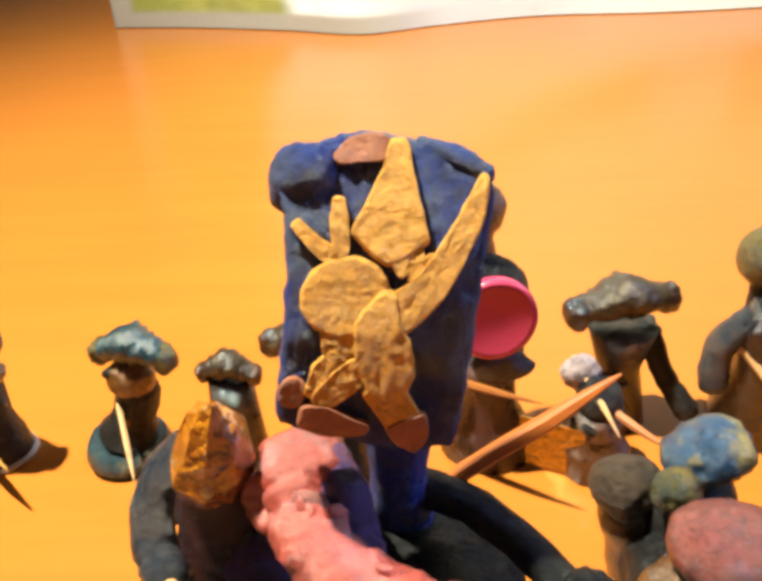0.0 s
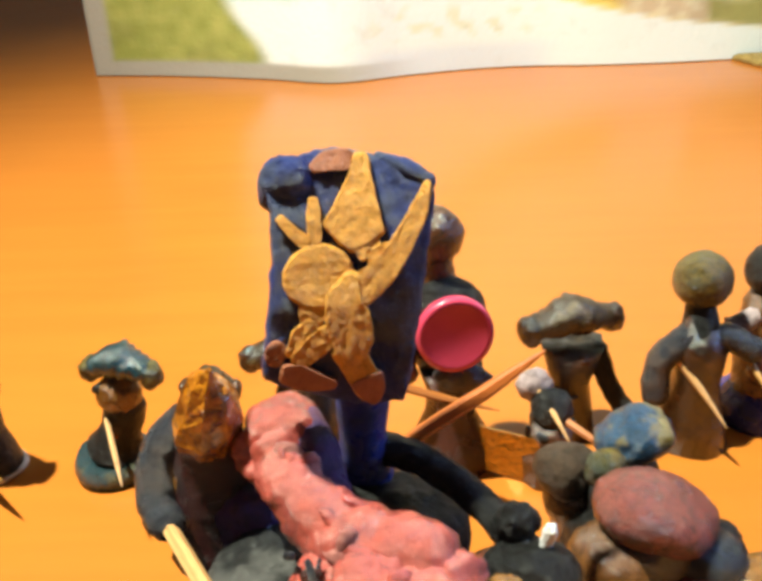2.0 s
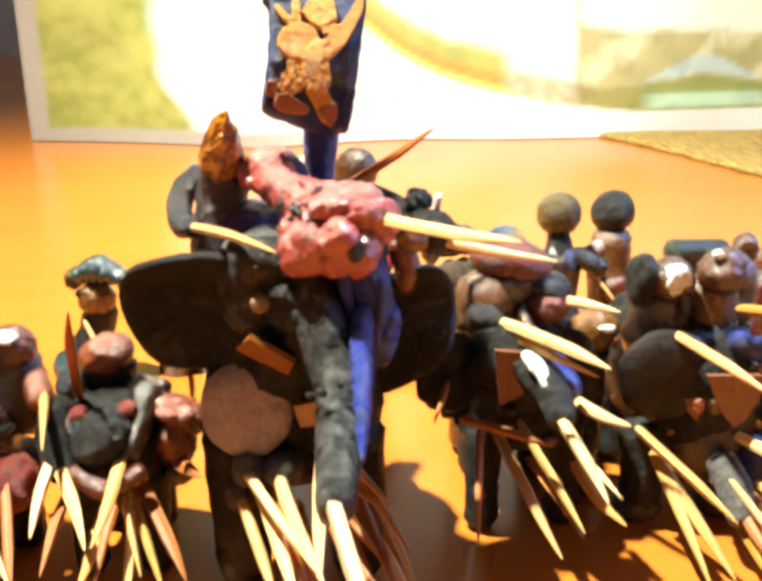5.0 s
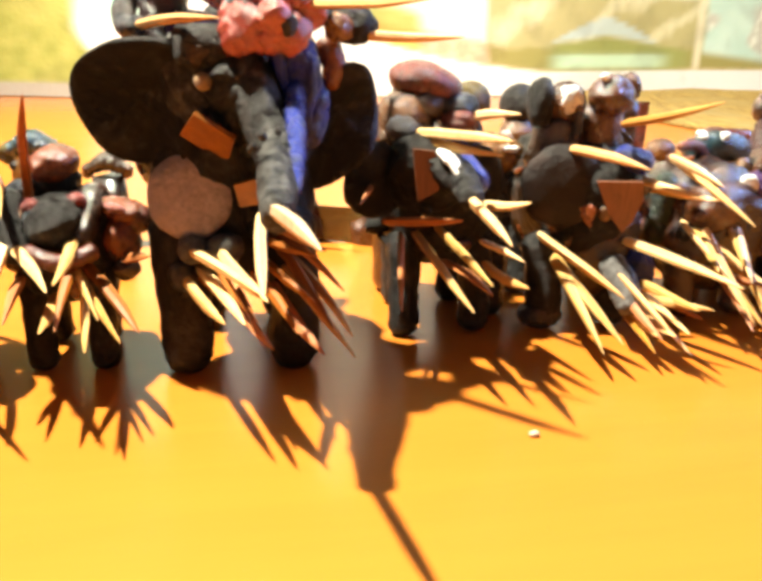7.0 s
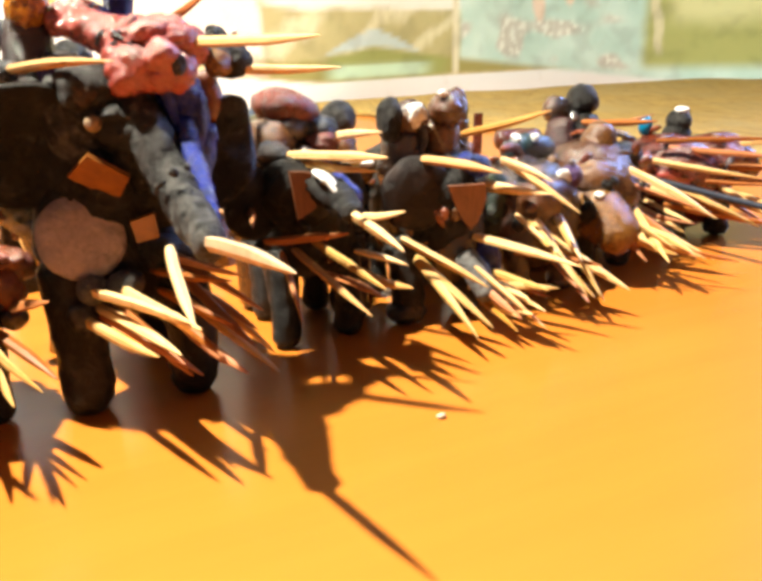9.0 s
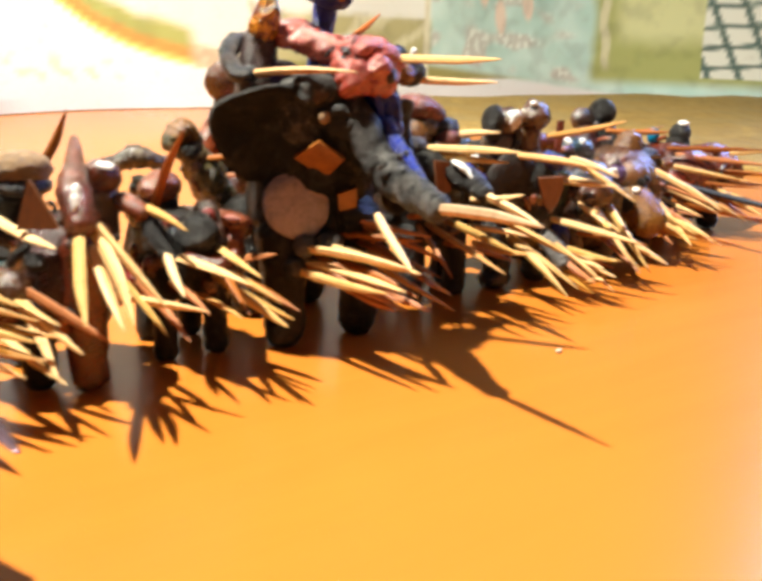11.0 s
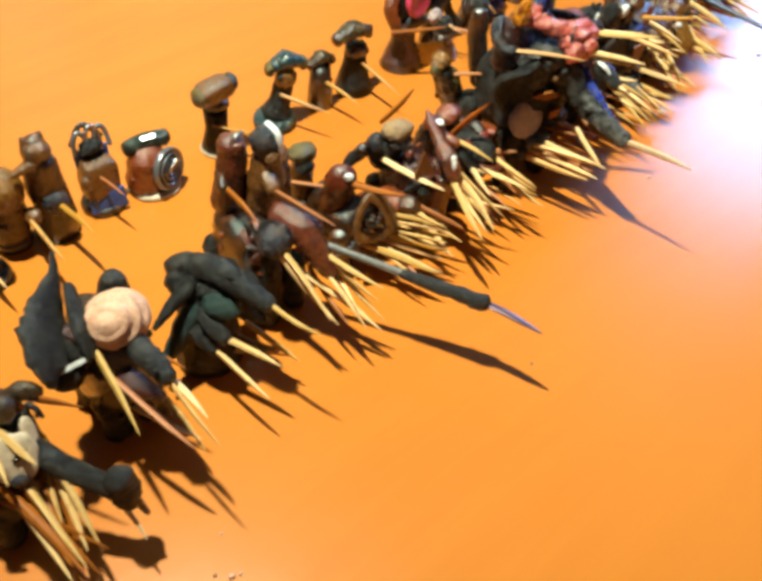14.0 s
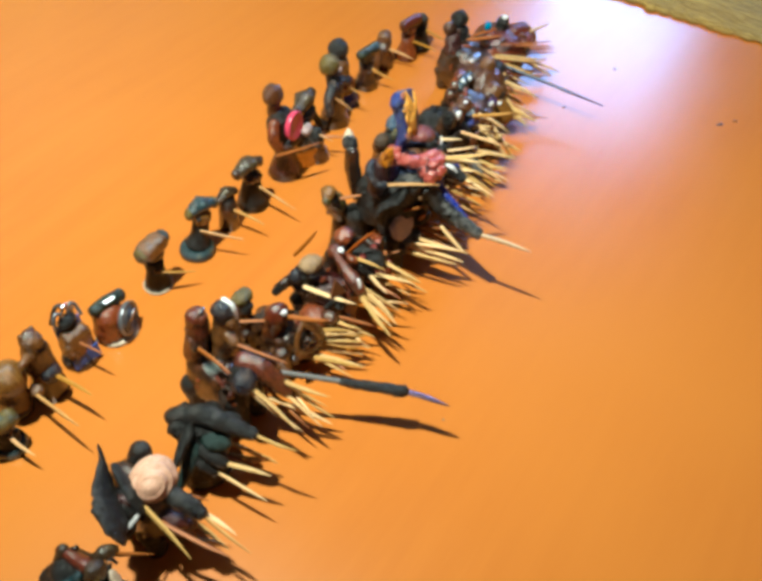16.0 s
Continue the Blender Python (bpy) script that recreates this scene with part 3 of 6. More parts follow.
    c = blend(c, tuple(k * 0.78 for k in c), 0.8 * soft(noise.noise(Vector((x * 2.3, z * 3.7, 9.0))) + 0.4 * noise.noise(Vector((x * 6.3, z * 8.7, 3.0))), -0.1, 0.6) * (0 if min(c) > 0.7 else 1))
    hem = max(1 - soft(x, -1.98, -1.92), (1 - soft(z, 0.09, 0.13)) * (1 - soft(x, -0.5, 0.4)))
    return blend(c, (0.40, 0.38, 0.35), hem)


def cloth():
    nx, nz, high = 400, 84, 4.2
    x0, x1 = FOOT[0][0], FOOT[-1][0]
    bm = bmesh.new()
    lay = bm.loops.layers.color.new("print")
    grid, where = [], {}
    for back in (0, 1):
        rows = []
        for j in range(nz + 1):
            z = high * (j / nz) ** 1.6
            row = []
            for i in range(nx + 1):
                x = x0 + (x1 - x0) * i / nx
                y = along(x) + 0.05 * z + noise.noise(Vector((x * 0.9, z * 0.5, 0))) * 0.05 * (0.3 + z) + 0.03 * math.sin(x * 2.1) * math.exp(-z * 2) + 0.035 * back
                v = bm.verts.new(Vector((x, y, z + 0.006)) * D)
                where[v] = (x, z)
                row.append(v)
            rows.append(row)
        grid.append(rows)
    f, b = grid
    quads = []
    for j in range(nz):
        for i in range(nx):
            quads.append((f[j][i], f[j][i + 1], f[j + 1][i + 1], f[j + 1][i]))
            quads.append((b[j][i + 1], b[j][i], b[j + 1][i], b[j + 1][i + 1]))
    for j in range(nz):
        quads.append((b[j][0], f[j][0], f[j + 1][0], b[j + 1][0]))
        quads.append((f[j][nx], b[j][nx], b[j + 1][nx], f[j + 1][nx]))
    for i in range(nx):
        quads.append((f[nz][i], f[nz][i + 1], b[nz][i + 1], b[nz][i]))
        quads.append((b[0][i], b[0][i + 1], f[0][i + 1], f[0][i]))
    colour = {v: print_colour(*xz) for v, xz in where.items()}
    for q in quads:
        face = bm.faces.new(q)
        face.smooth = True
        for lp in face.loops:
            lp[lay] = (*(max(0.0, k) ** (1 / 2.2) for k in colour[lp.vert]), 1.0)
    me = bpy.data.meshes.new("printed_cloth")
    bm.to_mesh(me)
    bm.free()
    me.materials.append(CLOTH)
    return tagged(new("printed_cloth", me), "large landscape-printed cloth standing up at the table's far side", "cloth")


cloth()


def woven_mat():
    edge = [(2.52, 5.86), (2.74, 5.17), (2.88, 4.55), (3.06, 3.85), (3.38, 3.10), (3.66, 2.37), (3.76, 1.71), (3.72, 0.73), (3.89, -0.54), (4.0, -2.5)]
    bm = bmesh.new()
    rows = []
    n = 260
    for k in range(n + 1):
        y = 5.86 - (5.86 + 2.5) * k / n
        for (xa, ya), (xb, yb) in zip(edge, edge[1:]):
            if yb <= y <= ya:
                x = xa + (xb - xa) * (ya - y) / (ya - yb)
                break
        x += noise.noise(Vector((0, y * 2.5, 0))) * 0.07 + noise.noise(Vector((3, y * 11, 0))) * 0.05 + noise.noise(Vector((7, y * 37, 0))) * 0.025
        row = []
        for z, dx in ((0.004, 0.0), (0.03, 0.01), (0.045, 0.05)):
            row.append(bm.verts.new(Vector((x + dx, y, z)) * D))
        for m in range(1, 26):
            xx = x + 0.05 + m * (13.0 - x) / 25
            row.append(bm.verts.new(Vector((xx, y, 0.05 + 0.035 * noise.noise(Vector((xx * 1.3, y * 1.3, 2))))) * D))
        row.append(bm.verts.new(Vector((13.1, y, 0.004)) * D))
        rows.append(row)
    for a, b in zip(rows, rows[1:]):
        for i in range(len(a) - 1):
            bm.faces.new((a[i], b[i], b[i + 1], a[i + 1])).smooth = True
    ring = [r[0] for r in rows] + [r[-1] for r in reversed(rows)]
    for r in (rows[0], rows[-1]):
        bm.faces.new(r)
    bm.faces.new(ring)
    bmesh.ops.recalc_face_normals(bm, faces=bm.faces[:])
    me = bpy.data.meshes.new("woven_mat")
    bm.to_mesh(me)
    bm.free()
    me.materials.append(MAT)
    return tagged(new("woven_mat", me), "olive brown woven mat lying flat on the table", "mat")


woven_mat()

# ---- the great war elephant with its banner ----
SALMONPALE = clay("pale_salmon_clay", (0.52, 0.20, 0.17), (0.30, 0.10, 0.09), 0.3)


def banner_frame():
    c, n = Vector((0.0973, 0.6079, 0.9912)), Vector((0.125, -0.925, 0.37)).normalized()
    up = Vector((0.03, 0.37, 0.93))
    up = (up - n * up.dot(n)).normalized()
    return c, up.cross(n), up, n


def pressed(lump, frame_of, corners, low, high, mat, count, rough, rings):
    """A flat scrap of clay pressed onto a face: a rounded outline with a soft rim and an uneven top, bowed over the face."""
    c, rt, up, n = frame_of
    i, k = lump.slot(mat), len(corners)
    line = []
    for j in range(count):
        t = j * k / count
        a, f = int(t), t - int(t)
        p0, p1, p2, p3 = (Vector((*corners[(a + m) % k], 0)) for m in (-1, 0, 1, 2))
        curve = 0.5 * (2 * p1 + (p2 - p0) * f + (2 * p0 - 5 * p1 + 4 * p2 - p3) * f * f + (3 * p1 - p0 - 3 * p2 + p3) * f ** 3)
        line.append(p1.lerp(p2, f).lerp(curve, 0.6))
    mid = sum(line, Vector()) / count
    rows = []
    shape = [(0.96, low), (1.0, low * 0.7 + high * 0.3), (1.0, low * 0.3 + high * 0.7), (0.975, high - 0.10 * min(0.02, high - low))]
    shape += [(0.94 * (1 - (m / rings) ** 1.3), high) for m in range(rings)]
    for m, (f, d) in enumerate(shape):
        row = []
        for p in line:
            q = mid + (p - mid) * f
            at = c + rt * q.x + up * q.y
            side = Vector((noise.noise(at * 95), noise.noise(at * 95 + Vector((5, 2, 8))), 0)) * rough * (1.0 if 0 < m < 4 else 0.3)
            bump = wob(at, rough * 0.9, 0.028) + wob(at + Vector((2, 7, 1)), rough * 0.7, 0.008) if m > 2 else 0.0
            row.append(lump.bm.verts.new(at + rt * side.x + up * side.y + n * (d + bump - 1.25 * q.y * q.y)))
        rows.append(row)
    faces = [lump.bm.faces.new(rows[0][::-1]), lump.bm.faces.new(rows[-1])]
    for a, b in zip(rows, rows[1:]):
        for j in range(count):
            faces.append(lump.bm.faces.new((a[j], a[(j + 1) % count], b[(j + 1) % count], b[j])))
    bmesh.ops.recalc_face_normals(lump.bm, faces=faces)
    for f in faces:
        f.material_index, f.smooth = i, True
    return lump


def strip(line, half):
    """The outline of a rolled strip along a line, with its half widths."""
    line = [Vector(p) for p in line]
    left, right = [], []
    for k, p in enumerate(line):
        d = (line[min(k + 1, len(line) - 1)] - line[max(k - 1, 0)]).normalized()
        side = Vector((-d.y, d.x)) * half[k]
        left.append(tuple(p + side))
        right.append(tuple(p - side))
    d = (line[-1] - line[-2]).normalized() * half[-1] * 0.7
    return left + [tuple(line[-1] + d)] + right[::-1]


def oval(x, y, a, b, turn):
    c, s = math.cos(turn), math.sin(turn)
    return [(x + a * math.cos(g) * c - b * math.sin(g) * s, y + a * math.cos(g) * s + b * math.sin(g) * c) for g in (k * math.pi / 6 for k in range(12))]


def war_elephant():
    e = thing("war_elephant_figure", (0.05, 0.62, 0), "dark grey clay war elephant with rider, blue banner and toothpicks", "clay figure", "clay army beasts")
    part("body", Lump().blob((0.07, 0.67, 0.41), (0.15, 0.19, 0.18), BLACK, p=2.4).blob((0.05, 0.57, 0.33), (0.14, 0.09, 0.14), BLACK).blob((0.09, 0.54, 0.42), (0.09, 0.06, 0.10), BLACK, amp=0.2).blob((-0.045, 0.585, 0.385), (0.088, 0.075, 0.125), BLACK, amp=0.14).blob((0.105, 0.485, 0.440), (0.055, 0.042, 0.060), BLACK, amp=0.2), e)
    for x, y in ((-0.072, 0.53), (0.154, 0.525), (-0.05, 0.80), (0.15, 0.82)):
        part("leg", Lump().tube([(x, y, 0.030), (x, y, 0.07), (x, y, 0.15), (x * 0.9, y + 0.02, 0.30)], [0.050, 0.056, 0.054, 0.07], BLACK, 18, 0.12), e)
    head = part("head", Lump().blob((0.020, 0.556, 0.575), (0.115, 0.090, 0.125), SCUFFED, p=2.3).blob((0.0, 0.492, 0.655), (0.060, 0.046, 0.040), SCUFFED, (0, 0, 6), 3.4)
                .blob((-0.018, 0.452, 0.648), (0.026, 0.012, 0.020), BROWNISH, amp=0.3).blob((0.060, 0.505, 0.600), (0.060, 0.050, 0.060), SCUFFED, amp=0.2).tube([(0.005, 0.455, 0.60), (0.030, 0.440, 0.615), (0.060, 0.430, 0.600), (0.066, 0.430, 0.560)], [0.010, 0.016, 0.016, 0.010], SCUFFED, 12, 0.3).blob((0.052, 0.462, 0.530), (0.030, 0.022, 0.040), SCUFFED, amp=0.3).blob((0.085, 0.480, 0.520), (0.050, 0.060, 0.070), BLACK, amp=0.2).scraps(501, 14, (0.02, 0.556, 0.58), (0.108, 0.088, 0.12), (SCUFFED, BLACK, SCUFFED), (0.010, 0.02)), e)
    trunk = Lump().tube([(0.020, 0.505, 0.618), (0.052, 0.472, 0.598), (0.084, 0.440, 0.564), (0.104, 0.402, 0.516), (0.112, 0.358, 0.484), (0.112, 0.300, 0.464), (0.108, 0.215, 0.452), (0.105, 0.150, 0.442), (0.102, 0.108, 0.433)],
                        [0.056, 0.056, 0.050, 0.044, 0.039, 0.036, 0.033, 0.030, 0.027], SCUFFED, 26, 0.22, 1.22, 6)
    trunk.blob((0.092, 0.475, 0.545), (0.050, 0.042, 0.062), SCUFFED, amp=0.2)
    trunk.scraps(512, 5, (0.100, 0.33, 0.51), (0.030, 0.10, 0.045), (SCUFFED,), (0.007, 0.011))
    part("trunk", trunk, e)
    part("eye", Lump().blob((-0.008, 0.440, 0.598), (0.017, 0.013, 0.016), TAN), e, "tan clay pellet eye")
    # ears: cupped discs with a rolled rim
    def ear(c, rx, rz, yaw, lean, mat, side, roll=0, drop=0.0, cut=0.0):
        lump = Lump()
        i = lump.slot(mat)
        ang = Euler((radians(lean), 0, radians(yaw))).to_matrix() @ Euler((0, radians(roll), 0)).to_matrix()
        rings, seg = [], 36
        for back in (0, 1):
            for k in range(9):
                f = k / 8
                ring = []
                for j in range(seg):
                    g = 2 * math.pi * j / seg
                    edge = 1 + 0.05 * math.sin(2 * g + 0.6) + 0.06 * math.sin(3 * g + side) + 0.03 * math.sin(5 * g + 2 * side)
                    edge *= 1 + drop * max(0.0, -math.sin(g)) ** 5
                    edge *= 1 - cut * max(0.0, math.cos(g - radians(222))) ** 2
                    cup = -0.045 * f * f + 0.02 * math.sin(3 * g) * f
                    q = ang @ Vector((math.cos(g) * rx * f * edge, cup + (0.022 * (1 - 0.55 * f ** 6)) * (1 if back else -1), math.sin(g) * rz * f * edge))
                    ring.append(lump.bm.verts.new(Vector(c) + q))
                rings.append(ring)
        front, rear = rings[:9], rings[9:]
        for rows in (front, rear):
            for a, b in zip(rows, rows[1:]):
                for j in range(seg):
                    lump.bm.faces.new((a[j], a[(j + 1) % seg], b[(j + 1) % seg], b[j]))
        for j in range(seg):
            lump.bm.faces.new((front[-1][j], front[-1][(j + 1) % seg], rear[-1][(j + 1) % seg], rear[-1][j]))
        bmesh.ops.recalc_face_normals(lump.bm, faces=lump.bm.faces[:])
        for f in lump.bm.faces:
            f.smooth, f.material_index = True, i
        return lump
    part("ear", ear((-0.128, 0.566, 0.562), 0.122, 0.136, -10, 16, BLACK, 0.0, -8, 0.0, 0.17), e, "broad flat black clay ear")
    part("ear", ear((0.250, 0.585, 0.530), 0.078, 0.100, 16, 4, BLACK, 2.6, 17, 0.75), e, "broad black clay ear drawn to a point")
    drape = Lump().blob((0.160, 0.452, 0.582), (0.054, 0.036, 0.088), BLUE, (0, 0, -10), 2.6, 0.28).blob((0.190, 0.452, 0.540), (0.030, 0.030, 0.060), BLUE, (0, 14, 0), 2.3, 0.25)
    drape.tube([(0.128, 0.425, 0.655), (0.136, 0.416, 0.61), (0.142, 0.42, 0.56)], [0.013, 0.010, 0.006], BLUE, 10, 0.35)
    drape.tube([(0.188, 0.425, 0.64), (0.186, 0.416, 0.585), (0.178, 0.425, 0.52)], [0.009, 0.012, 0.006], BLUE, 10, 0.35)
    drape.tube([(0.158, 0.430, 0.58), (0.152, 0.365, 0.540), (0.150, 0.310, 0.510), (0.146, 0.255, 0.482), (0.137, 0.19, 0.452)], [0.024, 0.019, 0.016, 0.013, 0.009], BLUE, 14, 0.25, 1.3)
    part("blue_drape", drape, e, "blue clay drape smeared down one side of the trunk")
    part("patch", Lump().sheet([(-0.057, 0.500, 0.500), (-0.026, 0.430, 0.546), (0.046, 0.430, 0.500), (0.030, 0.500, 0.442)], 0.010, ORANGE), e, "square chip of orange plastic")
    part("patch", Lump().sheet([(0.040, 0.45, 0.410), (0.085, 0.435, 0.425), (0.092, 0.445, 0.375), (0.050, 0.46, 0.365)], 0.010, ORANGE), e, "square chip of orange plastic")
    part("breastplate", Lump().lathe((-0.046, 0.508, 0.378), [(0.0, -0.028), (0.066, -0.026), (0.082, -0.012), (0.086, 0.0), (0.080, 0.012), (0.044, 0.018), (0.0, 0.020)], MAUVE, (-0.18, -1, 0.42), 40, 0.05), e, "round mauve clay shield with dark blotches")
    part("chest_knobs", Lump().blob((-0.045, 0.462, 0.283), (0.032, 0.03, 0.028), PALEGREY).blob((0.018, 0.448, 0.285), (0.036, 0.034, 0.030), PALEGREY, amp=0.2).blob((-0.068, 0.475, 0.225), (0.03, 0.03, 0.03), SCUFFED).blob((0.115, 0.50, 0.34), (0.070, 0.06, 0.06), BLACK).tube([(0.075, 0.475, 0.35), (0.12, 0.455, 0.345), (0.17, 0.47, 0.33)], 0.028, BLACK), e, "clay knobs that hold the toothpicks")
    pick(e, (0.097, 0.110, 0.437), (0.131, -0.185, 0.465), BONE, 0.0148)
    pick(e, (0.085, 0.30, 0.36), (0.083, 0.158, 0.280), PICK, 0.012)
    for root, tip, mat in (((-0.061, 0.455, 0.223), (0.014, 0.171, 0.234), PICK), ((-0.03, 0.45, 0.24), (0.04, 0.143, 0.245), PICK), ((-0.044, 0.44, 0.280), (0.071, 0.155, 0.292), PICK),
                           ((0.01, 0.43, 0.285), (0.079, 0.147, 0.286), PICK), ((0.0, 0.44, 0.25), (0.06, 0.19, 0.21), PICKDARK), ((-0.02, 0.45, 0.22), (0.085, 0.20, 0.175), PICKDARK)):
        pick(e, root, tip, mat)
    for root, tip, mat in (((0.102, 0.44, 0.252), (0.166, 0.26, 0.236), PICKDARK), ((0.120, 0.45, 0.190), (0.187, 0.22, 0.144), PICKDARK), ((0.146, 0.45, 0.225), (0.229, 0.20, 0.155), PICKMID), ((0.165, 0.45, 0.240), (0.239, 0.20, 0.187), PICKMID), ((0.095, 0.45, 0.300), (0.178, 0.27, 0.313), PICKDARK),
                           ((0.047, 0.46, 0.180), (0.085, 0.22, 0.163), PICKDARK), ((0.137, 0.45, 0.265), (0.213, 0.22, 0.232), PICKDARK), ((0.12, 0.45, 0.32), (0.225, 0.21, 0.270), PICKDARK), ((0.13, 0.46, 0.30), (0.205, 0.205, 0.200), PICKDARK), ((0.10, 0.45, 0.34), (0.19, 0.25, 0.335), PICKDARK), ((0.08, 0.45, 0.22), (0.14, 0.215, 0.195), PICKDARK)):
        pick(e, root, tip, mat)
    # the rider: one pressed figure of salmon, maroon and slate clay
    r = Lump()
    r.tube([(-0.083, 0.650, 0.60), (-0.083, 0.650, 0.70), (-0.080, 0.646, 0.770)], [0.07, 0.05, 0.040], MAROON, 14)
    r.blob((-0.03, 0.66, 0.66), (0.09, 0.08, 0.06), PURPLE)
    r.tube([(-0.09, 0.70, 0.755), (-0.135, 0.690, 0.750), (-0.158, 0.660, 0.715), (-0.152, 0.622, 0.686), (-0.128, 0.588, 0.687)], [0.022, 0.025, 0.025, 0.023, 0.020], SLATE, 16, 0.18)
    # a blunt head bent forward, a neck and a heap of rolled lobes
    r.blob((0.006, 0.640, 0.780), (0.044, 0.038, 0.034), PINK, (0, -10, 8), 3.2, 0.16)
    r.blob((-0.026, 0.620, 0.768), (0.026, 0.026, 0.024), PINK, amp=0.25).tube([(-0.040, 0.612, 0.768), (-0.018, 0.590, 0.762), (0.012, 0.578, 0.770)], [0.010, 0.014, 0.010], PINK, 10, 0.2)
    r.tube([(0.000, 0.615, 0.775), (0.022, 0.575, 0.762), (0.060, 0.530, 0.745), (0.115, 0.495, 0.738), (0.175, 0.478, 0.735)], [0.032, 0.035, 0.038, 0.042, 0.040], PINK, 28, 0.24, 1.0, 9)
    # violet roll paints the shade on the right side of the neck
    r.tube([(0.038, 0.640, 0.800), (0.050, 0.604, 0.778), (0.074, 0.558, 0.752)], [0.014, 0.024, 0.016], PURPLE, 14, 0.12)
    for c, q in (((0.082, 0.440, 0.688), (0.052, 0.046, 0.046)), ((0.132, 0.432, 0.686), (0.050, 0.042, 0.044)), ((0.122, 0.405, 0.708), (0.034, 0.026, 0.036)), ((0.188, 0.462, 0.722), (0.040, 0.036, 0.038)), ((0.062, 0.470, 0.712), (0.036, 0.034, 0.034)), ((0.160, 0.436, 0.738), (0.034, 0.030, 0.024)), ((0.108, 0.445, 0.752), (0.034, 0.030, 0.022))):
        r.blob(c, q, PINK, (0, 0, 0), 2.3, 0.24)
    for c, q in (((0.146, 0.392, 0.698), (0.016, 0.012, 0.020)),):
        r.blob(c, q, SLATE, amp=0.25)
    r.tube([(0.115, 0.665, 0.735), (0.175, 0.63, 0.735), (0.235, 0.57, 0.722), (0.275, 0.515, 0.705)], [0.021, 0.019, 0.018, 0.022], BLACK, 14)
    r.blob((0.275, 0.505, 0.695), (0.050, 0.038, 0.036), BLACK).blob((0.262, 0.535, 0.738), (0.024, 0.020, 0.022), BLACK, amp=0.25).blob((0.245, 0.472, 0.692), (0.030, 0.020, 0.026), GOLD, amp=0.2)
    # white sliver painted as the glint beside the hand
    r.blob((0.290, 0.508, 0.740), (0.008, 0.006, 0.020), WHITE, (0, 12, 0), 2.4, 0.3)
    r.tube([(0.235, 0.545, 0.66), (0.245, 0.54, 0.62), (0.24, 0.545, 0.585)], [0.026, 0.024, 0.018], RUST, 12)
    r.blob((0.10, 0.62, 0.64), (0.12, 0.09, 0.06), BLACK)
    rnd = random.Random(5)
    for k in range(20):
        t = rnd.random()
        s = Vector((0.005, 0.60, 0.775)).lerp(Vector((0.15, 0.45, 0.72)), t)
        d = Vector((rnd.uniform(-1, 1), rnd.uniform(-1, 0.3), rnd.uniform(-0.6, 1))).normalized()
        q = rnd.uniform(0.008, 0.019)
        r.blob(s + d * (0.016 + 0.026 * t), (q * 1.6, q * 1.1, q * 0.6), (PINK, PINK, PINK, SALMONPALE)[k % 4], (rnd.uniform(0, 180), rnd.uniform(0, 180), 0), 2, 0.25, 3)
    r.scraps(31, 16, (0.10, 0.49, 0.735), (0.075, 0.055, 0.030), (SLATE, PALEGREY, MAROON), (0.003, 0.008))
    part("rider", r, e, "salmon, maroon and slate clay rider lump")
    g = Lump()
    g.lathe((-0.082, 0.634, 0.772), [(0.026, -0.010), (0.037, 0.004), (0.041, 0.024), (0.040, 0.044), (0.033, 0.066), (0.022, 0.088), (0.011, 0.104), (0.003, 0.114)], AMBER, (0.21, -0.19, 1), 8, 0.16)
    for f in g.bm.faces:
        f.smooth = False
    part("gem", g, e, "faceted amber glass bead")
    # rear rider with a pointed tan cap
    rr_ = Lump()
    rr_.tube([(0.03, 0.85, 0.36), (0.012, 0.89, 0.54), (0.01, 0.90, 0.67)], [0.045, 0.046, 0.036], DKBROWN, 14).blob((0.03, 0.93, 0.69), (0.045, 0.045, 0.045), SCUFFED).tube([(0.05, 0.95, 0.70), (0.07, 0.97, 0.735)], [0.04, 0.012], CREAM, 10)
    part("rear_rider", rr_, e, "slate clay rider with a pointed cream cap")
    # poles, spears
    part("pole", Lump().tube([(0.100, 0.675, 0.66), (0.097, 0.655, 0.76), (0.105, 0.640, 0.87)], [0.034, 0.029, 0.032], BLUE, 14), e, "blue clay banner pole")
    pick(e, (-0.126, 0.584, 0.688), (0.026, 0.358, 0.710), PICKMID, 0.0115, 0.02)
    pick(e, (0.180, 0.455, 0.735), (0.378, 0.250, 0.741), PICK, 0.0135)
    pick(e, (0.290, 0.500, 0.682), (0.452, 0.358, 0.685), PICK, 0.012)
    pick(e, (0.180, 0.675, 0.757), (0.325, 0.704, 0.838), PICKRED, 0.0135)
    # the banner: a thick blue slab with an ochre relief of pressed scraps
    c, rt, up, n = banner_frame()
    b = Lump()
    pressed(b, banner_frame(), ((-0.085, 0.081), (-0.074, 0.104), (-0.033, 0.122), (0.003, 0.123), (0.050, 0.109), (0.086, 0.094), (0.088, 0.075), (0.080, 0.020), (0.074, -0.030), (0.066, -0.100), (0.056, -0.134), (0.014, -0.138), (-0.036, -0.126), (-0.088, -0.108), (-0.085, -0.068), (-0.078, 0.010), (-0.078, 0.060)),
            -0.052, 0.0, BANNERBLUE, 110, 0.0030, 12)
    b.blob(c + rt * -0.062 + up * 0.085 - n * 0.020, (0.027, 0.018, 0.033), BANNERBLUE, (0, 30, 0), 2.0, 0.10)
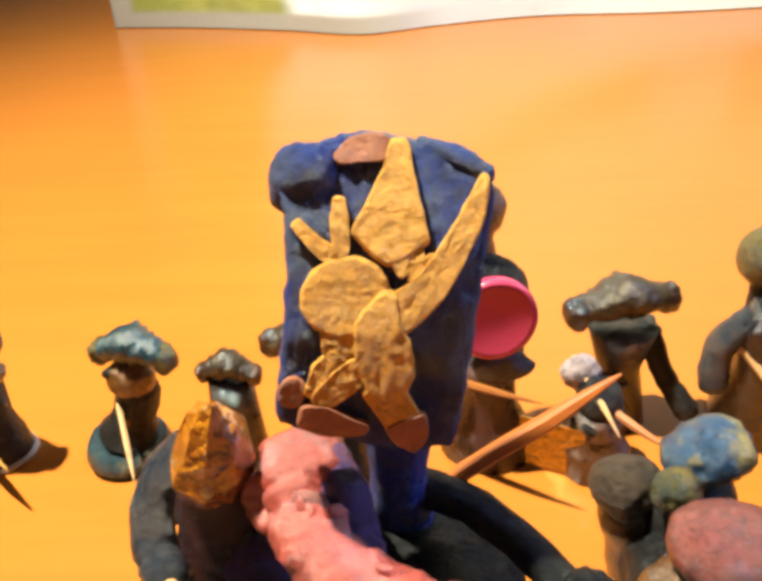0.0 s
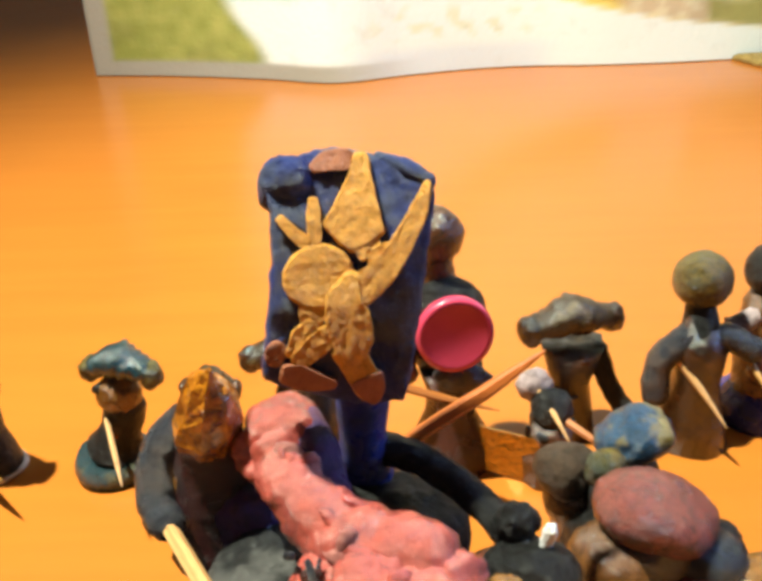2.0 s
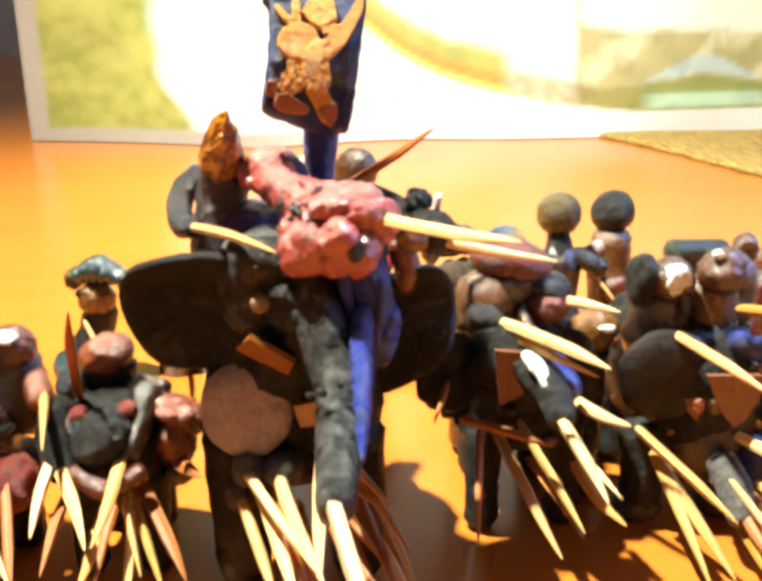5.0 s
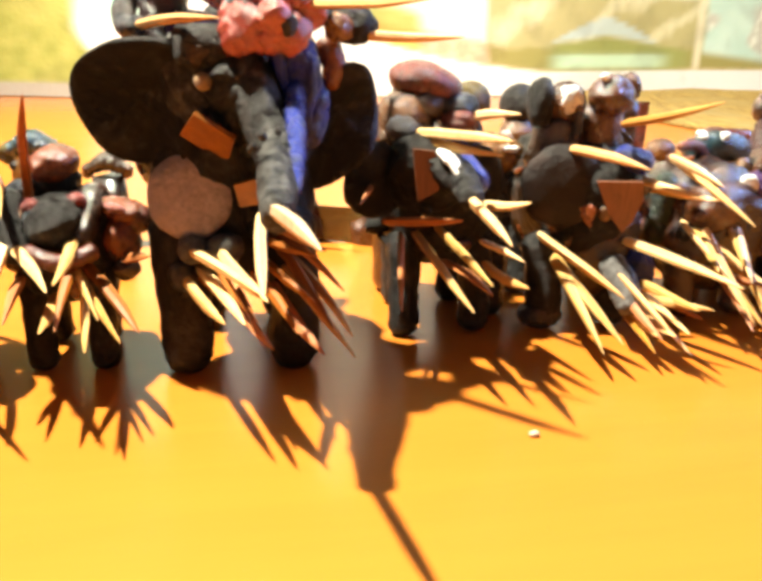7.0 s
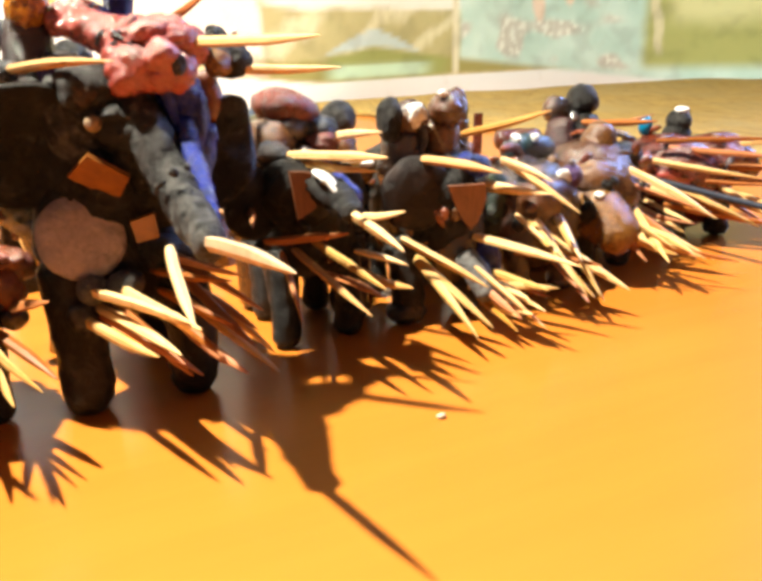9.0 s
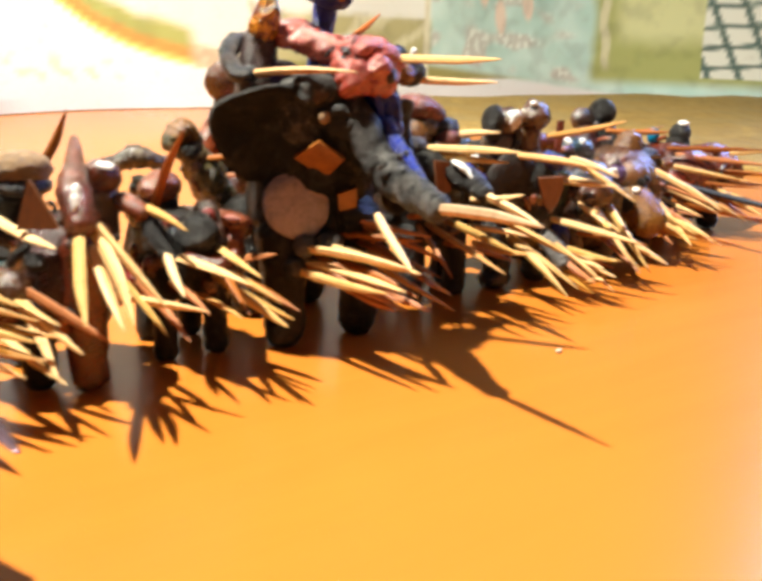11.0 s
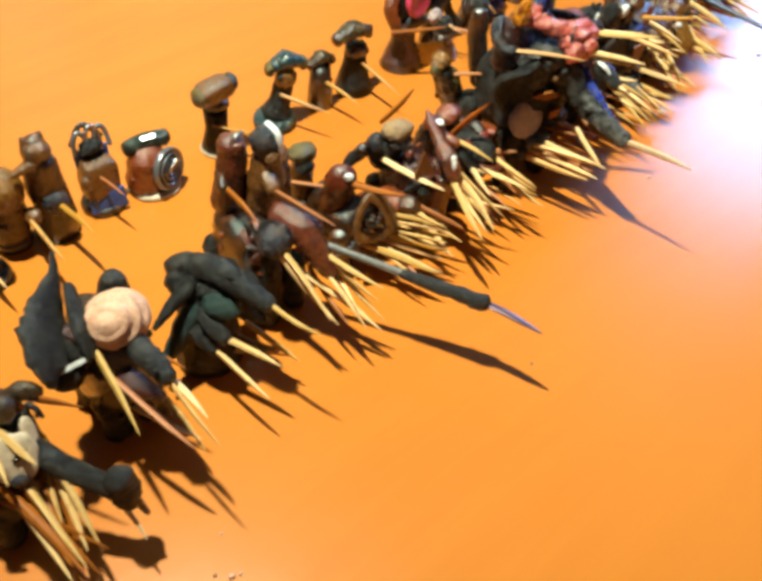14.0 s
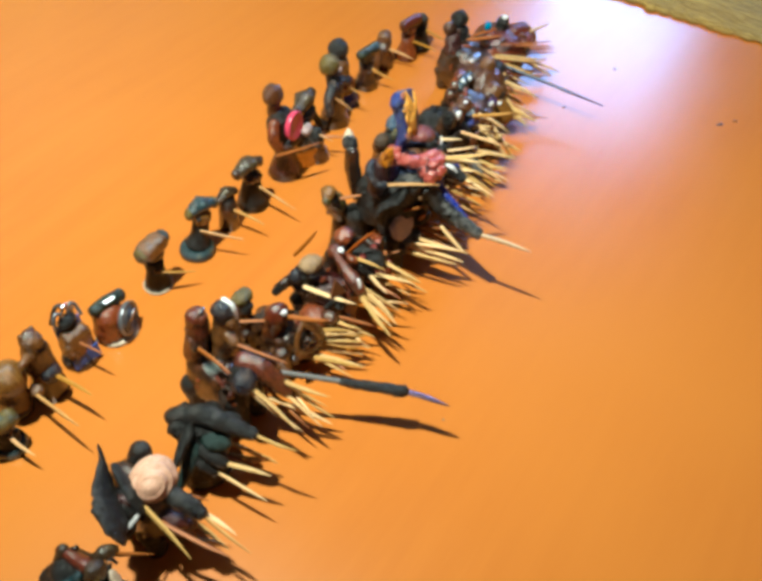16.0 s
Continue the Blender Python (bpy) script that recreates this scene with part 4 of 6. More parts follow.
    b.tube([c + rt * 0.030 + up * 0.112 - n * 0.026, c + rt * 0.058 + up * 0.102 - n * 0.020, c + rt * 0.082 + up * 0.088 - n * 0.018], [0.008, 0.011, 0.009], BANNERBLUE, 12, 0.2)
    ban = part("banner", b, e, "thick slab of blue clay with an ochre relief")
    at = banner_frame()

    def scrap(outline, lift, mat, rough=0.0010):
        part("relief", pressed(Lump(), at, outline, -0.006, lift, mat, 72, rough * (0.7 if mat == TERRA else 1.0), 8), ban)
    # the blue figure's parts, strips and pellets traced from the camera's opening view
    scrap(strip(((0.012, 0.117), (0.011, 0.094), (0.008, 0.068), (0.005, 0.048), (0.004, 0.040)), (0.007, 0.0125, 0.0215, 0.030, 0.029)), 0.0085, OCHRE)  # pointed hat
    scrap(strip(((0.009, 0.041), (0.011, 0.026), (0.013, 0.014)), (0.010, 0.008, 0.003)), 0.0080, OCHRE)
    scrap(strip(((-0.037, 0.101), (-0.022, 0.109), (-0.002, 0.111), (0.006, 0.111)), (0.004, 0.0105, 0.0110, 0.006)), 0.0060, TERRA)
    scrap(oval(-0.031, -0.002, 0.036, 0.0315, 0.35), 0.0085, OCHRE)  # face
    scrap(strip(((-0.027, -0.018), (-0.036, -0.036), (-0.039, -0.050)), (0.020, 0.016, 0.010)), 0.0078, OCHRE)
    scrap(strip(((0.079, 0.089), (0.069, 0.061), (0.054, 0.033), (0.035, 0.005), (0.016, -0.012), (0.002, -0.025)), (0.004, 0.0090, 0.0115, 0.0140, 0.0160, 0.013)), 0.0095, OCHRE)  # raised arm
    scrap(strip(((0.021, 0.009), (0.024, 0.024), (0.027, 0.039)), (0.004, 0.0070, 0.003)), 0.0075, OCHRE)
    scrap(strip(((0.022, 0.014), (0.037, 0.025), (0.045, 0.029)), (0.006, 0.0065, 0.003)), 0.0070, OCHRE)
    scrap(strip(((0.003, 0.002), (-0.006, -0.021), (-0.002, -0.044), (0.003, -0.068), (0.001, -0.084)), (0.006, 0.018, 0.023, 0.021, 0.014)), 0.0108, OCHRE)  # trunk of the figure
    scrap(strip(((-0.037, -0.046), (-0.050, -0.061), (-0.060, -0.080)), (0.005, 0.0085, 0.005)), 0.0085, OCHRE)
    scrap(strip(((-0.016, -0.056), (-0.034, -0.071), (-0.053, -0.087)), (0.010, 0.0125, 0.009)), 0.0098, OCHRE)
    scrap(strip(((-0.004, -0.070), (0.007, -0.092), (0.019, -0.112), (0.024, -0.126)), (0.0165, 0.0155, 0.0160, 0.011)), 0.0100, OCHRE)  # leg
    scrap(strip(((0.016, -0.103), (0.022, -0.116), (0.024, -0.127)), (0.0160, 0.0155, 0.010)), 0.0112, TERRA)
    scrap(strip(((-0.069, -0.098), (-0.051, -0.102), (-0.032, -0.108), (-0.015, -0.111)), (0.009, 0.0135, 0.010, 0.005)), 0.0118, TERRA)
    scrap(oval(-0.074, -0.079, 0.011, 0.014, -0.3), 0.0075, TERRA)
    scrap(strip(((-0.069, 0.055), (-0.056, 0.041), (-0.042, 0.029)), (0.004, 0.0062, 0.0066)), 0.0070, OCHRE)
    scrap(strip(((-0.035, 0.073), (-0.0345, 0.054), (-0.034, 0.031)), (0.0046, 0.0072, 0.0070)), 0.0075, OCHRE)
    return e


war_elephant()

# ---- the back rank: single warriors, each one pressed lump with a toothpick spear ----
RANK = "back rank of clay warriors"


def warrior(base, label, build, spear=None, mat=None):
    w = thing("clay_warrior_figure", (base[0], base[1], 0), label, "clay figure", RANK)
    lump = Lump()
    build(lump, base[0], base[1])
    seed = int(abs(base[0] * 1000 + base[1] * 77))
    lump.scraps(seed, 6, (base[0], base[1], 0.11), (0.055, 0.055, 0.07), (DKBROWN, SLATE, BLACK, RUST), (0.006, 0.013))
    part("figure", lump, w)
    if spear:
        pick(w, spear[0], spear[1], mat or PICKMID, 0.0115)
    return w


def foot_disc(l, x, y, r, mat, h=0.03):
    l.lathe((x, y, 0.0), [(r * 0.96, 0.002), (r, h * 0.5), (r * 0.9, h), (0.0, h)], mat, (0, 0, 1), 22, 0.05)


def lobed_hat(l, x, y, z, w, mat, ends, turn=0.0, h=0.05):
    """A hat pinched into a dome with a lobe at each end."""
    c, s = math.cos(radians(turn)), math.sin(radians(turn))
    at = lambda u, v, dz: (x + u * c - v * s, y + u * s + v * c, z + dz)
    l.tube([at(-w, 0, -0.012), at(-w * 0.5, 0, 0.0), at(0, 0, 0.012), at(w * 0.5, 0, 0.0), at(w, 0, -0.012)], [h * 0.62, h * 0.85, h * 1.1, h * 0.85, h * 0.62], mat, 20, 0.22, 0.74, 6)
    for k in (-1, 1):
        l.blob(at(w * 1.05 * k, 0, -0.018), (h * 0.5, h * 0.62, h * 0.62), ends, (0, 0, turn), 2.2, 0.22)
    l.blob(at(w * 0.2, -h * 0.5, h * 0.3), (h * 0.8, h * 0.35, h * 0.25), mat, (20, 8, turn), 2, 0.2)


def w_m2(l, x, y):
    foot_disc(l, x, y, 0.085, TEAL, 0.05)
    l.tube([(x, y, 0.05), (x, y, 0.16)], [0.06, 0.045], BLACK).tube([(x - 0.06, y, 0.22), (x + 0.05, y - 0.02, 0.22)], [0.05, 0.05], OLIVE)


def w_m1(l, x, y):
    foot_disc(l, x, y, 0.08, DKBROWN, 0.05)
    l.tube([(x, y, 0.05), (x, y, 0.16), (x, y - 0.02, 0.22)], [0.075, 0.085, 0.06], BROWN).blob((x + 0.005, y - 0.04, 0.29), (0.085, 0.085, 0.095), GOLD, amp=0.05)
    l.blob((x + 0.07, y - 0.12, 0.19), (0.035, 0.035, 0.03), UMBER)


def w_0(l, x, y):
    l.lathe((x, y, 0), [(0.09, 0.002), (0.085, 0.06), (0.06, 0.15), (0.055, 0.2)], DKBROWN, (0, 0, 1), 20, 0.12)
    l.sheet([(x + 0.02, y - 0.02, 0.03), (x + 0.10, y + 0.03, 0.03), (x + 0.07, y + 0.02, 0.28), (x + 0.01, y - 0.03, 0.28)], 0.02, GOLD)
    l.tube([(x, y, 0.15), (x, y, 0.26), (x, y - 0.01, 0.36)], [0.065, 0.075, 0.06], BROWN).blob((x, y - 0.01, 0.41), (0.055, 0.055, 0.05), UMBER)
    for dx, dy in ((-0.03, 0.01), (0.03, 0.01)):
        l.tube([(x + dx, y + dy, 0.43), (x + dx * 1.1, y + dy, 0.465)], [0.020, 0.010], UMBER, 8)
    l.blob((x + 0.0, y + 0.0, 0.455), (0.03, 0.028, 0.018), BROWN, amp=0.2)
    l.tube([(x - 0.03, y - 0.03, 0.37), (x - 0.09, y - 0.06, 0.39), (x - 0.13, y - 0.07, 0.385)], [0.03, 0.02, 0.008], UMBER, 10)
    l.blob((x, y - 0.07, 0.2), (0.05, 0.04, 0.05), SLATE)


def w_1(l, x, y):
    foot_disc(l, x, y, 0.095, DKBROWN, 0.04)
    l.blob((x, y - 0.01, 0.15), (0.075, 0.06, 0.11), UMBER, p=4, amp=0.06).blob((x - 0.06, y - 0.04, 0.17), (0.035, 0.03, 0.04), UMBER)
    l.sheet([(x - 0.08, y - 0.065, 0.03), (x + 0.07, y - 0.085, 0.03), (x + 0.07, y - 0.075, 0.12), (x - 0.08, y - 0.055, 0.09)], 0.008, BLUECARD)
    l.sheet([(x - 0.07, y + 0.02, 0.20), (x + 0.07, y + 0.0, 0.20), (x + 0.07, y + 0.01, 0.285), (x - 0.07, y + 0.03, 0.285)], 0.008, BLUECARD)
    # a bent wire coil on the head
    for k, (dx, dz, m) in enumerate(((-0.035, 0.0, STEEL), (0.02, 0.012, FOIL), (0.055, 0.0, STEEL))):
        l.tube([(x + dx - 0.028, y + 0.02, 0.275), (x + dx - 0.022, y + 0.025, 0.335 + dz), (x + dx + 0.004, y + 0.03, 0.362 + dz), (x + dx + 0.026, y + 0.025, 0.33 + dz), (x + dx + 0.024, y + 0.0, 0.28)], 0.010, m, 8, 0.1)
    l.tube([(x - 0.06, y + 0.05, 0.30), (x, y + 0.06, 0.37), (x + 0.07, y + 0.05, 0.30)], 0.012, SHINY, 10, 0.15).blob((x + 0.0, y + 0.01, 0.295), (0.05, 0.04, 0.03), BLACK, amp=0.2)


def w_2(l, x, y):
    foot_disc(l, x, y, 0.118, CREAM, 0.022)
    l.tube([(x - 0.03, y, 0.03), (x - 0.02, y, 0.12), (x - 0.01, y, 0.18)], [0.085, 0.088, 0.07], RUST, 16)
    l.tube([(x - 0.08, y + 0.035, 0.21), (x + 0.0, y + 0.015, 0.225), (x + 0.08, y, 0.225)], [0.036, 0.04, 0.036], GREEN, 14, 0.10)
    # bright strip stands in for the white highlight on the roll hat
    l.sheet([(x - 0.03, y - 0.012, 0.255), (x + 0.03, y - 0.022, 0.258), (x + 0.03, y - 0.006, 0.266), (x - 0.03, y + 0.006, 0.264)], 0.006, FOIL)
    l.blob((x + 0.0, y - 0.02, 0.17), (0.06, 0.05, 0.04), RUST).scraps(78, 8, (x - 0.02, y, 0.1), (0.085, 0.08, 0.08), (RUST, DKBROWN, REDBROWN))
    ax = (0.45, -1, 0.15)
    l.lathe((x + 0.045, y - 0.07, 0.115), [(0.0, -0.02), (0.086, -0.02), (0.094, -0.01), (0.094, 0.008), (0.084, 0.014), (0.078, 0.004), (0.0, 0.004)], STEEL, ax, 30)
    l.lathe((x + 0.046, y - 0.0725, 0.116), [(0.066, -0.004), (0.066, 0.005), (0.0, 0.006)], BLACK, ax, 24)
    for rr in (0.072, 0.050, 0.030, 0.012):
        l.lathe((x + 0.047, y - 0.074, 0.116), [(rr - 0.010, 0.0), (rr - 0.008, 0.013), (rr - 0.003, 0.015), (rr, 0.0)], STEEL, ax, 24, 0.1)
    l.tube([(x + 0.02, y - 0.085, 0.10), (x + 0.05, y - 0.088, 0.135), (x + 0.085, y - 0.075, 0.15)], 0.007, FOIL, 6, 0.1)


def w_3(l, x, y):
    foot_disc(l, x, y, 0.085, CREAM, 0.015)
    l.lathe((x, y, 0.012), [(0.075, 0.0), (0.07, 0.04), (0.05, 0.10), (0.055, 0.20)], BLACK, (0, 0, 1), 20, 0.06)
    l.blob((x + 0.01, y, 0.24), (0.06, 0.05, 0.04), DKBROWN).blob((x - 0.008, y - 0.02, 0.325), (0.085, 0.055, 0.048), UMBER, (0, -8, 0), 3.4, 0.07).blob((x - 0.09, y - 0.02, 0.315), (0.026, 0.045, 0.042), OLIVE).blob((x + 0.078, y - 0.025, 0.34), (0.024, 0.042, 0.04), TEAL)


def w_4(l, x, y):
    foot_disc(l, x, y, 0.105, TEAL, 0.05)
    l.tube([(x + 0.01, y, 0.06), (x + 0.035, y, 0.12), (x + 0.06, y, 0.20)], [0.075, 0.05, 0.05], BLACK, 18)
    l.blob((x + 0.055, y - 0.02, 0.24), (0.055, 0.045, 0.05), GOLD)
    lobed_hat(l, x + 0.07, y - 0.005, 0.312, 0.078, SHINYTEAL, OLIVE, -14, 0.05)
    l.blob((x + 0.03, y - 0.03, 0.26), (0.03, 0.02, 0.02), BLACK)


def w_5(l, x, y):
    l.lathe((x, y, 0.0), [(0.065, 0.002), (0.06, 0.10), (0.048, 0.22)], DKBROWN, (0, 0, 1), 18, 0.08)
    lobed_hat(l, x, y, 0.255, 0.058, SHINY, BROWN, -8, 0.038)


def w_6(l, x, y):
    l.lathe((x, y, 0.0), [(0.10, 0.002), (0.085, 0.06), (0.055, 0.16), (0.05, 0.26)], BLACK, (0, 0, 1), 20, 0.1)
    lobed_hat(l, x - 0.035, y - 0.01, 0.332, 0.085, SHINY, DKBROWN, -6, 0.052)
    l.blob((x - 0.01, y - 0.02, 0.23), (0.06, 0.05, 0.04), BROWN)


def w_pink(l, x, y):
    l.lathe((x, y, 0.0), [(0.115, 0.002), (0.10, 0.05), (0.065, 0.13), (0.06, 0.2), (0.08, 0.26)], MAROON, (0, 0, 1), 24, 0.07)
    l.blob((x - 0.01, y + 0.02, 0.36), (0.10, 0.075, 0.14), BLACK, amp=0.08).tube([(x - 0.09, y + 0.0, 0.44), (x - 0.13, y - 0.02, 0.36), (x - 0.11, y - 0.05, 0.27)], [0.035, 0.04, 0.03], RUST, 12)
    l.blob((x - 0.035, y + 0.05, 0.585), (0.065, 0.062, 0.07), BROWN, amp=0.12).tube([(x - 0.03, y + 0.05, 0.46), (x - 0.03, y + 0.05, 0.54)], [0.05, 0.035], BROWN)
    l.blob((x + 0.02, y - 0.06, 0.27), (0.07, 0.03, 0.04), SLATE)


def w_8(l, x, y):
    l.lathe((x, y, 0.0), [(0.07, 0.002), (0.06, 0.08), (0.05, 0.16), (0.08, 0.27)], DKBROWN, (0, 0, 1), 18, 0.08)
    lobed_hat(l, x - 0.01, y - 0.01, 0.345, 0.105, SHINY, DKBROWN, 16, 0.058)
    l.tube([(x + 0.06, y, 0.25), (x + 0.10, y - 0.02, 0.15), (x + 0.16, y - 0.05, 0.06)], [0.03, 0.025, 0.03], BLACK, 10).blob((x - 0.11, y - 0.11, 0.22), (0.045, 0.03, 0.045), MAUVE)


def w_ball1(l, x, y):
    l.lathe((x, y, 0.0), [(0.105, 0.002), (0.088, 0.06), (0.058, 0.16), (0.064, 0.25), (0.04, 0.33)], DKBROWN, (0, 0, 1), 22, 0.14).tube([(x, y + 0.01, 0.28), (x, y + 0.04, 0.37)], [0.05, 0.035], BLACK)
    l.blob((x, y + 0.05, 0.425), (0.072, 0.07, 0.072), OLIVE, amp=0.06).tube([(x - 0.03, y, 0.3), (x - 0.10, y - 0.02, 0.24), (x - 0.11, y - 0.04, 0.15)], 0.035, SLATE, 12).tube([(x + 0.05, y, 0.3), (x + 0.13, y - 0.02, 0.26)], 0.032, SLATE, 12)


def w_ball2(l, x, y):
    l.lathe((x, y, 0.0), [(0.12, 0.002), (0.11, 0.05), (0.07, 0.10)], BLUE, (0, 0, 1), 22, 0.08)
    l.tube([(x, y, 0.09), (x - 0.01, y + 0.02, 0.2), (x - 0.01, y + 0.03, 0.32)], [0.085, 0.075, 0.065], UMBER, 16).blob((x - 0.01, y + 0.04, 0.405), (0.072, 0.07, 0.072), GREY, amp=0.06)
    l.tube([(x - 0.05, y, 0.3), (x - 0.12, y - 0.02, 0.27)], 0.028, MAUVE, 10).blob((x, y - 0.05, 0.16), (0.07, 0.04, 0.05), REDBROWN)


def w_generic(hat, body, head, tall=0.24, roll=True):
    def build(l, x, y):
        l.lathe((x, y, 0.0), [(0.09, 0.002), (0.075, 0.06), (0.05, tall * 0.6), (0.055, tall)], body, (0, 0, 1), 18, 0.1)
        l.blob((x, y, tall + 0.03), (0.055, 0.05, 0.05), head)
        if roll:
            l.tube([(x - 0.08, y, tall + 0.085), (x + 0.08, y - 0.02, tall + 0.085)], [0.042, 0.042], hat, 14, 0.08)
    return build


warrior((-2.11, 1.37), "dark clay warrior with an olive roll head on a teal foot", w_m2, ((-2.11, 1.32, 0.14), (-2.108, 1.163, 0.12)))
warrior((-1.95, 1.51), "glossy golden brown clay warrior with a bulbous head", w_m1, ((-1.9, 1.38, 0.19), (-1.92, 1.04, 0.24)))
warrior((-1.78, 1.47), "brown clay warrior with a crowned head and snout", w_0, ((-1.78, 1.39, 0.2), (-1.76, 1.13, 0.22)))
warrior((-1.555, 1.5), "umber clay warrior behind a blue card with a steel coil", w_1, ((-1.57, 1.44, 0.19), (-1.545, 1.29, 0.19)), PICKDARK)
warrior((-1.32, 1.48), "rust clay warrior with a round metal disc and green roll hat", w_2)
warrior((-0.947, 1.535), "dark clay warrior with a thick brown roll hat", w_3, ((-0.96, 1.47, 0.16), (-0.815, 1.35, 0.12)))
warrior((-0.622, 1.535), "black clay warrior with a teal roll hat and teal foot", w_4, ((-0.59, 1.47, 0.17), (-0.497, 1.265, 0.16)))
warrior((-0.342, 1.53), "small dark clay warrior with a shiny brown hat", w_5, ((-0.345, 1.47, 0.15), (-0.31, 1.27, 0.12)))
warrior((-0.11, 1.54), "black clay warrior with a broad shiny brown hat", w_6, ((-0.11, 1.48, 0.17), (-0.09, 1.2, 0.12)))
pw = warrior((0.25, 1.565), "dark clay warrior with a maroon skirt and round pink shield", w_pink, ((0.12, 1.48, 0.27), (0.34, 1.35, 0.29)), PICKDARK)
part("shield", Lump().lathe((0.253, 1.490, 0.398), [(0.0, -0.022), (0.076, -0.022), (0.088, -0.016), (0.091, 0.0), (0.090, 0.012), (0.083, 0.018), (0.074, 0.015), (0.0, 0.013)], PINKPLASTIC, (0.16, -0.97, 0.1), 40), pw, "round pink plastic shield")
warrior((0.56, 1.65), "dark brown clay warrior with outstretched shiny hat", w_8, ((0.45, 1.535, 0.23), (0.515, 1.37, 0.17)))
warrior((0.87, 1.625), "black clay warrior with an olive ball head", w_ball1, ((0.795, 1.605, 0.26), (0.905, 1.495, 0.12)))
warrior((1.09, 1.715), "umber clay warrior with a grey ball head on a blue foot", w_ball2, ((0.975, 1.69, 0.27), (1.035, 1.48, 0.16)))
warrior((1.35, 1.69), "small green clay warrior with a glossy roll hat", w_generic(GREEN, DKBROWN, GREEN, 0.2), ((1.35, 1.64, 0.16), (1.41, 1.48, 0.10)))
warrior((1.65, 1.74), "small brown clay warrior", w_generic(UMBER, BROWN, UMBER, 0.2, False), ((1.65, 1.69, 0.15), (1.73, 1.52, 0.10)))
warrior((1.86, 1.66), "rust clay warrior with a brown roll hat", w_generic(REDBROWN, RUST, RUST, 0.2), ((1.86, 1.60, 0.14), (1.94, 1.45, 0.09)))
warrior((2.02, 1.65), "black clay warrior with a silver cap", w_generic(FOIL, BLACK, GREY, 0.2, False), ((2.02, 1.60, 0.17), (2.09, 1.43, 0.10)))
warrior((0.49, 1.50), "small grey clay warrior beside a gold plate", w_generic(GREY, BROWN, GREY, 0.15, False), ((0.52, 1.46, 0.17), (0.62, 1.33, 0.17)), PICKDARK)
gp = thing("gold_plate", (0.38, 1.47, 0), "small gold foil plate leaning by the warriors", "plate")
part("plate", Lump().sheet([(0.31, 1.50, 0.004), (0.45, 1.44, 0.004), (0.46, 1.47, 0.11), (0.32, 1.53, 0.11)], 0.008, GOLDFOIL), gp)
def w_gold(l, x, y):
    l.lathe((x, y, 0), [(0.06, 0.002), (0.05, 0.10), (0.045, 0.24)], DKBROWN, (0, 0, 1), 18, 0.1)
    l.tube([(x, y, 0.22), (x - 0.050, y - 0.01, 0.33), (x - 0.105, y - 0.02, 0.42), (x - 0.135, y - 0.02, 0.47)], [0.052, 0.060, 0.052, 0.036], SHINY, 16, 0.24)
    l.blob((x - 0.085, y - 0.055, 0.385), (0.040, 0.026, 0.050), OLIVE, (0, -25, 0), 2.2, 0.25).blob((x - 0.120, y - 0.05, 0.43), (0.022, 0.018, 0.030), MAUVE, (0, -20, 0), 2.2, 0.3)
    lobed_hat(l, x - 0.150, y - 0.02, 0.505, 0.040, GOLD, OLIVE, 20, 0.042)
    l.blob((x - 0.145, y - 0.055, 0.465), (0.024, 0.018, 0.020), BLACK, amp=0.2)
    l.scraps(77, 12, (x - 0.08, y - 0.01, 0.36), (0.06, 0.055, 0.08), (OLIVE, GOLD, BLACK, RUST), (0.008, 0.018))


warrior((-0.05, 0.92), "dark clay warrior with a glossy olive gold head", w_gold, ((-0.15, 0.87, 0.44), (-0.03, 0.74, 0.47)), PICKDARK)

# ---- the front rank: beasts bristling with toothpicks ----
BLUECLOTH = clay("sea_blue_clay", (0.015, 0.06, 0.14), (0.20, 0.15, 0.03), 0.2, 0.48, 0.4, 0.7)
SHINYRED = clay("glossy_red_brown_clay", (0.17, 0.040, 0.018), (0.06, 0.020, 0.012), 0.16, 0.52, 0.3, 0.7)
SHIELDBROWN = clay("dark_umber_shield_clay", (0.013, 0.0075, 0.007), (0.026, 0.014, 0.012), 0.42, 0.52, 0.3, 0.35, 0.1)
BROWNRED = clay("reddish_umber_clay", (0.10, 0.038, 0.018), (0.05, 0.02, 0.012), 0.28)
BEASTS = "clay army beasts"
P2 = (PICK, PICKDARK)
P3 = (PICK, PICK, PICKDARK)


def beast(base, label):
    return thing("clay_beast_figure", (base[0], base[1], 0), label, "clay figure", BEASTS)


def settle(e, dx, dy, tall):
    """Shifts a figure and stretches its height to fit the camera's view."""
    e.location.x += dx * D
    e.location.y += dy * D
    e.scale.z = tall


def legs(e, spots, mat, r=0.045, h=0.22):
    for x, y in spots:
        part("leg", Lump().tube([(x, y, r * 0.68), (x, y, h * 0.5), (x, y + 0.02, h)], [r * 1.02, r * 0.95, r * 1.25], mat, 12), e)


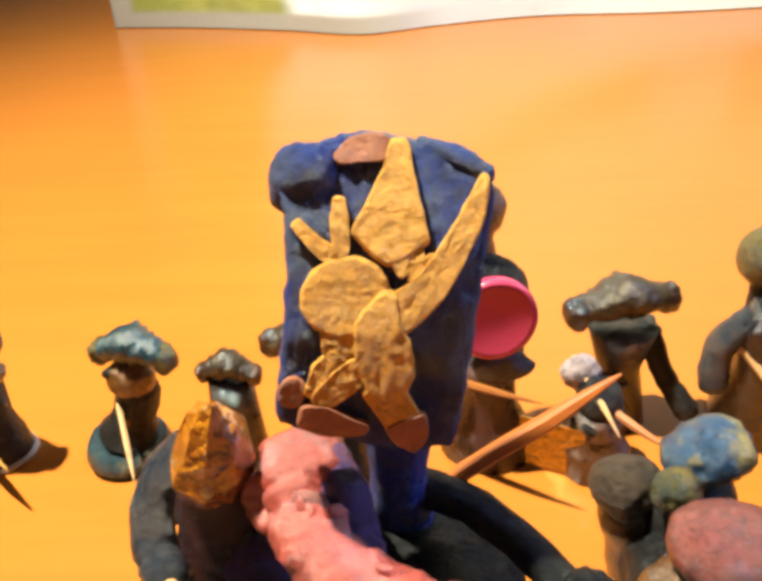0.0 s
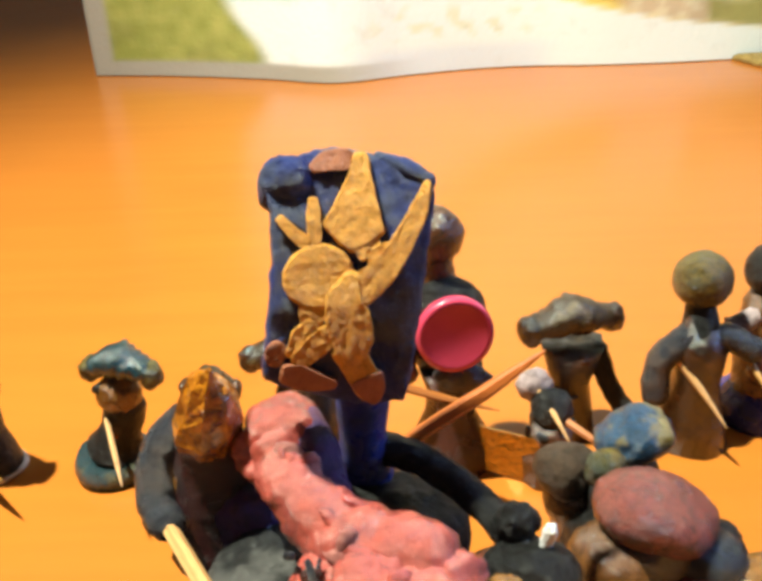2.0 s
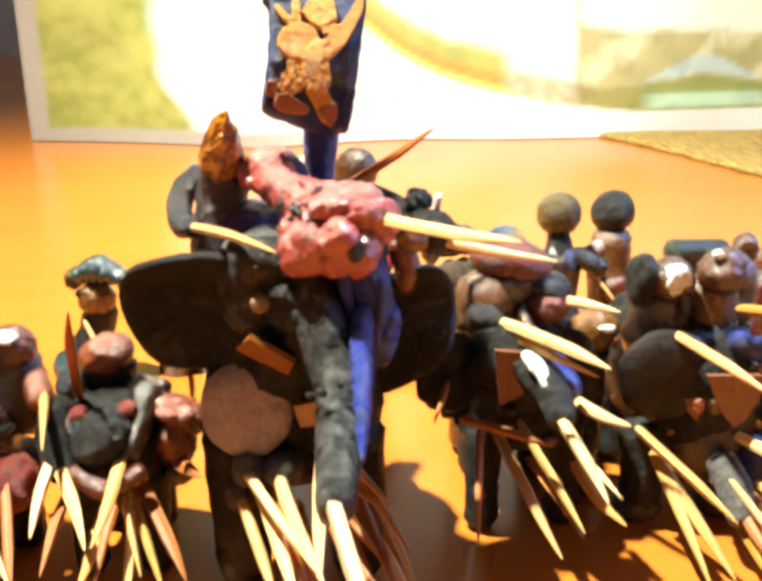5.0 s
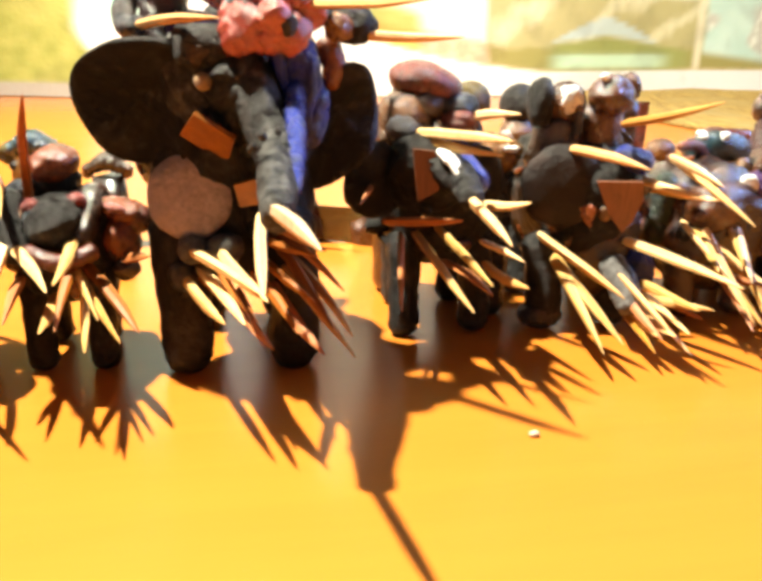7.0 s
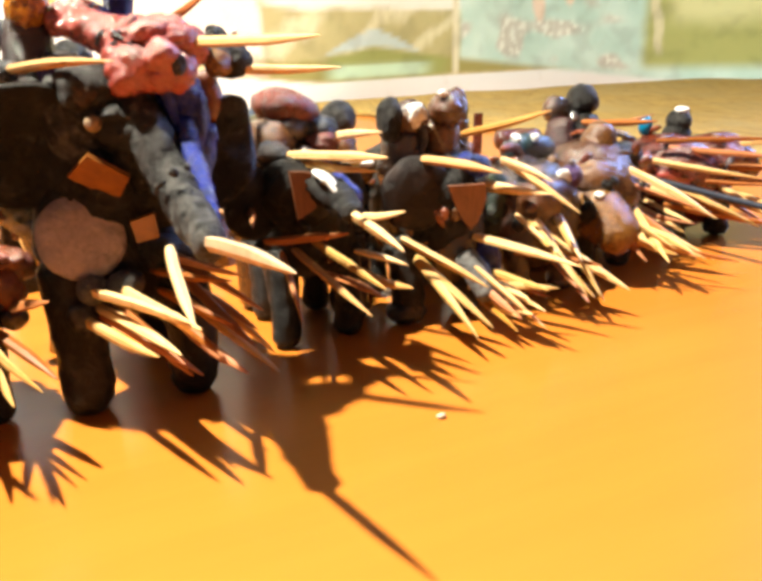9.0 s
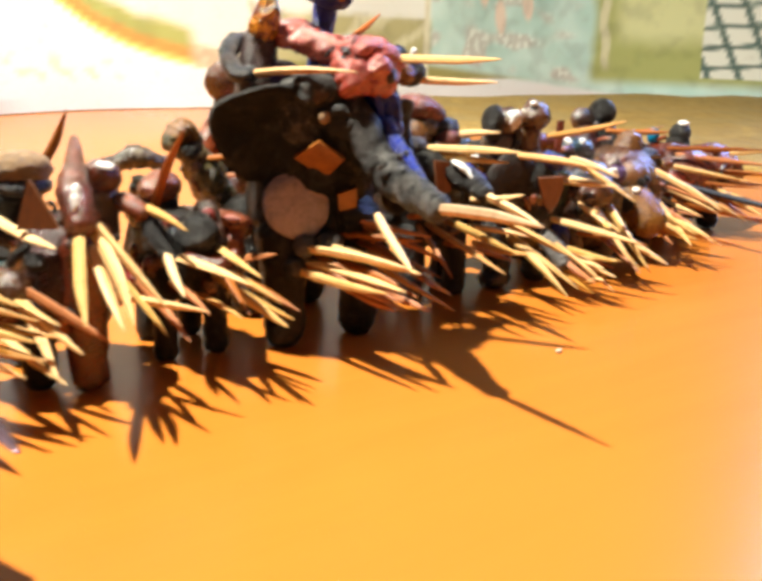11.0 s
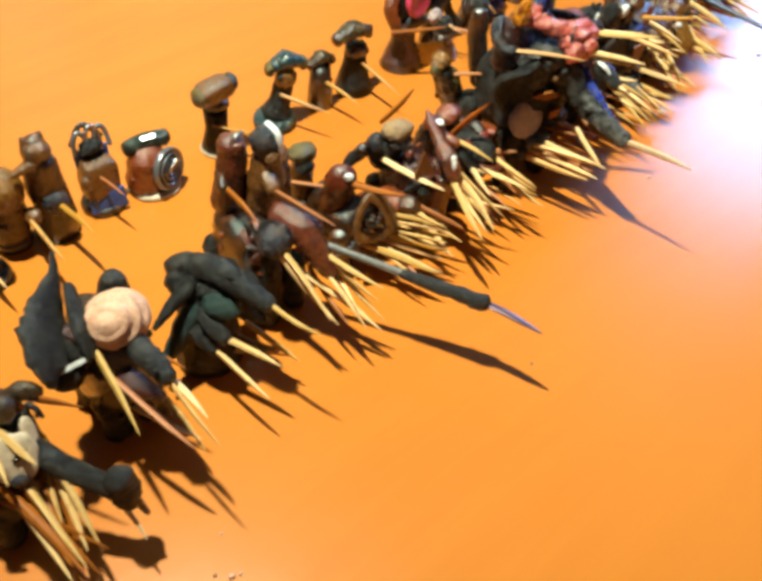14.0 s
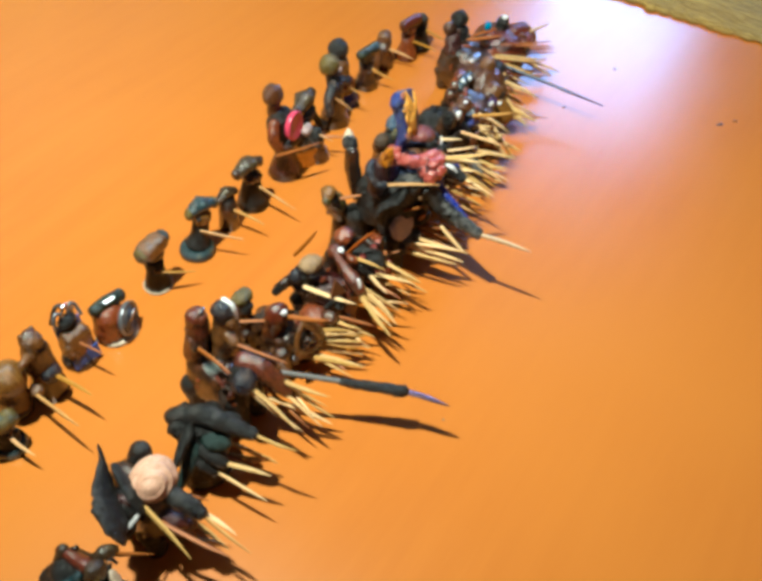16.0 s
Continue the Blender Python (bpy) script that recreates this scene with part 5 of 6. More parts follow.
def red_eyed():
    e = beast((-0.30, 0.62), "grey clay beast with red eyes, capped rider and splayed toothpicks")
    part("body", Lump().blob((-0.31, 0.66, 0.25), (0.10, 0.15, 0.11), BLACK, p=2.4).scraps(400, 24, (-0.31, 0.62, 0.26), (0.11, 0.13, 0.11), (DKBROWN, SLATE, BLACK, REDBROWN, UMBER)), e)
    legs(e, ((-0.246, 0.57), (-0.375, 0.58), (-0.26, 0.72), (-0.37, 0.74)), BLACK, 0.032, 0.2)
    part("head", Lump().blob((-0.305, 0.525, 0.325), (0.056, 0.080, 0.054), GREY).tube([(-0.35, 0.47, 0.285), (-0.29, 0.43, 0.272), (-0.235, 0.46, 0.285)], 0.018, REDBROWN, 10), e)
    for x, y, z in ((-0.357, 0.555, 0.352), (-0.268, 0.545, 0.365)):
        part("eye", Lump().blob((x, y, z), (0.018, 0.02, 0.018), RED), e, "red clay pellet eye")
    part("arms", Lump().tube([(-0.40, 0.58, 0.36), (-0.40, 0.53, 0.33), (-0.375, 0.48, 0.28)], [0.03, 0.028, 0.026], BLACK, 10).tube([(-0.245, 0.62, 0.36), (-0.25, 0.56, 0.34), (-0.262, 0.50, 0.30)], [0.03, 0.026, 0.024], DKBROWN, 10).blob((-0.405, 0.535, 0.33), (0.018, 0.016, 0.024), WHITE), e)
    part("rider", Lump().tube([(-0.335, 0.72, 0.28), (-0.335, 0.715, 0.38)], [0.06, 0.05], BLACK).blob((-0.333, 0.70, 0.41), (0.058, 0.055, 0.038), RUST, (0, -12, 0)).tube([(-0.38, 0.70, 0.33), (-0.405, 0.67, 0.36)], 0.03, SLATE, 10).tube([(-0.27, 0.72, 0.33), (-0.23, 0.70, 0.33)], 0.022, DKBROWN, 10), e)
    part("side_rider", Lump().blob((-0.195, 0.60, 0.27), (0.042, 0.045, 0.055), RUST, amp=0.2).blob((-0.19, 0.60, 0.332), (0.05, 0.045, 0.026), RUST, (0, 20, 0), 2, 0.25).blob((-0.16, 0.59, 0.315), (0.028, 0.025, 0.03), REDBROWN, amp=0.2).blob((-0.20, 0.56, 0.345), (0.022, 0.014, 0.010), SALMONPALE, (0, 20, 0)).blob((-0.19, 0.575, 0.215), (0.03, 0.03, 0.025), DKBROWN), e)
    pick(e, (-0.372, 0.625, 0.37), (-0.341, 0.510, 0.565), PICKRED, 0.0135)
    pick(e, (-0.180, 0.56, 0.243), (-0.122, 0.46, 0.280), PICKDARK)
    for root, tip, m in (((-0.274, 0.50, 0.303), (-0.267, 0.235, 0.290), PICK), ((-0.382, 0.48, 0.293), (-0.283, 0.27, 0.274), PICK), ((-0.265, 0.48, 0.270), (-0.275, 0.265, 0.198), PICKDARK), ((-0.254, 0.46, 0.217), (-0.217, 0.209, 0.193), PICK), ((-0.315, 0.46, 0.191), (-0.306, 0.26, 0.201), PICKMID), ((-0.376, 0.47, 0.220), (-0.368, 0.30, 0.215), PICKDARK),
                         ((-0.39, 0.48, 0.30), (-0.40, 0.35, 0.235), PICK), ((-0.26, 0.49, 0.22), (-0.17, 0.27, 0.17), PICK), ((-0.24, 0.49, 0.23), (-0.14, 0.29, 0.18), PICKDARK), ((-0.28, 0.49, 0.25), (-0.20, 0.26, 0.22), PICK)):
        pick(e, root, tip, m)


def long_snout():
    e = beast((-0.60, 0.58), "red-brown clay beast with a long glossy snout and toothpick bundle")
    part("body", Lump().blob((-0.60, 0.62, 0.24), (0.10, 0.15, 0.14), MAROON, p=2.5).tube([(-0.585, 0.49, 0.03), (-0.585, 0.48, 0.2), (-0.585, 0.48, 0.34)], [0.042, 0.045, 0.05], REDBROWN).scraps(301, 26, (-0.60, 0.57, 0.27), (0.12, 0.14, 0.15), (REDBROWN, DKBROWN, BLACK, RUST)), e)
    legs(e, ((-0.68, 0.55), (-0.53, 0.68), (-0.68, 0.72)), BLACK, 0.04, 0.2)
    # the white blob paints the snout's highlight
    part("head", Lump().tube([(-0.545, 0.635, 0.545), (-0.565, 0.56, 0.50), (-0.592, 0.46, 0.455), (-0.590, 0.41, 0.40)], [0.009, 0.022, 0.037, 0.032], SHINYRED, 16).blob((-0.597, 0.415, 0.452), (0.013, 0.010, 0.034), WHITE, (-18, 0, 0), 2.6, 0.25), e, "long glossy red-brown snout")
    part("shield", Lump().sheet([(-0.70, 0.52, 0.38), (-0.625, 0.475, 0.385), (-0.668, 0.515, 0.485)], 0.018, BROWNCARD), e, "triangular brown shield")
    part("rider", Lump().tube([(-0.675, 0.72, 0.34), (-0.668, 0.70, 0.43)], [0.07, 0.055], BLACK).blob((-0.657, 0.68, 0.482), (0.062, 0.048, 0.036), TAN, p=2.6).tube([(-0.70, 0.73, 0.41), (-0.76, 0.77, 0.36), (-0.80, 0.80, 0.31)], [0.03, 0.028, 0.022], BLACK, 12, 0.25).blob((-0.73, 0.72, 0.43), (0.038, 0.036, 0.04), SLATE, amp=0.25).blob((-0.765, 0.755, 0.385), (0.03, 0.028, 0.026), DKBROWN, amp=0.25).blob((-0.655, 0.66, 0.44), (0.055, 0.04, 0.025), SLATE), e)
    # the white blob paints the glint on this rider's head
    part("second_rider", Lump().tube([(-0.50, 0.68, 0.30), (-0.49, 0.66, 0.42)], [0.055, 0.045], DKBROWN).blob((-0.49, 0.64, 0.455), (0.045, 0.042, 0.04), REDBROWN).blob((-0.488, 0.612, 0.486), (0.022, 0.016, 0.006), WHITE, (20, 10, 0), 2.6, 0.3).tube([(-0.45, 0.62, 0.40), (-0.42, 0.56, 0.38)], 0.025, RUST, 10), e)
    part("flank", Lump().blob((-0.75, 0.58, 0.22), (0.07, 0.09, 0.06), RUST, amp=0.14).blob((-0.73, 0.50, 0.26), (0.045, 0.05, 0.04), BROWN, amp=0.14).blob((-0.50, 0.52, 0.24), (0.06, 0.07, 0.06), RED), e)
    for root, tip in (((-0.600, 0.40, 0.385), (-0.654, 0.180, 0.280)), ((-0.560, 0.40, 0.395), (-0.483, 0.206, 0.265)), ((-0.566, 0.40, 0.375), (-0.553, 0.198, 0.262)), ((-0.568, 0.41, 0.33), (-0.570, 0.215, 0.240))):
        pick(e, root, tip, PICK, 0.0145)
    pick(e, (-0.714, 0.649, 0.371), (-0.655, 0.403, 0.367), PICK)
    pick(e, (-0.60, 0.80, 0.45), (-0.534, 0.724, 0.595), PICKDARK)
    pick(e, (-0.42, 0.57, 0.39), (-0.37, 0.40, 0.37), PICK)
    pick(e, (-0.73, 0.48, 0.25), (-0.67, 0.33, 0.22), PICK)
    fan(e, 11, 4, (-0.72, 0.48, 0.22), (0.05, 0.02, 0.04), (-0.64, 0.28, 0.17), (0.06, 0.03, 0.05), P3)
    fan(e, 12, 3, (-0.50, 0.46, 0.25), (0.04, 0.02, 0.03), (-0.43, 0.27, 0.21), (0.06, 0.04, 0.06), P2)


def masked():
    e = beast((-0.95, 0.62), "brown clay beast with a triangular mask and a bundle of toothpicks")
    part("body", Lump().blob((-0.95, 0.67, 0.19), (0.09, 0.15, 0.11), DKBROWN, p=2.4).blob((-0.86, 0.60, 0.22), (0.045, 0.06, 0.05), RUST).scraps(302, 24, (-0.94, 0.62, 0.2), (0.11, 0.15, 0.13), (DKBROWN, BROWN, BLACK, REDBROWN)), e)
    legs(e, ((-0.88, 0.54), (-1.02, 0.55), (-0.88, 0.78), (-1.02, 0.78)), DKBROWN, 0.042, 0.18)
    mc, mh, mv = Vector((-0.945, 0.47, 0.295)), Vector((0.95, -0.25, 0.0)), Vector((0.02, 0.28, 0.95))
    at = lambda u, v, d=0.0: mc + mh * u + mv * v + Vector((0, -d, 0))
    m = Lump().blob(at(-0.005, -0.01, -0.025), (0.062, 0.026, 0.066), BLACK, amp=0.15)
    m.tube([at(0.0, 0.088), at(0.045, 0.045), at(0.075, -0.035), at(0.045, -0.072), at(-0.04, -0.075), at(-0.075, -0.04), at(-0.045, 0.04), at(0.0, 0.088)], [0.020, 0.032, 0.038, 0.030, 0.022, 0.024, 0.022, 0.020], UMBER, 12, 0.16, 0.62, 5, (0.2, -0.9, 0.3))
    m.scraps(303, 12, at(-0.005, -0.02, 0.0), (0.035, 0.03, 0.04), (DKBROWN, BLACK, BROWN), (0.006, 0.012)).tube([at(-0.035, -0.04, 0.01), at(0.0, -0.015, 0.015), at(0.03, -0.04, 0.01)], 0.008, STEEL, 8)
    part("mask", m, e, "hollow triangular umber clay mask")
    part("rider", Lump().tube([(-0.975, 0.66, 0.24), (-0.978, 0.64, 0.34)], [0.065, 0.062], REDBROWN).blob((-0.978, 0.632, 0.372), (0.064, 0.058, 0.072), REDBROWN, amp=0.08).blob((-0.972, 0.590, 0.418), (0.022, 0.010, 0.014), WHITE, (-30, 15, 0), 2.5, 0.3), e)
    part("rear_rider", Lump().tube([(-1.02, 0.84, 0.05), (-1.01, 0.83, 0.25), (-1.005, 0.83, 0.36)], [0.06, 0.05, 0.04], BROWN).blob((-1.01, 0.825, 0.40), (0.06, 0.045, 0.036), OLIVE, (0, 6, 0), 2.4, 0.16).blob((-1.02, 0.80, 0.36), (0.04, 0.04, 0.03), BLACK), e)
    pick(e, (-0.95, 0.56, 0.39), (-0.872, 0.372, 0.420), PICKDARK)
    pick(e, (-1.09, 0.78, 0.33), (-0.985, 0.60, 0.365), PICKDARK)
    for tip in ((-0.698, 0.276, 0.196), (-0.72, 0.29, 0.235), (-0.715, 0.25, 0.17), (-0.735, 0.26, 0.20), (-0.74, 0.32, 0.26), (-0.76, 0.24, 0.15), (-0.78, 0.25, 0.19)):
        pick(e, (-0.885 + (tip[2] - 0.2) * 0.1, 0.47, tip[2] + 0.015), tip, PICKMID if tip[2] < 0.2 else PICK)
    fan(e, 21, 4, (-0.93, 0.45, 0.17), (0.06, 0.02, 0.03), (-0.83, 0.22, 0.12), (0.07, 0.04, 0.05), P3)
    settle(e, 0.010, 0.020, 1.06)


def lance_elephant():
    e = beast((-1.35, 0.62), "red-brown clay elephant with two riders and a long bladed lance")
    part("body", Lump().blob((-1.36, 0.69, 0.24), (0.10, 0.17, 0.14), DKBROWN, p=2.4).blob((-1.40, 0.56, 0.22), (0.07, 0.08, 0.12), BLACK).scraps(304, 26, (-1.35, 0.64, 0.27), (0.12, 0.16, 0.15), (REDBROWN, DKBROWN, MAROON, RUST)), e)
    legs(e, ((-1.40, 0.52), (-1.27, 0.53), (-1.43, 0.78), (-1.28, 0.80)), BLACK, 0.045, 0.2)
    part("head", Lump().blob((-1.385, 0.49, 0.415), (0.068, 0.066, 0.058), SLATE, amp=0.14).blob((-1.375, 0.52, 0.40), (0.06, 0.06, 0.06), BLACK), e)
    part("trunk", Lump().tube([(-1.315, 0.56, 0.44), (-1.285, 0.47, 0.425), (-1.268, 0.41, 0.36), (-1.258, 0.37, 0.315), (-1.245, 0.345, 0.29)], [0.05, 0.06, 0.048, 0.036, 0.026], SHINYRED, 16).blob((-1.245, 0.47, 0.42), (0.036, 0.06, 0.055), MAROON), e, "glossy red-brown clay trunk")
    part("rider", Lump().tube([(-1.36, 0.80, 0.36), (-1.345, 0.79, 0.50), (-1.336, 0.793, 0.60)], [0.07, 0.058, 0.05], REDBROWN, 16).tube([(-1.37, 0.775, 0.585), (-1.345, 0.76, 0.64), (-1.315, 0.765, 0.645)], 0.009, FOIL, 8).blob((-1.338, 0.752, 0.60), (0.028, 0.018, 0.03), SHINYRED).tube([(-1.38, 0.80, 0.50), (-1.40, 0.76, 0.46)], 0.03, DKBROWN, 10), e)
    part("rider", Lump().tube([(-1.27, 0.71, 0.38), (-1.268, 0.69, 0.50), (-1.266, 0.695, 0.58)], [0.075, 0.065, 0.05], UMBER, 16).blob((-1.267, 0.69, 0.635), (0.056, 0.055, 0.055), SLATE).tube([(-1.248, 0.636, 0.61), (-1.245, 0.65, 0.675), (-1.25, 0.70, 0.692)], 0.013, WHITE, 8, 0.05, 0.6).blob((-1.275, 0.64, 0.60), (0.03, 0.02, 0.028), UMBER).tube([(-1.29, 0.66, 0.53), (-1.305, 0.60, 0.51)], [0.034, 0.026], UMBER, 10), e)
    part("rear_rider", Lump().tube([(-1.17, 0.78, 0.03), (-1.17, 0.77, 0.30), (-1.165, 0.77, 0.44)], [0.07, 0.055, 0.05], BROWN).blob((-1.168, 0.765, 0.49), (0.05, 0.042, 0.04), UMBER).blob((-1.18, 0.74, 0.40), (0.05, 0.03, 0.045), BROWNRED), e)
    pick(e, (-1.40, 0.76, 0.465), (-1.428, 0.522, 0.488), PICKDARK, 0.013)
    pick(e, (-1.305, 0.60, 0.515), (-1.23, 0.348, 0.487), PICKDARK, 0.013)
    # lance: grey metal rod, clay sleeve, thin blade
    lance = part("lance", Lump().tube([(-1.265, 0.512, 0.359), (-1.209, 0.417, 0.347), (-1.008, 0.085, 0.297)], [0.011, 0.012, 0.015], LANCE, 12, 0.05), e, "smooth grey rod")
    part("sleeve", Lump().tube([(-1.065, 0.177, 0.309), (-1.010, 0.085, 0.297), (-0.935, -0.058, 0.292), (-0.915, -0.096, 0.290)], [0.017, 0.024, 0.029, 0.028], GREY, 16, 0.2), lance, "grey clay sleeve")
    part("blade", Lump().tube([(-0.915, -0.096, 0.290), (-0.892, -0.158, 0.288), (-0.872, -0.228, 0.284), (-0.850, -0.308, 0.277)], [0.018, 0.018, 0.015, 0.003], BLADE, 8, 0.04, 0.3, blunt=True), lance, "thin violet steel blade")
    for root, tip in (((-1.395, 0.44, 0.38), (-1.346, 0.187, 0.228)), ((-1.39, 0.43, 0.40), (-1.372, 0.215, 0.275)), ((-1.38, 0.44, 0.36), (-1.355, 0.22, 0.245)), ((-1.25, 0.38, 0.36), (-1.16, 0.17, 0.30)), ((-1.245, 0.38, 0.34), (-1.185, 0.16, 0.255))):
        pick(e, root, tip, PICK, 0.0135)
    fan(e, 31, 6, (-1.25, 0.40, 0.27), (0.05, 0.03, 0.05), (-1.21, 0.16, 0.19), (0.08, 0.04, 0.06), P3)
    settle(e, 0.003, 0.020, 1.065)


def squid():
    e = beast((-1.65, 0.50), "matt black clay beast with long arms round a dark green pod")
    part("body", Lump().tube([(-1.66, 0.52, 0.02), (-1.66, 0.53, 0.14), (-1.64, 0.55, 0.26)], [0.12, 0.11, 0.10], BLACK, 18), e)
    part("head", Lump().tube([(-1.680, 0.665, 0.330), (-1.648, 0.60, 0.368), (-1.615, 0.52, 0.390), (-1.590, 0.40, 0.396), (-1.556, 0.285, 0.380)], [0.040, 0.042, 0.048, 0.041, 0.026], GREY, 20, 0.2).blob((-1.60, 0.43, 0.432), (0.026, 0.034, 0.014), GREY, amp=0.2).blob((-1.545, 0.42, 0.39), (0.022, 0.05, 0.014), BLACK, (0, 25, 15)), e)
    part("mantle", Lump().blob((-1.665, 0.60, 0.325), (0.085, 0.075, 0.045), BLACK, (0, 0, 20), 2.4, 0.25).blob((-1.60, 0.53, 0.335), (0.085, 0.085, 0.035), BLACK, (0, 0, -30), 2.4, 0.2), e)
    part("arm", Lump().tube([(-1.66, 0.56, 0.335), (-1.735, 0.53, 0.348), (-1.81, 0.50, 0.338), (-1.872, 0.48, 0.318)], [0.036, 0.027, 0.019, 0.009], BLACK, 14, 0.16), e, "thin tapering black tail")
    part("arm", Lump().tube([(-1.70, 0.52, 0.27), (-1.76, 0.50, 0.23), (-1.81, 0.495, 0.175), (-1.856, 0.50, 0.122)], [0.044, 0.040, 0.030, 0.014], SEAGREEN, 14, 0.16), e)
    part("arm", Lump().tube([(-1.58, 0.60, 0.30), (-1.53, 0.56, 0.20), (-1.49, 0.54, 0.10), (-1.44, 0.515, 0.04)], [0.05, 0.04, 0.035, 0.02], BLACK, 12), e)
    part("pod", Lump().blob((-1.645, 0.435, 0.315), (0.052, 0.074, 0.038), SEAGREEN, (0, -8, 18), amp=0.12), e, "matt sea-green clay pod")
    part("jaw", Lump().tube([(-1.69, 0.47, 0.27), (-1.69, 0.41, 0.255), (-1.684, 0.362, 0.243)], [0.04, 0.036, 0.026], GREY, 12).tube([(-1.73, 0.48, 0.22), (-1.722, 0.43, 0.20), (-1.716, 0.39, 0.186)], [0.035, 0.03, 0.022], BLACK, 12), e)
    pick(e, (-1.556, 0.275, 0.388), (-1.516, 0.085, 0.381), PICK, 0.011)
    pick(e, (-1.684, 0.362, 0.243), (-1.616, 0.163, 0.25))
    pick(e, (-1.716, 0.395, 0.185), (-1.695, 0.125, 0.176))
    fan(e, 41, 6, (-1.58, 0.42, 0.13), (0.06, 0.02, 0.05), (-1.53, 0.24, 0.10), (0.05, 0.04, 0.05), P3)
    settle(e, 0.0, 0.020, 1.08)


def snail():
    e = beast((-2.03, 0.42), "grey clay elephant with a ridged peach shell and an upright flap")
    part("body", Lump().blob((-2.02, 0.48, 0.28), (0.12, 0.17, 0.20), DKBROWN, p=2.4).scraps(408, 24, (-2.02, 0.45, 0.28), (0.12, 0.16, 0.19), (DKBROWN, SLATE, BLACK, MAROON, MAROON)).tube([(-2.05, 0.34, 0.36), (-2.03, 0.27, 0.36), (-2.0, 0.22, 0.33)], [0.04, 0.035, 0.02], MAROON).tube([(-1.96, 0.56, 0.36), (-1.94, 0.55, 0.48), (-1.94, 0.53, 0.545)], [0.06, 0.05, 0.035], GREY), e)
    legs(e, ((-2.09, 0.40), (-1.96, 0.40), (-2.09, 0.58), (-1.96, 0.58)), BLACK, 0.045, 0.18)
    part("trunk", Lump().tube([(-1.995, 0.42, 0.42), (-1.995, 0.32, 0.465), (-1.988, 0.23, 0.472), (-1.985, 0.175, 0.460)], [0.050, 0.040, 0.036, 0.029], GREY, 16, 0.14).blob((-2.012, 0.185, 0.505), (0.008, 0.008, 0.006), BLACK), e)
    sh = ridged_shell(Lump(), (-1.998, 0.412, 0.512), (0.096, 0.086, 0.084), (-0.50, -0.52, 0.62), PEACH)
    part("shell", sh, e, "ridged peach clay shell")
    f = Lump()
    f.tube([(-2.068, 0.605, 0.668), (-2.088, 0.575, 0.630), (-2.150, 0.515, 0.580), (-2.205, 0.435, 0.550), (-2.240, 0.360, 0.530), (-2.252, 0.325, 0.505)], [0.012, 0.022, 0.066, 0.090, 0.072, 0.028], GREY, 18, 0.2, 0.36, 6, (0.75, -0.35, 0.5))
    f.tube([(-2.070, 0.535, 0.590), (-2.090, 0.47, 0.565), (-2.105, 0.41, 0.520), (-2.112, 0.37, 0.475)], [0.022, 0.034, 0.036, 0.024], GREY, 14, 0.18, 0.6, 6, (0.6, -0.5, 0.5))
    f.blob((-2.150, 0.46, 0.455), (0.055, 0.085, 0.075), BLACK, (0, 0, 30), amp=0.2).blob((-2.135, 0.44, 0.51), (0.022, 0.06, 0.03), MAROON, (0, 0, 25), amp=0.2)
    f.tube([(-2.10, 0.52, 0.42), (-2.15, 0.46, 0.38), (-2.20, 0.40, 0.40)], [0.05, 0.06, 0.045], BLACK, 12)
    f.sheet([(-2.235, 0.352, 0.508), (-2.118, 0.380, 0.468), (-2.116, 0.372, 0.456), (-2.232, 0.343, 0.495)], 0.006, WHITE)
    part("flap", f, e, "upright slate clay flap")
    pick(e, (-2.097, 0.393, 0.481), (-2.122, 0.123, 0.374), PICK, 0.013)
    pick(e, (-2.078, 0.279, 0.386), (-2.016, 0.024, 0.31), PICKDARK, 0.013)
    pick(e, (-1.983, 0.165, 0.455), (-1.975, -0.060, 0.385), PICKMID, 0.009)
    pick(e, (-1.975, 0.20, 0.44), (-1.95, 0.02, 0.40), PICK, 0.012)
    pick(e, (-1.965, 0.34, 0.40), (-1.90, 0.21, 0.40), PICKDARK, 0.010)
    fan(e, 51, 3, (-2.02, 0.38, 0.2), (0.05, 0.02, 0.04), (-1.97, 0.15, 0.15), (0.05, 0.04, 0.05), P2)
    settle(e, 0.003, 0.046, 1.013)


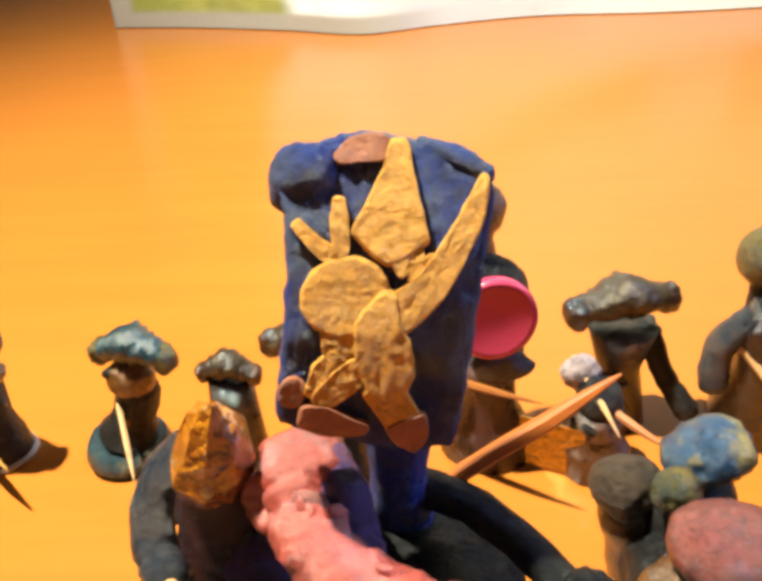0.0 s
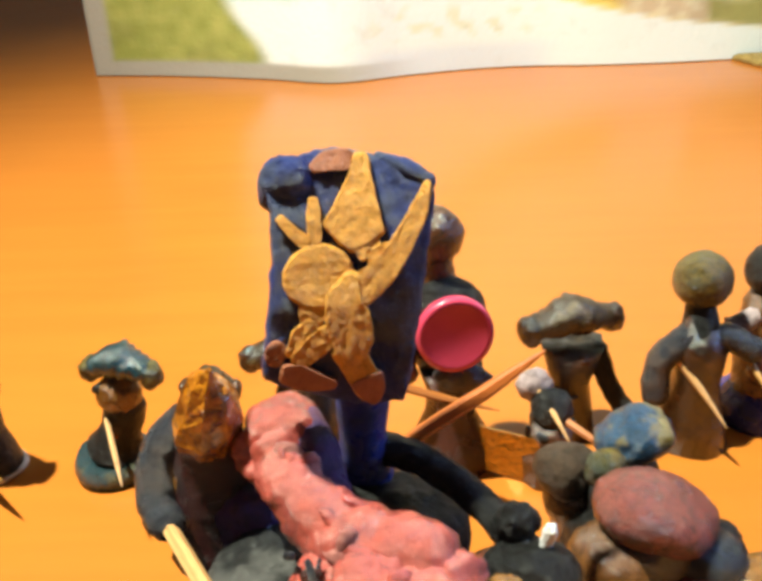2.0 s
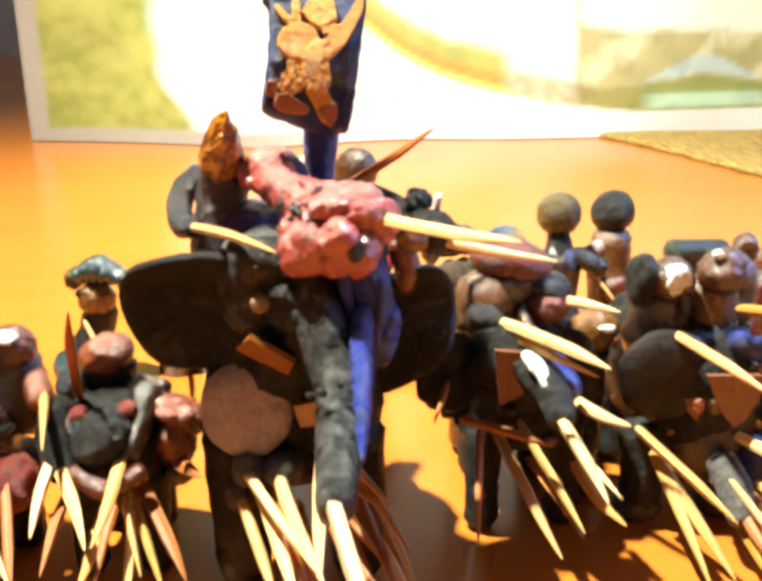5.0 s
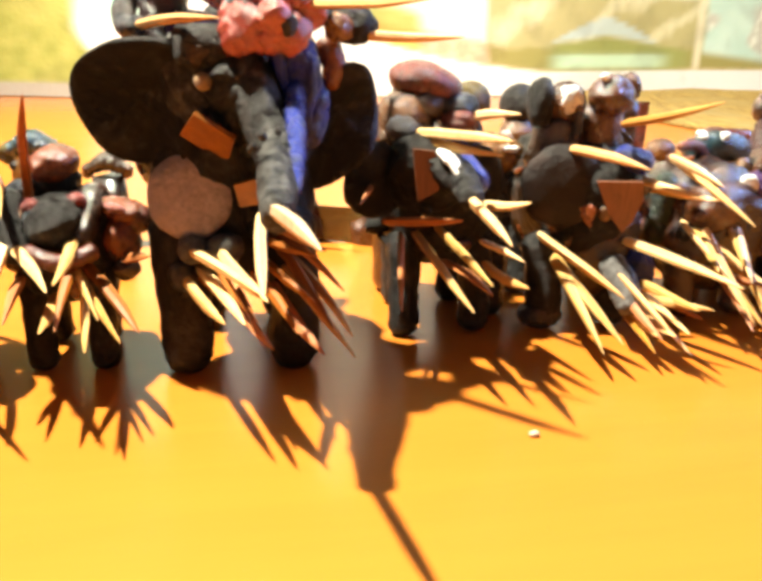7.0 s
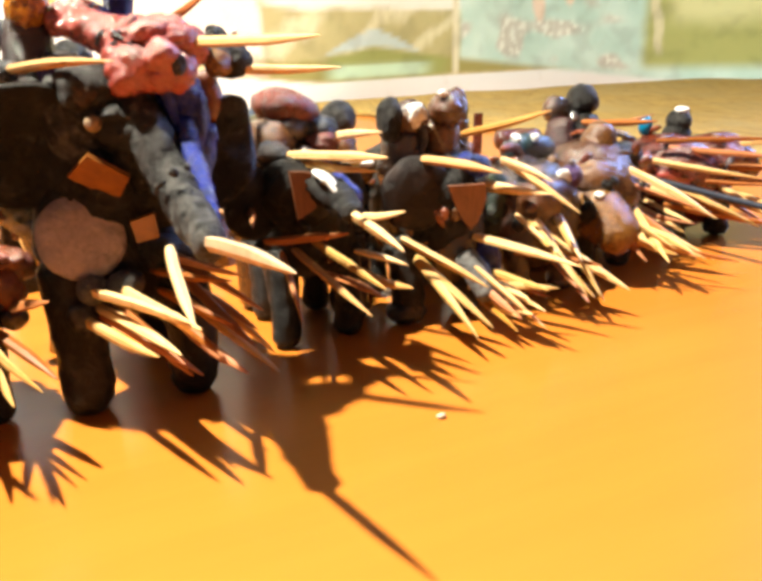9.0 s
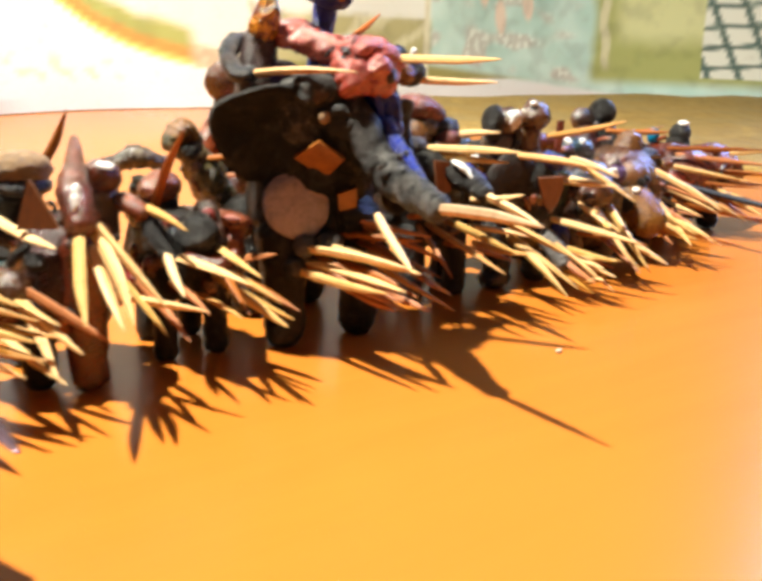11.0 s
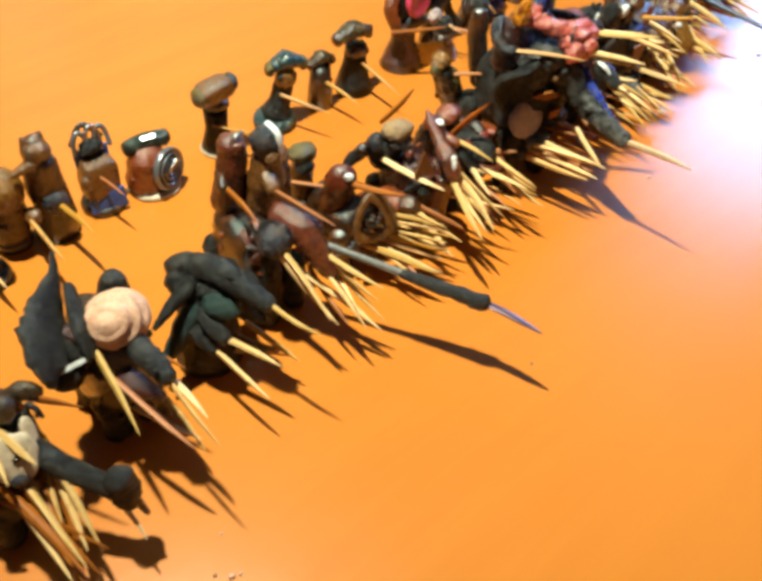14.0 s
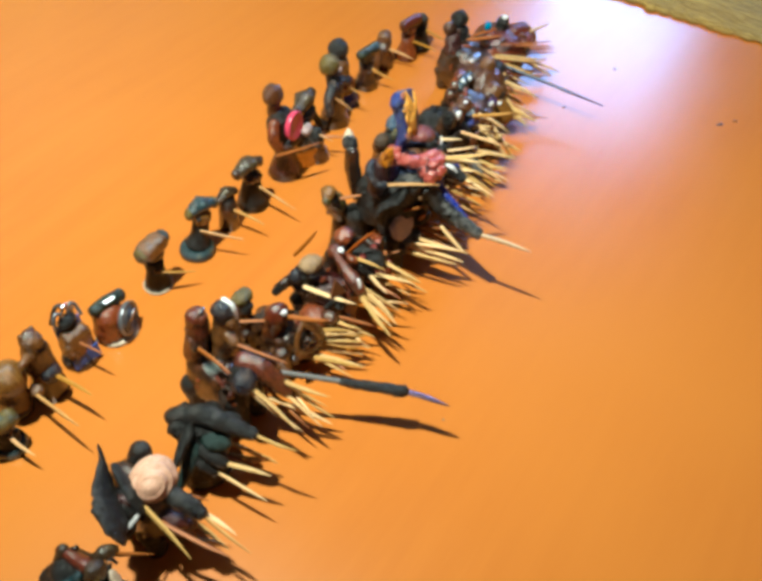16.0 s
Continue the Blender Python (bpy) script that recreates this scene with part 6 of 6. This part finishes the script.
def pole_bearer():
    e = beast((-2.40, 0.35), "dark clay beast with a brown pole bearer, cream shields and toothpicks")
    part("body", Lump().blob((-2.43, 0.42, 0.23), (0.14, 0.18, 0.18), BLACK, p=2.4).scraps(407, 24, (-2.42, 0.38, 0.28), (0.14, 0.16, 0.17), (DKBROWN, SLATE, BLACK, REDBROWN, UMBER)), e)
    legs(e, ((-2.36, 0.30), (-2.50, 0.30), (-2.36, 0.52), (-2.50, 0.52)), BLACK, 0.045, 0.16)
    part("trunk", Lump().tube([(-2.37, 0.30, 0.35), (-2.33, 0.235, 0.325), (-2.275, 0.15, 0.285), (-2.23, 0.09, 0.255)], [0.045, 0.036, 0.032, 0.032], GREY, 16, 0.14).tube([(-2.215, 0.075, 0.315), (-2.212, 0.07, 0.255), (-2.208, 0.06, 0.205)], [0.042, 0.046, 0.028], GREY, 14, 0.18).tube([(-2.20, 0.045, 0.24), (-2.185, 0.01, 0.19)], [0.016, 0.008], MAROON, 10), e)
    part("rider", Lump().tube([(-2.395, 0.52, 0.455), (-2.388, 0.45, 0.455), (-2.382, 0.385, 0.462)], [0.020, 0.024, 0.032], REDBROWN, 14, 0.16).blob((-2.379, 0.345, 0.468), (0.040, 0.038, 0.036), SHINY, amp=0.2).tube([(-2.345, 0.39, 0.44), (-2.31, 0.375, 0.46), (-2.275, 0.355, 0.445)], [0.024, 0.028, 0.022], SHINY, 12, 0.2).tube([(-2.42, 0.50, 0.44), (-2.385, 0.505, 0.47)], [0.022, 0.022], SHINY, 10, 0.2).tube([(-2.45, 0.44, 0.40), (-2.47, 0.39, 0.36)], [0.05, 0.04], TEAL, 12).blob((-2.44, 0.46, 0.42), (0.05, 0.05, 0.04), BLACK).scraps(611, 14, (-2.40, 0.42, 0.40), (0.07, 0.09, 0.05), (DKBROWN, SHINY, RUST, TEAL)), e)
    part("shield", Lump().blob((-2.405, 0.260, 0.375), (0.058, 0.014, 0.066), CREAM, (-35, 8, -14), 3.0, 0.1).blob((-2.345, 0.295, 0.395), (0.022, 0.012, 0.045), CREAM, (-30, 20, 20), 3.0, 0.1), e, "curved cream clay shield")
    pick(e, (-2.285, 0.35, 0.43), (-2.214, 0.215, 0.47), PICKDARK)
    pick(e, (-2.40, 0.30, 0.43), (-2.372, 0.19, 0.40), PICK, 0.012)
    pick(e, (-2.45, 0.29, 0.42), (-2.455, 0.18, 0.40), PICK, 0.012)
    pick(e, (-2.23, 0.05, 0.19), (-2.22, -0.05, 0.15), BONE, 0.009)
    fan(e, 61, 13, (-2.41, 0.26, 0.28), (0.09, 0.02, 0.05), (-2.36, -0.03, 0.18), (0.09, 0.05, 0.06), (PICK, PICKDARK, PICKDARK))
    settle(e, -0.015, 0.020, 1.12)


def capped_elephant():
    e = beast((0.48, 0.68), "dark clay elephant with a plum-capped rider and toothpick tusks")
    part("body", Lump().blob((0.51, 0.78, 0.30), (0.13, 0.19, 0.15), BLACK, p=2.4).scraps(401, 24, (0.49, 0.72, 0.33), (0.14, 0.17, 0.16), (DKBROWN, BLACK, SLATE, BLACK, REDBROWN)), e)
    legs(e, ((0.425, 0.66), (0.600, 0.665), (0.45, 0.88), (0.60, 0.88)), BLACK, 0.038, 0.22)
    part("head", Lump().blob((0.46, 0.63, 0.39), (0.10, 0.085, 0.09), BLACK).sheet([(0.412, 0.552, 0.455), (0.462, 0.548, 0.450), (0.468, 0.540, 0.370), (0.425, 0.545, 0.345)], 0.012, BROWNCARD).blob((0.485, 0.58, 0.42), (0.035, 0.03, 0.03), DKBROWN), e)
    part("ear", Lump().blob((0.345, 0.625, 0.374), (0.072, 0.020, 0.080), BLACK, (0, 0, 14), 2.4, 0.10), e, "flat black clay ear")
    part("ear", Lump().blob((0.60, 0.68, 0.36), (0.06, 0.022, 0.08), BLACK, (0, 0, -30), amp=0.06), e, "flat black clay ear")
    part("trunk", Lump().tube([(0.485, 0.56, 0.415), (0.505, 0.50, 0.40), (0.51, 0.43, 0.375)], [0.040, 0.034, 0.026], GREY, 16, 0.2).tube([(0.468, 0.532, 0.452), (0.482, 0.505, 0.440), (0.502, 0.470, 0.408)], [0.012, 0.020, 0.012], WHITE, 12, 0.25, 0.5).blob((0.508, 0.455, 0.385), (0.026, 0.028, 0.024), PALEGREY, amp=0.25).tube([(0.53, 0.56, 0.42), (0.545, 0.50, 0.39)], 0.025, BLUE, 10), e)
    part("rider", Lump().tube([(0.43, 0.72, 0.40), (0.43, 0.70, 0.52)], [0.075, 0.06], UMBER).blob((0.474, 0.722, 0.572), (0.086, 0.070, 0.046), PLUM, (0, 12, 0), amp=0.10).blob((0.475, 0.70, 0.53), (0.055, 0.05, 0.045), DKBROWN).blob((0.415, 0.655, 0.478), (0.040, 0.036, 0.034), SLATE).tube([(0.40, 0.72, 0.52), (0.385, 0.69, 0.45)], [0.035, 0.026], UMBER, 10), e, "umber clay rider with a plum cap")
    part("second_rider", Lump().tube([(0.55, 0.74, 0.36), (0.55, 0.72, 0.45)], [0.06, 0.05], BLUE).blob((0.545, 0.675, 0.495), (0.045, 0.042, 0.036), PLUM).blob((0.545, 0.69, 0.525), (0.05, 0.045, 0.03), SLATE), e)
    part("third_rider", Lump().tube([(0.49, 0.93, 0.36), (0.50, 0.93, 0.47)], [0.07, 0.055], BLACK).blob((0.505, 0.93, 0.535), (0.062, 0.052, 0.046), BLUECLOTH, (0, -25, 0)).blob((0.455, 0.885, 0.51), (0.035, 0.03, 0.035), OLIVE), e, "black clay rider with a blue and olive cap")
    part("fourth_rider", Lump().tube([(0.47, 0.98, 0.03), (0.46, 0.98, 0.25), (0.42, 0.96, 0.40)], [0.06, 0.055, 0.05], BROWN).blob((0.405, 0.95, 0.455), (0.052, 0.046, 0.048), BROWNISH), e)
    for root, tip, m in (((0.441, 0.63, 0.463), (0.560, 0.40, 0.467), PICK), ((0.441, 0.63, 0.475), (0.561, 0.36, 0.497), PICK), ((0.564, 0.70, 0.493), (0.640, 0.54, 0.529), PICK), ((0.595, 0.55, 0.334), (0.626, 0.40, 0.368), PICK), ((0.382, 0.56, 0.301), (0.481, 0.40, 0.343), PICKDARK),
                         ((0.394, 0.56, 0.247), (0.357, 0.36, 0.170), PICKDARK), ((0.440, 0.56, 0.253), (0.489, 0.30, 0.191), PICKMID), ((0.483, 0.56, 0.276), (0.517, 0.29, 0.248), PICK), ((0.506, 0.56, 0.198), (0.520, 0.31, 0.219), PICKDARK),
                         ((0.583, 0.53, 0.248), (0.593, 0.33, 0.265), PICK), ((0.592, 0.53, 0.199), (0.600, 0.33, 0.214), PICKMID)):
        pick(e, root, tip, m)
    pick(e, (0.506, 0.44, 0.377), (0.527, 0.22, 0.341), PICK, 0.0145)
    pick(e, (0.33, 0.60, 0.36), (0.29, 0.45, 0.37), PICKDARK, 0.012, 0.02)


def domed_elephant():
    e = beast((0.86, 0.70), "black clay elephant behind a round shield with two capped riders")
    part("body", Lump().blob((0.89, 0.80, 0.29), (0.14, 0.19, 0.16), BLACK, p=2.4).scraps(402, 24, (0.90, 0.78, 0.30), (0.16, 0.17, 0.18), (DKBROWN, UMBER, BLACK, RUST, REDBROWN, BROWN)).blob((0.92, 0.68, 0.20), (0.10, 0.08, 0.13), DKBROWN), e)
    legs(e, ((0.775, 0.66), (0.95, 0.66), (0.80, 0.92), (1.0, 0.92)), BLACK, 0.045, 0.2)
    part("foot", Lump().blob((0.765, 0.66, 0.035), (0.055, 0.05, 0.034), SLATE), e)
    part("shield", Lump().lathe((0.788, 0.635, 0.350), [(0.0, -0.026), (0.06, -0.024), (0.085, -0.016), (0.096, 0.0), (0.090, 0.012), (0.05, 0.018), (0.0, 0.020)], SHIELDBROWN, (-0.15, -1, 0.05), 40, 0.06), e, "large round dark clay shield")

    part("card", Lump().sheet([(0.848, 0.582, 0.372), (0.961, 0.582, 0.368), (0.968, 0.585, 0.330), (0.948, 0.588, 0.272), (0.925, 0.590, 0.250), (0.890, 0.588, 0.290)], 0.008, BROWNCARD), e, "ribbed brown veneer card")
    part("blue_drape", Lump().blob((0.985, 0.60, 0.16), (0.035, 0.04, 0.06), BLUE).tube([(0.93, 0.64, 0.42), (0.985, 0.63, 0.40)], [0.026, 0.030], BLUE), e)
    part("trunk", Lump().tube([(0.905, 0.575, 0.175), (0.915, 0.53, 0.140), (0.912, 0.49, 0.105)], [0.034, 0.036, 0.028], PALEGREY, 14), e)
    part("boss", Lump().blob((0.842, 0.585, 0.300), (0.012, 0.010, 0.018), RUST), e)
    part("rider", Lump().tube([(0.80, 0.74, 0.38), (0.805, 0.72, 0.48)], [0.07, 0.055], DKBROWN).blob((0.806, 0.70, 0.53), (0.048, 0.046, 0.045), BROWN).blob((0.806, 0.668, 0.540), (0.027, 0.020, 0.032), WHITE, (0, 10, 0), 2.3, 0.3).tube([(0.822, 0.66, 0.51), (0.826, 0.662, 0.48), (0.818, 0.665, 0.455)], [0.010, 0.012, 0.009], SLATE, 10, 0.25).blob((0.745, 0.70, 0.53), (0.03, 0.04, 0.06), BLACK), e, "brown clay rider with a white patch on its head")
    part("rider", Lump().tube([(0.91, 0.74, 0.38), (0.91, 0.72, 0.50)], [0.065, 0.05], UMBER).blob((0.912, 0.69, 0.545), (0.055, 0.05, 0.048), BROWN).blob((0.885, 0.67, 0.588), (0.011, 0.012, 0.009), WHITE, amp=0.3).sheet([(0.945, 0.615, 0.44), (0.965, 0.61, 0.44), (0.97, 0.615, 0.54), (0.95, 0.62, 0.54)], 0.012, PLUM), e)
    # the white blob paints the highlight on the golden head
    part("side_rider", Lump().tube([(0.66, 0.78, 0.03), (0.665, 0.77, 0.25), (0.67, 0.76, 0.36)], [0.055, 0.05, 0.045], SLATE).blob((0.672, 0.75, 0.405), (0.055, 0.05, 0.045), GOLD).blob((0.685, 0.705, 0.425), (0.018, 0.010, 0.008), WHITE, amp=0.3).blob((0.60, 0.82, 0.40), (0.06, 0.05, 0.055), BLACK), e)
    part("rear_rider", Lump().tube([(1.03, 0.85, 0.40), (1.03, 0.84, 0.50)], [0.05, 0.04], DKBROWN).blob((1.03, 0.83, 0.55), (0.03, 0.03, 0.035), BROWN), e)
    for root, tip, m in (((0.810, 0.60, 0.435), (0.847, 0.34, 0.445), PICKMID), ((0.932, 0.59, 0.501), (1.025, 0.395, 0.563), PICKMID), ((0.749, 0.575, 0.235), (0.845, 0.40, 0.170), PICK), ((0.773, 0.575, 0.171), (0.784, 0.345, 0.064), PICK), ((0.784, 0.575, 0.179), (0.832, 0.34, 0.084), PICK),
                         ((0.932, 0.53, 0.090), (0.917, 0.37, 0.084), PICK), ((0.951, 0.53, 0.125), (0.944, 0.36, 0.123), PICK), ((0.935, 0.53, 0.070), (0.910, 0.35, 0.052), PICKMID), ((0.971, 0.53, 0.080), (0.949, 0.35, 0.088), PICK), ((0.986, 0.53, 0.135), (1.002, 0.36, 0.136), PICK), ((0.959, 0.56, 0.223), (1.094, 0.33, 0.185), PICK)):
        pick(e, root, tip, m, 0.0135)
    fan(e, 71, 5, (0.94, 0.52, 0.14), (0.04, 0.03, 0.03), (0.985, 0.35, 0.09), (0.06, 0.04, 0.04), P2)
    pick(e, (1.00, 0.62, 0.36), (1.06, 0.43, 0.36))


def green_roll():
    e = beast((1.22, 0.75), "brown clay beast with a glossy green roll and crossed toothpicks")
    part("body", Lump().blob((1.24, 0.80, 0.22), (0.15, 0.18, 0.16), DKBROWN, p=2.4).scraps(403, 24, (1.24, 0.75, 0.26), (0.15, 0.17, 0.16), (DKBROWN, UMBER, BLACK, RUST, REDBROWN, BROWN)).blob((1.20, 0.66, 0.28), (0.08, 0.07, 0.07), BROWN), e)
    legs(e, ((1.15, 0.68), (1.31, 0.68), (1.16, 0.92), (1.32, 0.92)), DKBROWN, 0.042, 0.16)
    # both white blobs paint highlights on the glossy roll
    part("roll", Lump().tube([(1.265, 0.90, 0.375), (1.335, 0.905, 0.390), (1.43, 0.92, 0.375)], [0.032, 0.042, 0.032], SHINYTEAL, 16, 0.14).blob((1.290, 0.895, 0.418), (0.020, 0.016, 0.012), WHITE, (20, 10, 0), 2.6, 0.3).blob((1.345, 0.875, 0.420), (0.015, 0.012, 0.011), WHITE, (20, -10, 0), 2.6, 0.3), e, "glossy dark green clay roll")
    part("rider", Lump().tube([(1.34, 0.96, 0.26), (1.35, 0.95, 0.38)], [0.06, 0.045], RUST).blob((1.36, 0.95, 0.405), (0.05, 0.045, 0.03), REDBROWN).tube([(1.10, 0.74, 0.20), (1.10, 0.72, 0.34)], [0.04, 0.03], GREEN), e)
    part("label_chip", Lump().blob((1.290, 0.665, 0.335), (0.022, 0.012, 0.026), WHITE, (0, 8, -10), 3.0, 0.2).blob((1.330, 0.675, 0.335), (0.03, 0.03, 0.036), PURPLE), e, "white paper chip")
    pick(e, (1.085, 0.62, 0.390), (1.165, 0.44, 0.299), PICK, 0.0135)
    pick(e, (1.070, 0.62, 0.402), (1.083, 0.47, 0.379), PICK, 0.0125)
    pick(e, (1.04, 0.66, 0.33), (1.12, 0.53, 0.33), PICK)
    pick(e, (1.239, 0.60, 0.234), (1.182, 0.44, 0.154), PICK, 0.0135)
    pick(e, (1.137, 0.60, 0.226), (1.102, 0.46, 0.185), PICK, 0.0135)
    pick(e, (1.11, 0.60, 0.24), (1.13, 0.46, 0.17), PICK, 0.0135)
    fan(e, 81, 6, (1.18, 0.58, 0.18), (0.08, 0.03, 0.05), (1.25, 0.40, 0.09), (0.10, 0.05, 0.05), P3)


def golden_snout():
    e = beast((1.52, 0.78), "golden brown clay beast with a heavy glossy snout")
    part("body", Lump().blob((1.56, 0.88, 0.22), (0.15, 0.18, 0.16), BROWN, p=2.4).scraps(404, 24, (1.56, 0.82, 0.26), (0.15, 0.17, 0.17), (DKBROWN, UMBER, BLACK, RUST, REDBROWN, BROWN)).blob((1.48, 0.76, 0.30), (0.09, 0.08, 0.06), UMBER), e)
    legs(e, ((1.46, 0.76), (1.63, 0.78), (1.48, 1.0), (1.65, 1.0)), BLACK, 0.042, 0.16)
    part("snout", Lump().tube([(1.455, 0.78, 0.24), (1.470, 0.70, 0.20), (1.490, 0.62, 0.15)], [0.07, 0.085, 0.065], GOLD, 18, 0.08).blob((1.405, 0.68, 0.22), (0.028, 0.03, 0.036), BLACK).blob((1.432, 0.665, 0.272), (0.018, 0.014, 0.012), WHITE, amp=0.3), e, "heavy glossy golden snout")
    part("rider", Lump().tube([(1.60, 0.88, 0.32), (1.60, 0.87, 0.42)], [0.075, 0.05], UMBER).blob((1.66, 0.84, 0.34), (0.08, 0.07, 0.05), GREY), e)
    pick(e, (1.60, 0.74, 0.32), (1.76, 0.52, 0.20), PICK, 0.0135)
    pick(e, (1.60, 0.74, 0.28), (1.72, 0.55, 0.22), PICKDARK, 0.0135)
    pick(e, (1.52, 0.60, 0.15), (1.57, 0.47, 0.11))
    fan(e, 91, 10, (1.56, 0.68, 0.17), (0.10, 0.03, 0.05), (1.62, 0.46, 0.10), (0.14, 0.06, 0.05), P3)


def dark_pair():
    e = beast((1.86, 1.10), "dark clay beast carrying two black-headed riders")
    part("body", Lump().blob((1.87, 1.12, 0.2), (0.16, 0.2, 0.17), DKBROWN, p=2.4).scraps(405, 24, (1.87, 1.08, 0.25), (0.16, 0.18, 0.17), (DKBROWN, UMBER, BLACK, RUST, REDBROWN, BROWN)), e)
    legs(e, ((1.78, 0.98), (1.94, 0.98), (1.78, 1.25), (1.95, 1.25)), DKBROWN, 0.042, 0.14)
    part("rider", Lump().tube([(1.93, 1.22, 0.32), (1.94, 1.24, 0.42)], [0.075, 0.06], BLACK).blob((1.946, 1.262, 0.50), (0.065, 0.06, 0.06), BLACK), e)
    part("rider", Lump().tube([(1.82, 1.22, 0.32), (1.83, 1.24, 0.42)], [0.065, 0.05], MAROON).blob((1.834, 1.27, 0.47), (0.05, 0.05, 0.055), DKBROWN).blob((1.885, 1.24, 0.44), (0.03, 0.03, 0.03), FOIL), e)
    part("cap", Lump().blob((1.78, 1.02, 0.36), (0.07, 0.05, 0.03), FOIL).tube([(1.74, 1.0, 0.30), (1.86, 0.98, 0.31)], [0.05, 0.05], GREEN, 12), e)
    pick(e, (1.86, 1.10, 0.44), (2.02, 0.96, 0.45), PICKDARK, 0.0135)
    pick(e, (1.96, 1.12, 0.42), (2.06, 1.0, 0.47), PICKDARK)
    fan(e, 101, 8, (1.86, 0.94, 0.2), (0.10, 0.03, 0.06), (1.92, 0.66, 0.13), (0.12, 0.06, 0.06), P3)
    settle(e, -0.09, -0.005, 0.94)


def red_bulk():
    e = beast((2.30, 1.05), "glossy red-brown clay beast with a blue bead and long spears")
    part("body", Lump().blob((2.28, 1.10, 0.2), (0.20, 0.20, 0.18), REDBROWN, p=2.4).scraps(406, 24, (2.28, 1.06, 0.25), (0.2, 0.18, 0.17), (DKBROWN, UMBER, BLACK, RUST, REDBROWN, BROWN)).blob((2.08, 1.06, 0.24), (0.07, 0.07, 0.1), RUST).tube([(2.10, 0.98, 0.26), (2.20, 0.94, 0.24), (2.30, 0.93, 0.22)], [0.03, 0.035, 0.025], PINK, 12, 0.2).blob((2.37, 0.94, 0.31), (0.08, 0.06, 0.05), PLUM, amp=0.2), e)
    legs(e, ((2.16, 0.96), (2.38, 0.96), (2.16, 1.22), (2.40, 1.22)), BLACK, 0.045, 0.14)
    part("snout", Lump().tube([(2.36, 1.06, 0.30), (2.45, 1.00, 0.29), (2.52, 0.95, 0.24)], [0.08, 0.085, 0.05], REDBROWN, 16), e, "glossy red-brown snout")
    part("rider", Lump().tube([(2.29, 1.12, 0.30), (2.30, 1.11, 0.39)], [0.065, 0.05], BLACK).blob((2.302, 1.11, 0.425), (0.046, 0.045, 0.045), GREY, amp=0.1).blob((2.30, 1.10, 0.467), (0.026, 0.024, 0.014), WHITE), e)
    part("bead", Lump().blob((2.202, 1.175, 0.407), (0.027, 0.026, 0.040), BLUEBEAD, amp=0.03), e, "blue glass bead")
    for k, (z, dx) in enumerate(((0.38, 0.0), (0.35, 0.06), (0.31, -0.05), (0.27, 0.1), (0.24, 0.03), (0.33, -0.12), (0.22, 0.14))):
        pick(e, (2.12 + dx, 0.98, z), (2.34 + dx, 0.72, z + 0.02 - 0.03 * (k % 3)), (PICKDARK, PICKDARK, PICK)[k % 3], 0.0135)
    pick(e, (2.35, 0.98, 0.33), (2.60, 0.86, 0.36), PICK, 0.0125)
    fan(e, 111, 8, (2.2, 0.92, 0.18), (0.14, 0.03, 0.05), (2.35, 0.68, 0.11), (0.14, 0.07, 0.05), P2)
    settle(e, -0.165, -0.065, 0.94)


for make in (red_eyed, long_snout, masked, lance_elephant, squid, snail, pole_bearer, capped_elephant, domed_elephant, green_roll, golden_snout, dark_pair, red_bulk):
    make()

pen = thing("long_dark_spear", (2.2, 0.6, 0), "long thin dark graphite spear leaning out of the ranks", "spear")
part("shaft", Lump().tube([(1.89, 0.95, 0.235), (1.915, 0.75, 0.222), (1.952, 0.37, 0.204), (1.977, 0.116, 0.191)], [0.012, 0.012, 0.010, 0.003], PEN, 10, 0.02), pen)

# crumbs of clay and smudges on the table
for k, (x, y, r) in enumerate(((0.563, 0.14, 0.012), (-2.085, -0.195, 0.014), (-2.12, -0.16, 0.008), (-2.03, -0.06, 0.006), (-2.06, -0.205, 0.008), (-0.75, -0.24, 0.008), (2.75, 0.30, 0.012))):
    part("crumb", Lump().blob((x, y, r * 0.5), (r * 0.8, r * 0.65, r * 0.5), (CREAM, PEACH, TAN)[k % 3], amp=0.3, sub=2), thing("clay_crumb", (x, y, 0), "tiny crumb of pale clay on the table", "crumb", "crumbs on the table"))

# dark scuffs rubbed onto the table; the third paints the spear's shadow blob
for x, y, r in ((2.60, -0.60, 0.03), (2.71, -0.68, 0.018), (2.05, 0.405, 0.012)):
    part("smear", Lump().blob((x, y, 0.004), (r, r * 0.5, 0.004), UMBER, (0, 0, -35), 2.0, 0.4), thing("smear_and_shadow_mark", (x, y, 0), "thin dark mark on the table: clay smears and a painted spear shadow", "smear", "smears on the table"))
